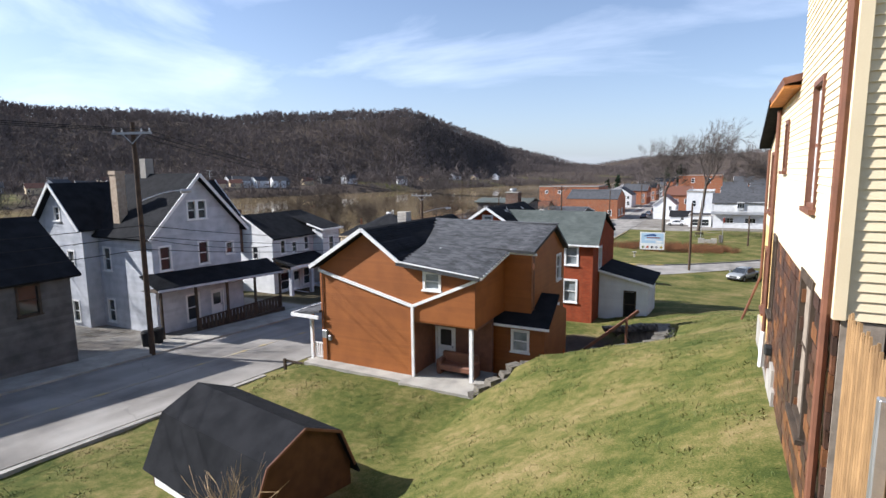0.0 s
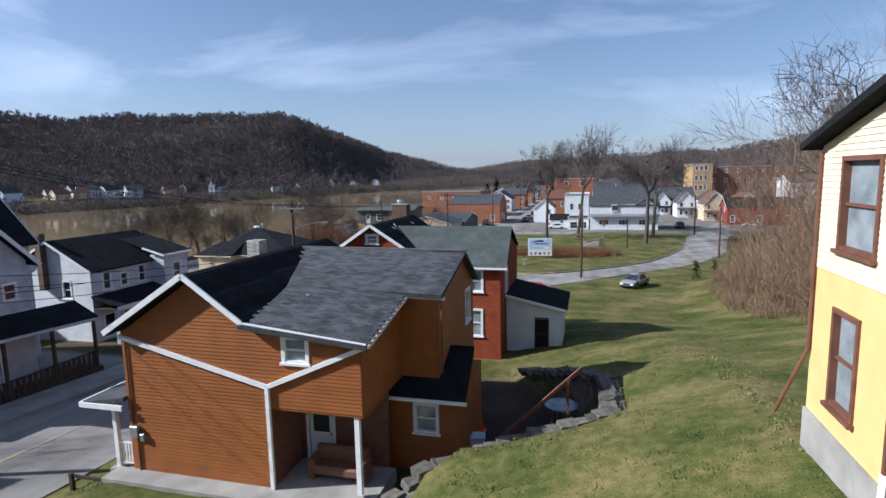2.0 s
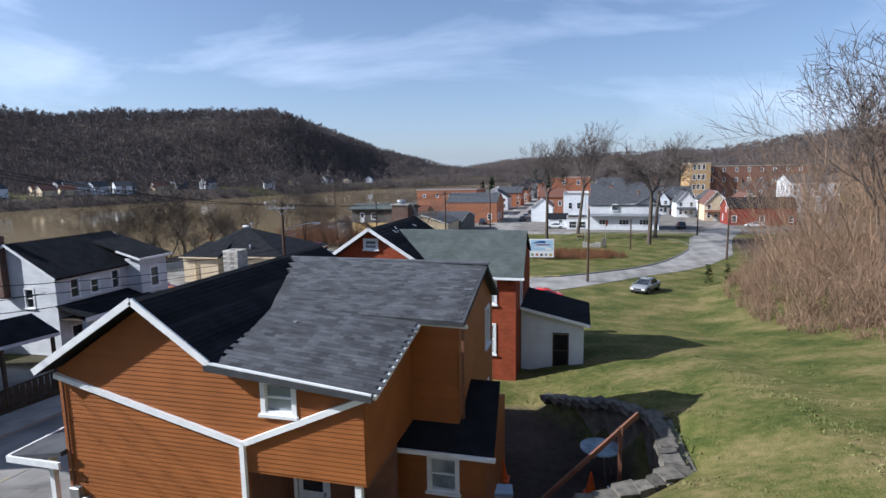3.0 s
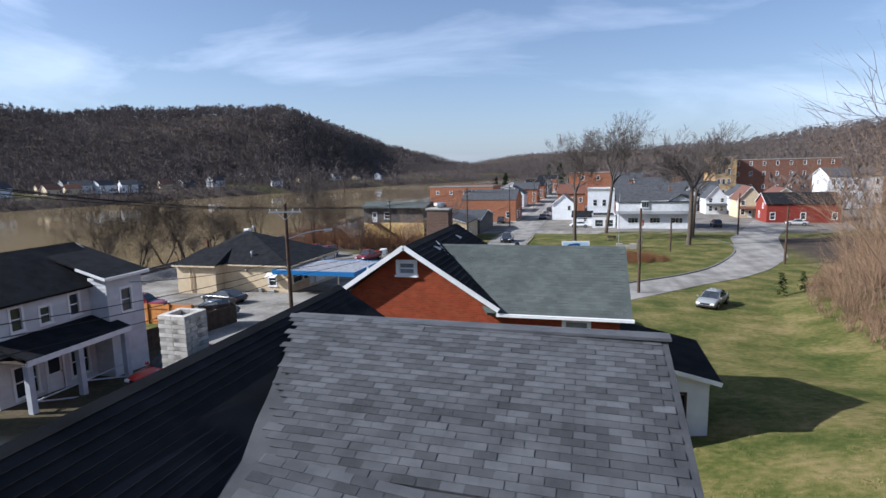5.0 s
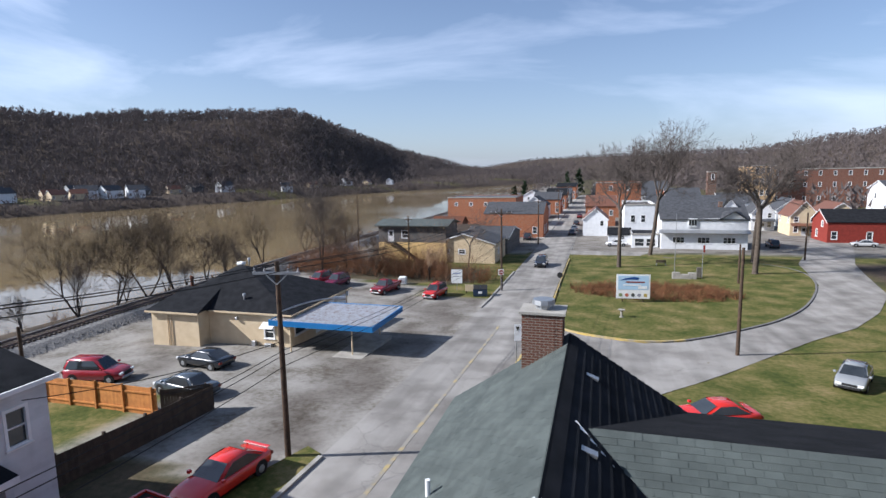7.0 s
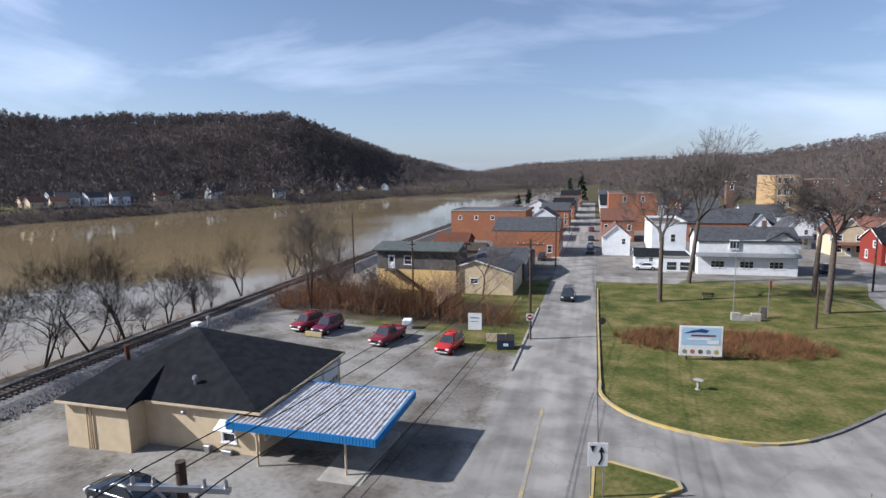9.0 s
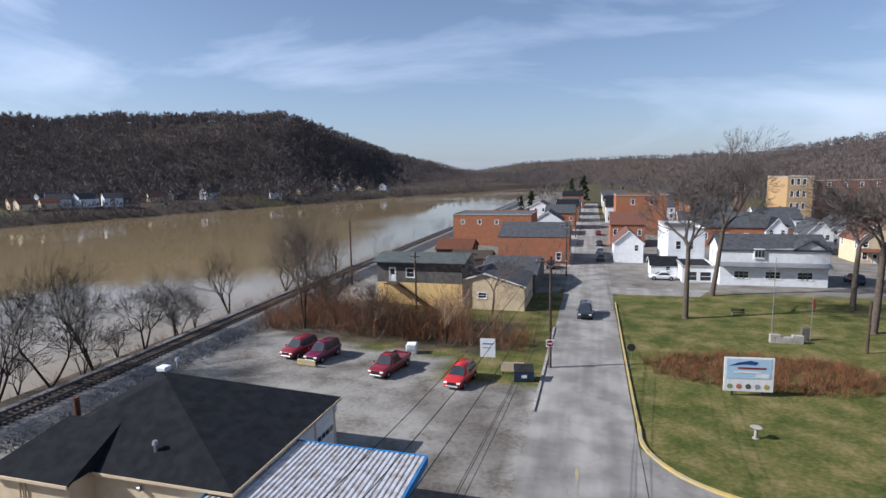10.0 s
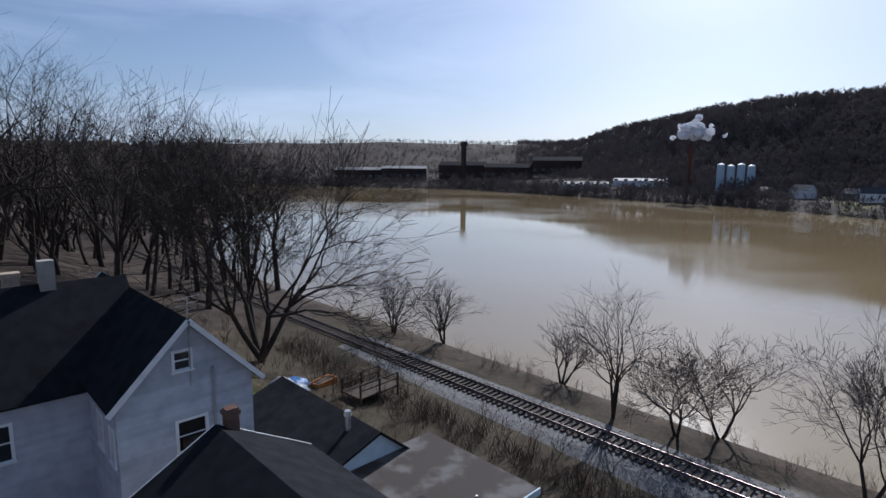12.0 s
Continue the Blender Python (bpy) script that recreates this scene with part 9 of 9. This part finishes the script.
for k, (x, y, h_) in enumerate(((-58, 305, 11), (-45, 420, 15), (-37.5, 430, 17), (-62, 300, 9))):
    v_, f_ = conifer_template(300 + k)
    e = thing("tree", "dark green evergreen tree among the houses", "tree", (x, y, lz(x, y)), 0, "evergreen trees")
    part("trunk", cyl(bmesh.new(), (0, 0, -0.3), (0, 0, h_ * 0.5), 0.2, 0.08), M_BARK, e)
    raw("crown", (v_ * np.array([h_, h_, h_])).tolist(), f_.tolist(), M_EVERGREEN, e)
for x, y, h_ in ((1.0, 92, 2.4), (3.4, 93.5, 2.0)):
    v_, f_ = conifer_template(320)
    e = thing("shrub", "small green evergreen shrub at the edge of the brush", "shrub", (x, y, lz(x, y)), 0, "evergreen shrubs")
    raw("leaves", (v_ * np.array([h_ * 1.3, h_ * 1.3, h_])).tolist(), f_.tolist(), mat("green_shrub_leaf", (0.07, 0.08, 0.02), (0.04, 0.05, 0.015), 0.9, 2.0, island=0.4), e)


# ---- houses over the river ----
def far_house(x, y, w, d, e, r, wall, roof, turn, label):
    h = gable_house("house", label, 0, w, 0, d, 0, e, r, "x", wall, roof, 0, {"+x": [(d / 2 - 0.5, 1.0, 1.0, 1.4)], "-y": row_windows(w, 2, 1.0)}, 0.3, group="houses over the river")
    h.matrix_basis = pose(x, y, lz(x, y) + 0.2, 0, 0, turn)
    return h


kinds = [far_house(-334, 306, 12, 8, 5.0, 8.0, M_WHITE_BRIGHT, M_SHINGLE, 55, "white house on the far river bank"),
         far_house(-318, 330, 10, 8, 5.2, 8.2, M_WHITE_BRIGHT, M_SHINGLE, 60, "white gabled house on the far river bank"),
         far_house(-340, 290, 9, 7, 3.4, 6.0, M_CREAM_BLOCK, M_TRIM_BROWN, 70, "small tan house on the far river bank"),
         far_house(-360, 210, 11, 8, 3.6, 6.5, M_GREY_SIDING, M_SHINGLE, 75, "grey house on the far river bank"),
         far_house(-282, 452, 9, 7, 4.6, 7.4, M_WHITE_BRIGHT, M_SHINGLE, 40, "white cottage on the point over the river")]
FAR = ((-12, 300, 2), (-30, 268, 0), (-20, 250, 2), (-18, 225, 3), (-35, 200, 1), (-14, 180, 2), (-28, 165, 3), (-16, 140, 0), (-40, 125, 3), (-18, 105, 2), (-45, 95, 0), (-25, 80, 3), (-60, 70, 1), (-20, 58, 2), (-40, 45, 3), (-70, 40, 3), (-22, 25, 0), (-50, 15, 2), (-18, 0, 3), (-40, -20, 1), (-25, -40, 3), (-60, -60, 0), (-20, 345, 3), (-24, 372, 2), (-18, 410, 0), (-30, 395, 3), (-15, 500, 2), (-22, 560, 0), (-18, 590, 2), (-14, 620, 4), (-40, 330, 3), (-55, 240, 2), (-60, 160, 3), (-75, 110, 0), (-45, 275, 1), (-8, 318, 0), (-10, 288, 2), (-12, 262, 0), (-8, 238, 1), (-26, 310, 0), (-10, 192, 0), (-12, 150, 1), (-9, 118, 0), (-10, 70, 2), (-12, 34, 1), (-8, 12, 0), (-12, -28, 0), (-10, -50, 2))
for off, y, k in FAR:
    x = float(np.interp(y, SHORE_Y, SHORE_X)) - 16 + off
    copy_thing(kinds[k], pose(x, y, lz(x, y) + 0.2, 0, 0, 60 + (y * 7) % 50))

# silos, mill and stack on the far bank upstream
M_SILO = mat("silo_steel", (0.45, 0.55, 0.62), (0.38, 0.47, 0.54), 0.5, 0.5)
for k in range(4):
    x, y = -466 - k * 2.0, -80 + k * 6.2
    z = lz(x, y)
    top = 27.5 - z - (k % 2)
    s = thing("silo", "pale blue steel storage silo on the far bank", "silo", (x, y, z), 0, "silos")
    part("tank", cyl(bmesh.new(), (0, 0, -1), (0, 0, top), 2.6, None, 20), M_SILO, s)
    part("dome", cyl(bmesh.new(), (0, 0, top), (0, 0, top + 1.2), 2.6, 0.5, 20), M_METAL, s)


def mill(x, y, w, d, top, ridge_z, turn, wall, roof, label):
    h = gable_house("mill", label, 0, w, 0, d, 0, top, ridge_z, "x", wall, roof, 0, {"+y": row_windows(w, 6, 3, 3, 2.5)}, 0.4, group="works over the river", rake=False)
    h.matrix_basis = pose(x, y, lz(x, y) - 0.3, 0, 0, turn)
    return h


M_SHEET = mat("dull_grey_sheet_roof", (0.26, 0.25, 0.24), (0.17, 0.16, 0.155), 0.7, 0.1, bump=0.0)
M_MILL = mat("dark_brown_mill_cladding", (0.06, 0.036, 0.028), (0.03, 0.022, 0.02), 0.9, 0.05, bump=0.0)
for k in range(3):
    mill(-669 + k * 33.5, -323 - k * 52, 61, 26, 16 - k % 2 * 3, 21 - k % 2 * 3, -57, M_MILL, M_SHINGLE_DARK, "long dark mill hall on the far river bank")
mill(-553, -492, 60, 24, 13, 16.5, -47, M_MILL, M_SHEET, "long pale metal mill shed on the far bank")
mill(-511, -537, 62, 24, 13, 16.5, -47, M_MILL, M_SHEET, "long pale metal mill shed on the far bank")
mill(-520, -140, 46, 16, 4, 6, -70, M_WHITE_SIDING, M_SHEET, "low pale works shed on the far bank")
mill(-505, -190, 40, 16, 4, 6, -66, M_WHITE_SIDING, M_SHEET, "low white works shed on the far bank")
st_ = thing("mill_tower", "slim dark mill tower on the far bank", "tower", (-521, -393, lz(-521, -393)))
part("shaft", boxes((-2.2, 2.2, -2.2, 2.2, -3, 50), (-3, 3, -3, 3, 46, 51)), M_MILL, st_)
sk = thing("chimney_stack", "slim steam stack of the works over the river", "stack", (-472, -105, 8))
part("shaft", cyl(bmesh.new(), (0, 0, -2), (0, 0, 34), 1.6, 1.2, 16), M_RUST, sk)
# steam: many small billows in one loose cluster
rng_ = random.Random(9)
bm = bmesh.new()
for k in range(46):
    c = Vector((rng_.gauss(-3, 3), rng_.gauss(0, 6.5), 40 + abs(rng_.gauss(0, 7)) * 0.9))
    bmesh.ops.create_icosphere(bm, subdivisions=2, radius=rng_.uniform(1.5, 3.6), matrix=Matrix.Translation(c))
for v in bm.verts:
    v.co += Vector(noise.noise_vector(v.co * 0.35)) * 1.3
sm = part("steam_plume", bm, M_SMOKE, None, "", True)
sm.location = (-472, -105, 8)
tagged(sm, "white billowing steam plume above the works", "steam", kind="stuff")


# ---- grass blades on the near lawn ----
def lawn_blades(n):
    rng = np.random.default_rng(17)
    y = 13 + 42 * rng.random(n) ** 1.4
    x = rng.uniform(-28.3, 3, n)
    bad = ((x > -7.9) & (y < 32.3)) | ((x > -26.6) & (x < -15.4) & (y > 33) & (y < 47)) | ((x < -11.4) & (y > 35.5) & (y < 46)) | ((x > -27.5) & (x < -16) & (y > 50)) | ((x > -24.5) & (x < -18) & (y > 22.5) & (y < 27.5))
    clump = np.sin(x * 3.1 + np.sin(y * 2.3) * 2) * np.cos(y * 2.7 + np.sin(x * 1.9) * 2)
    ok = ~bad & (clump + rng.normal(0, 0.5, n) > -0.4)
    x, y, c = x[ok], y[ok], clump[ok]
    z = land(x, y) + 0.05 * np.sin(x * 2.1 + np.sin(y * 1.7)) * np.cos(y * 1.9 + np.sin(x * 1.3))
    m = len(x)
    a, w, h = rng.uniform(0, 6.28, m), rng.uniform(0.012, 0.03, m), rng.uniform(0.015, 0.04, m) * (1.1 + 0.4 * c)
    lean = rng.normal(0, 0.05, (m, 2))
    V = np.stack([np.stack([x - w * np.cos(a), y - w * np.sin(a), z - 0.03], -1), np.stack([x + w * np.cos(a), y + w * np.sin(a), z - 0.03], -1), np.stack([x + lean[:, 0], y + lean[:, 1], z + h], -1)], 1)
    me = bpy.data.meshes.new("grass")
    me.vertices.add(3 * m)
    me.vertices.foreach_set("co", V.reshape(-1).astype(np.float32))
    me.loops.add(3 * m)
    me.loops.foreach_set("vertex_index", np.arange(3 * m, dtype=np.int32))
    me.polygons.add(m)
    me.polygons.foreach_set("loop_start", np.arange(0, 3 * m, 3, dtype=np.int32))
    me.update(calc_edges=True)
    me.materials.append(M_BLADE)
    return tagged(new("grass", me), "short tufted spring grass on the lawn", "grass", kind="stuff")


lawn_blades(170000)


# ---- shingle tabs on the nearest roof ----
def shingles(roof, o, u, v, nu, nv, du, dv, material, piece_mat, pieces, seed, width=None, thick=0.014):
    """Courses of tabs up a roof slope from its lower left corner o; the upper courses are pieces, the rest one mesh."""
    rng = random.Random(seed)
    o, u, v = Vector(o), Vector(u), Vector(v)
    nrm = u.cross(v).normalized()
    me = bpy.data.meshes.new("shingle")
    a, b, t = u * (du - 0.008), v * (dv + 0.02), nrm
    pts = [Vector(), a, a + b, b, t * thick, a + t * thick, a + b + t * 0.004, b + t * 0.004]
    faces = [(4, 5, 6, 7), (0, 1, 5, 4), (1, 2, 6, 5), (3, 0, 4, 7)]
    me.from_pydata([tuple(p) for p in pts], [], faces)
    me.materials.append(piece_mat)
    V, F, made = [], [], 0
    for j in range(nv - 1, -1, -1):
        for i in range(nu):
            sh = (j % 2) * du / 2 if nu > 1 else 0.0
            if width and not width(i * du + sh, j * dv):
                continue
            p = o + u * (i * du + sh) + v * (j * dv) + nrm * 0.004 + u * rng.uniform(-0.006, 0.006)
            if made < pieces:
                ob = new("shingle", me)
                ob.parent, ob.location = roof, p
                made += 1
            else:
                k = len(V)
                V += [tuple(p + q) for q in pts]
                F += [tuple(k + n for n in f) for f in faces]
    if V:
        tagged(raw("shingle_course", V, F, material, roof), kind="stuff")


B_ = Vector((-26.2, 34.6, 7.5))
c0, c1, c2 = Vector((-23.5, 37.6, 13.42)) - B_, Vector((-16.35, 37.6, 13.26)) - B_, Vector((-16.35, 41.35, 14.16)) - B_
uu, vv = (c1 - c0).normalized(), (c2 - c1).normalized()
shingles(OG_ROOFS["cross"], c0, uu, vv, int(7.1 / 0.3), 26, 0.3, 0.145, M_SHINGLE, M_SHINGLE_PIECE, 300, 4, lambda a, b: a > max(0.0, 1.75 - b * 0.45))
l0, l1, l2 = Vector((-21.5, 34.2, 12.93)) - B_, Vector((-17.6, 34.2, 12.53)) - B_, Vector((-17.6, 38.4, 13.36)) - B_
shingles(OG_ROOFS["low"], l0, (l1 - l0).normalized(), (l2 - l1).normalized(), 13, 23, 0.3, 0.145, M_SHINGLE, M_SHINGLE_PIECE, 0, 5)
# dark courses carry on the shade painted on the east slope
e0, e1 = Vector((-21.35, 34.25, 12.94)) - B_, Vector((-23.44, 34.25, 14.36)) - B_
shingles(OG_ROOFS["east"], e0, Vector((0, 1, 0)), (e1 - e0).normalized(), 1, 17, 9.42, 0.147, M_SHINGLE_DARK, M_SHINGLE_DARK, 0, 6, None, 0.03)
b0, b1 = Vector((6.3, -0.33, 5.78)), Vector((2.9, -0.33, 7.98))
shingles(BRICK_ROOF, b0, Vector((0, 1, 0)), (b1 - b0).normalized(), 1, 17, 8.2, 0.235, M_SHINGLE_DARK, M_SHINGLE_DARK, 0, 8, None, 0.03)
g0, g1 = Vector((3.3, -0.25, 5.58)), Vector((3.3, 2.75, 7.63))
shingles(GREEN_FRONT, g0, Vector((1, 0, 0)), (g1 - g0).normalized(), 25, 25, 0.3, 0.145, M_SHINGLE_GREEN, M_SHINGLE_GREEN, 0, 9, lambda a, b: a > 2.75 * (1 - b / 3.63) and a < 7.3, 0.012)
w0_, w1_ = Vector((-0.53, 7.9, 5.71)), Vector((2.88, 7.9, 7.98))
shingles(GREEN_WEST, w0_, Vector((0, -1, 0)), (w1_ - w0_).normalized(), 27, 28, 0.3, 0.145, M_SHINGLE_GREEN, M_SHINGLE_GREEN, 0, 10, None, 0.012)
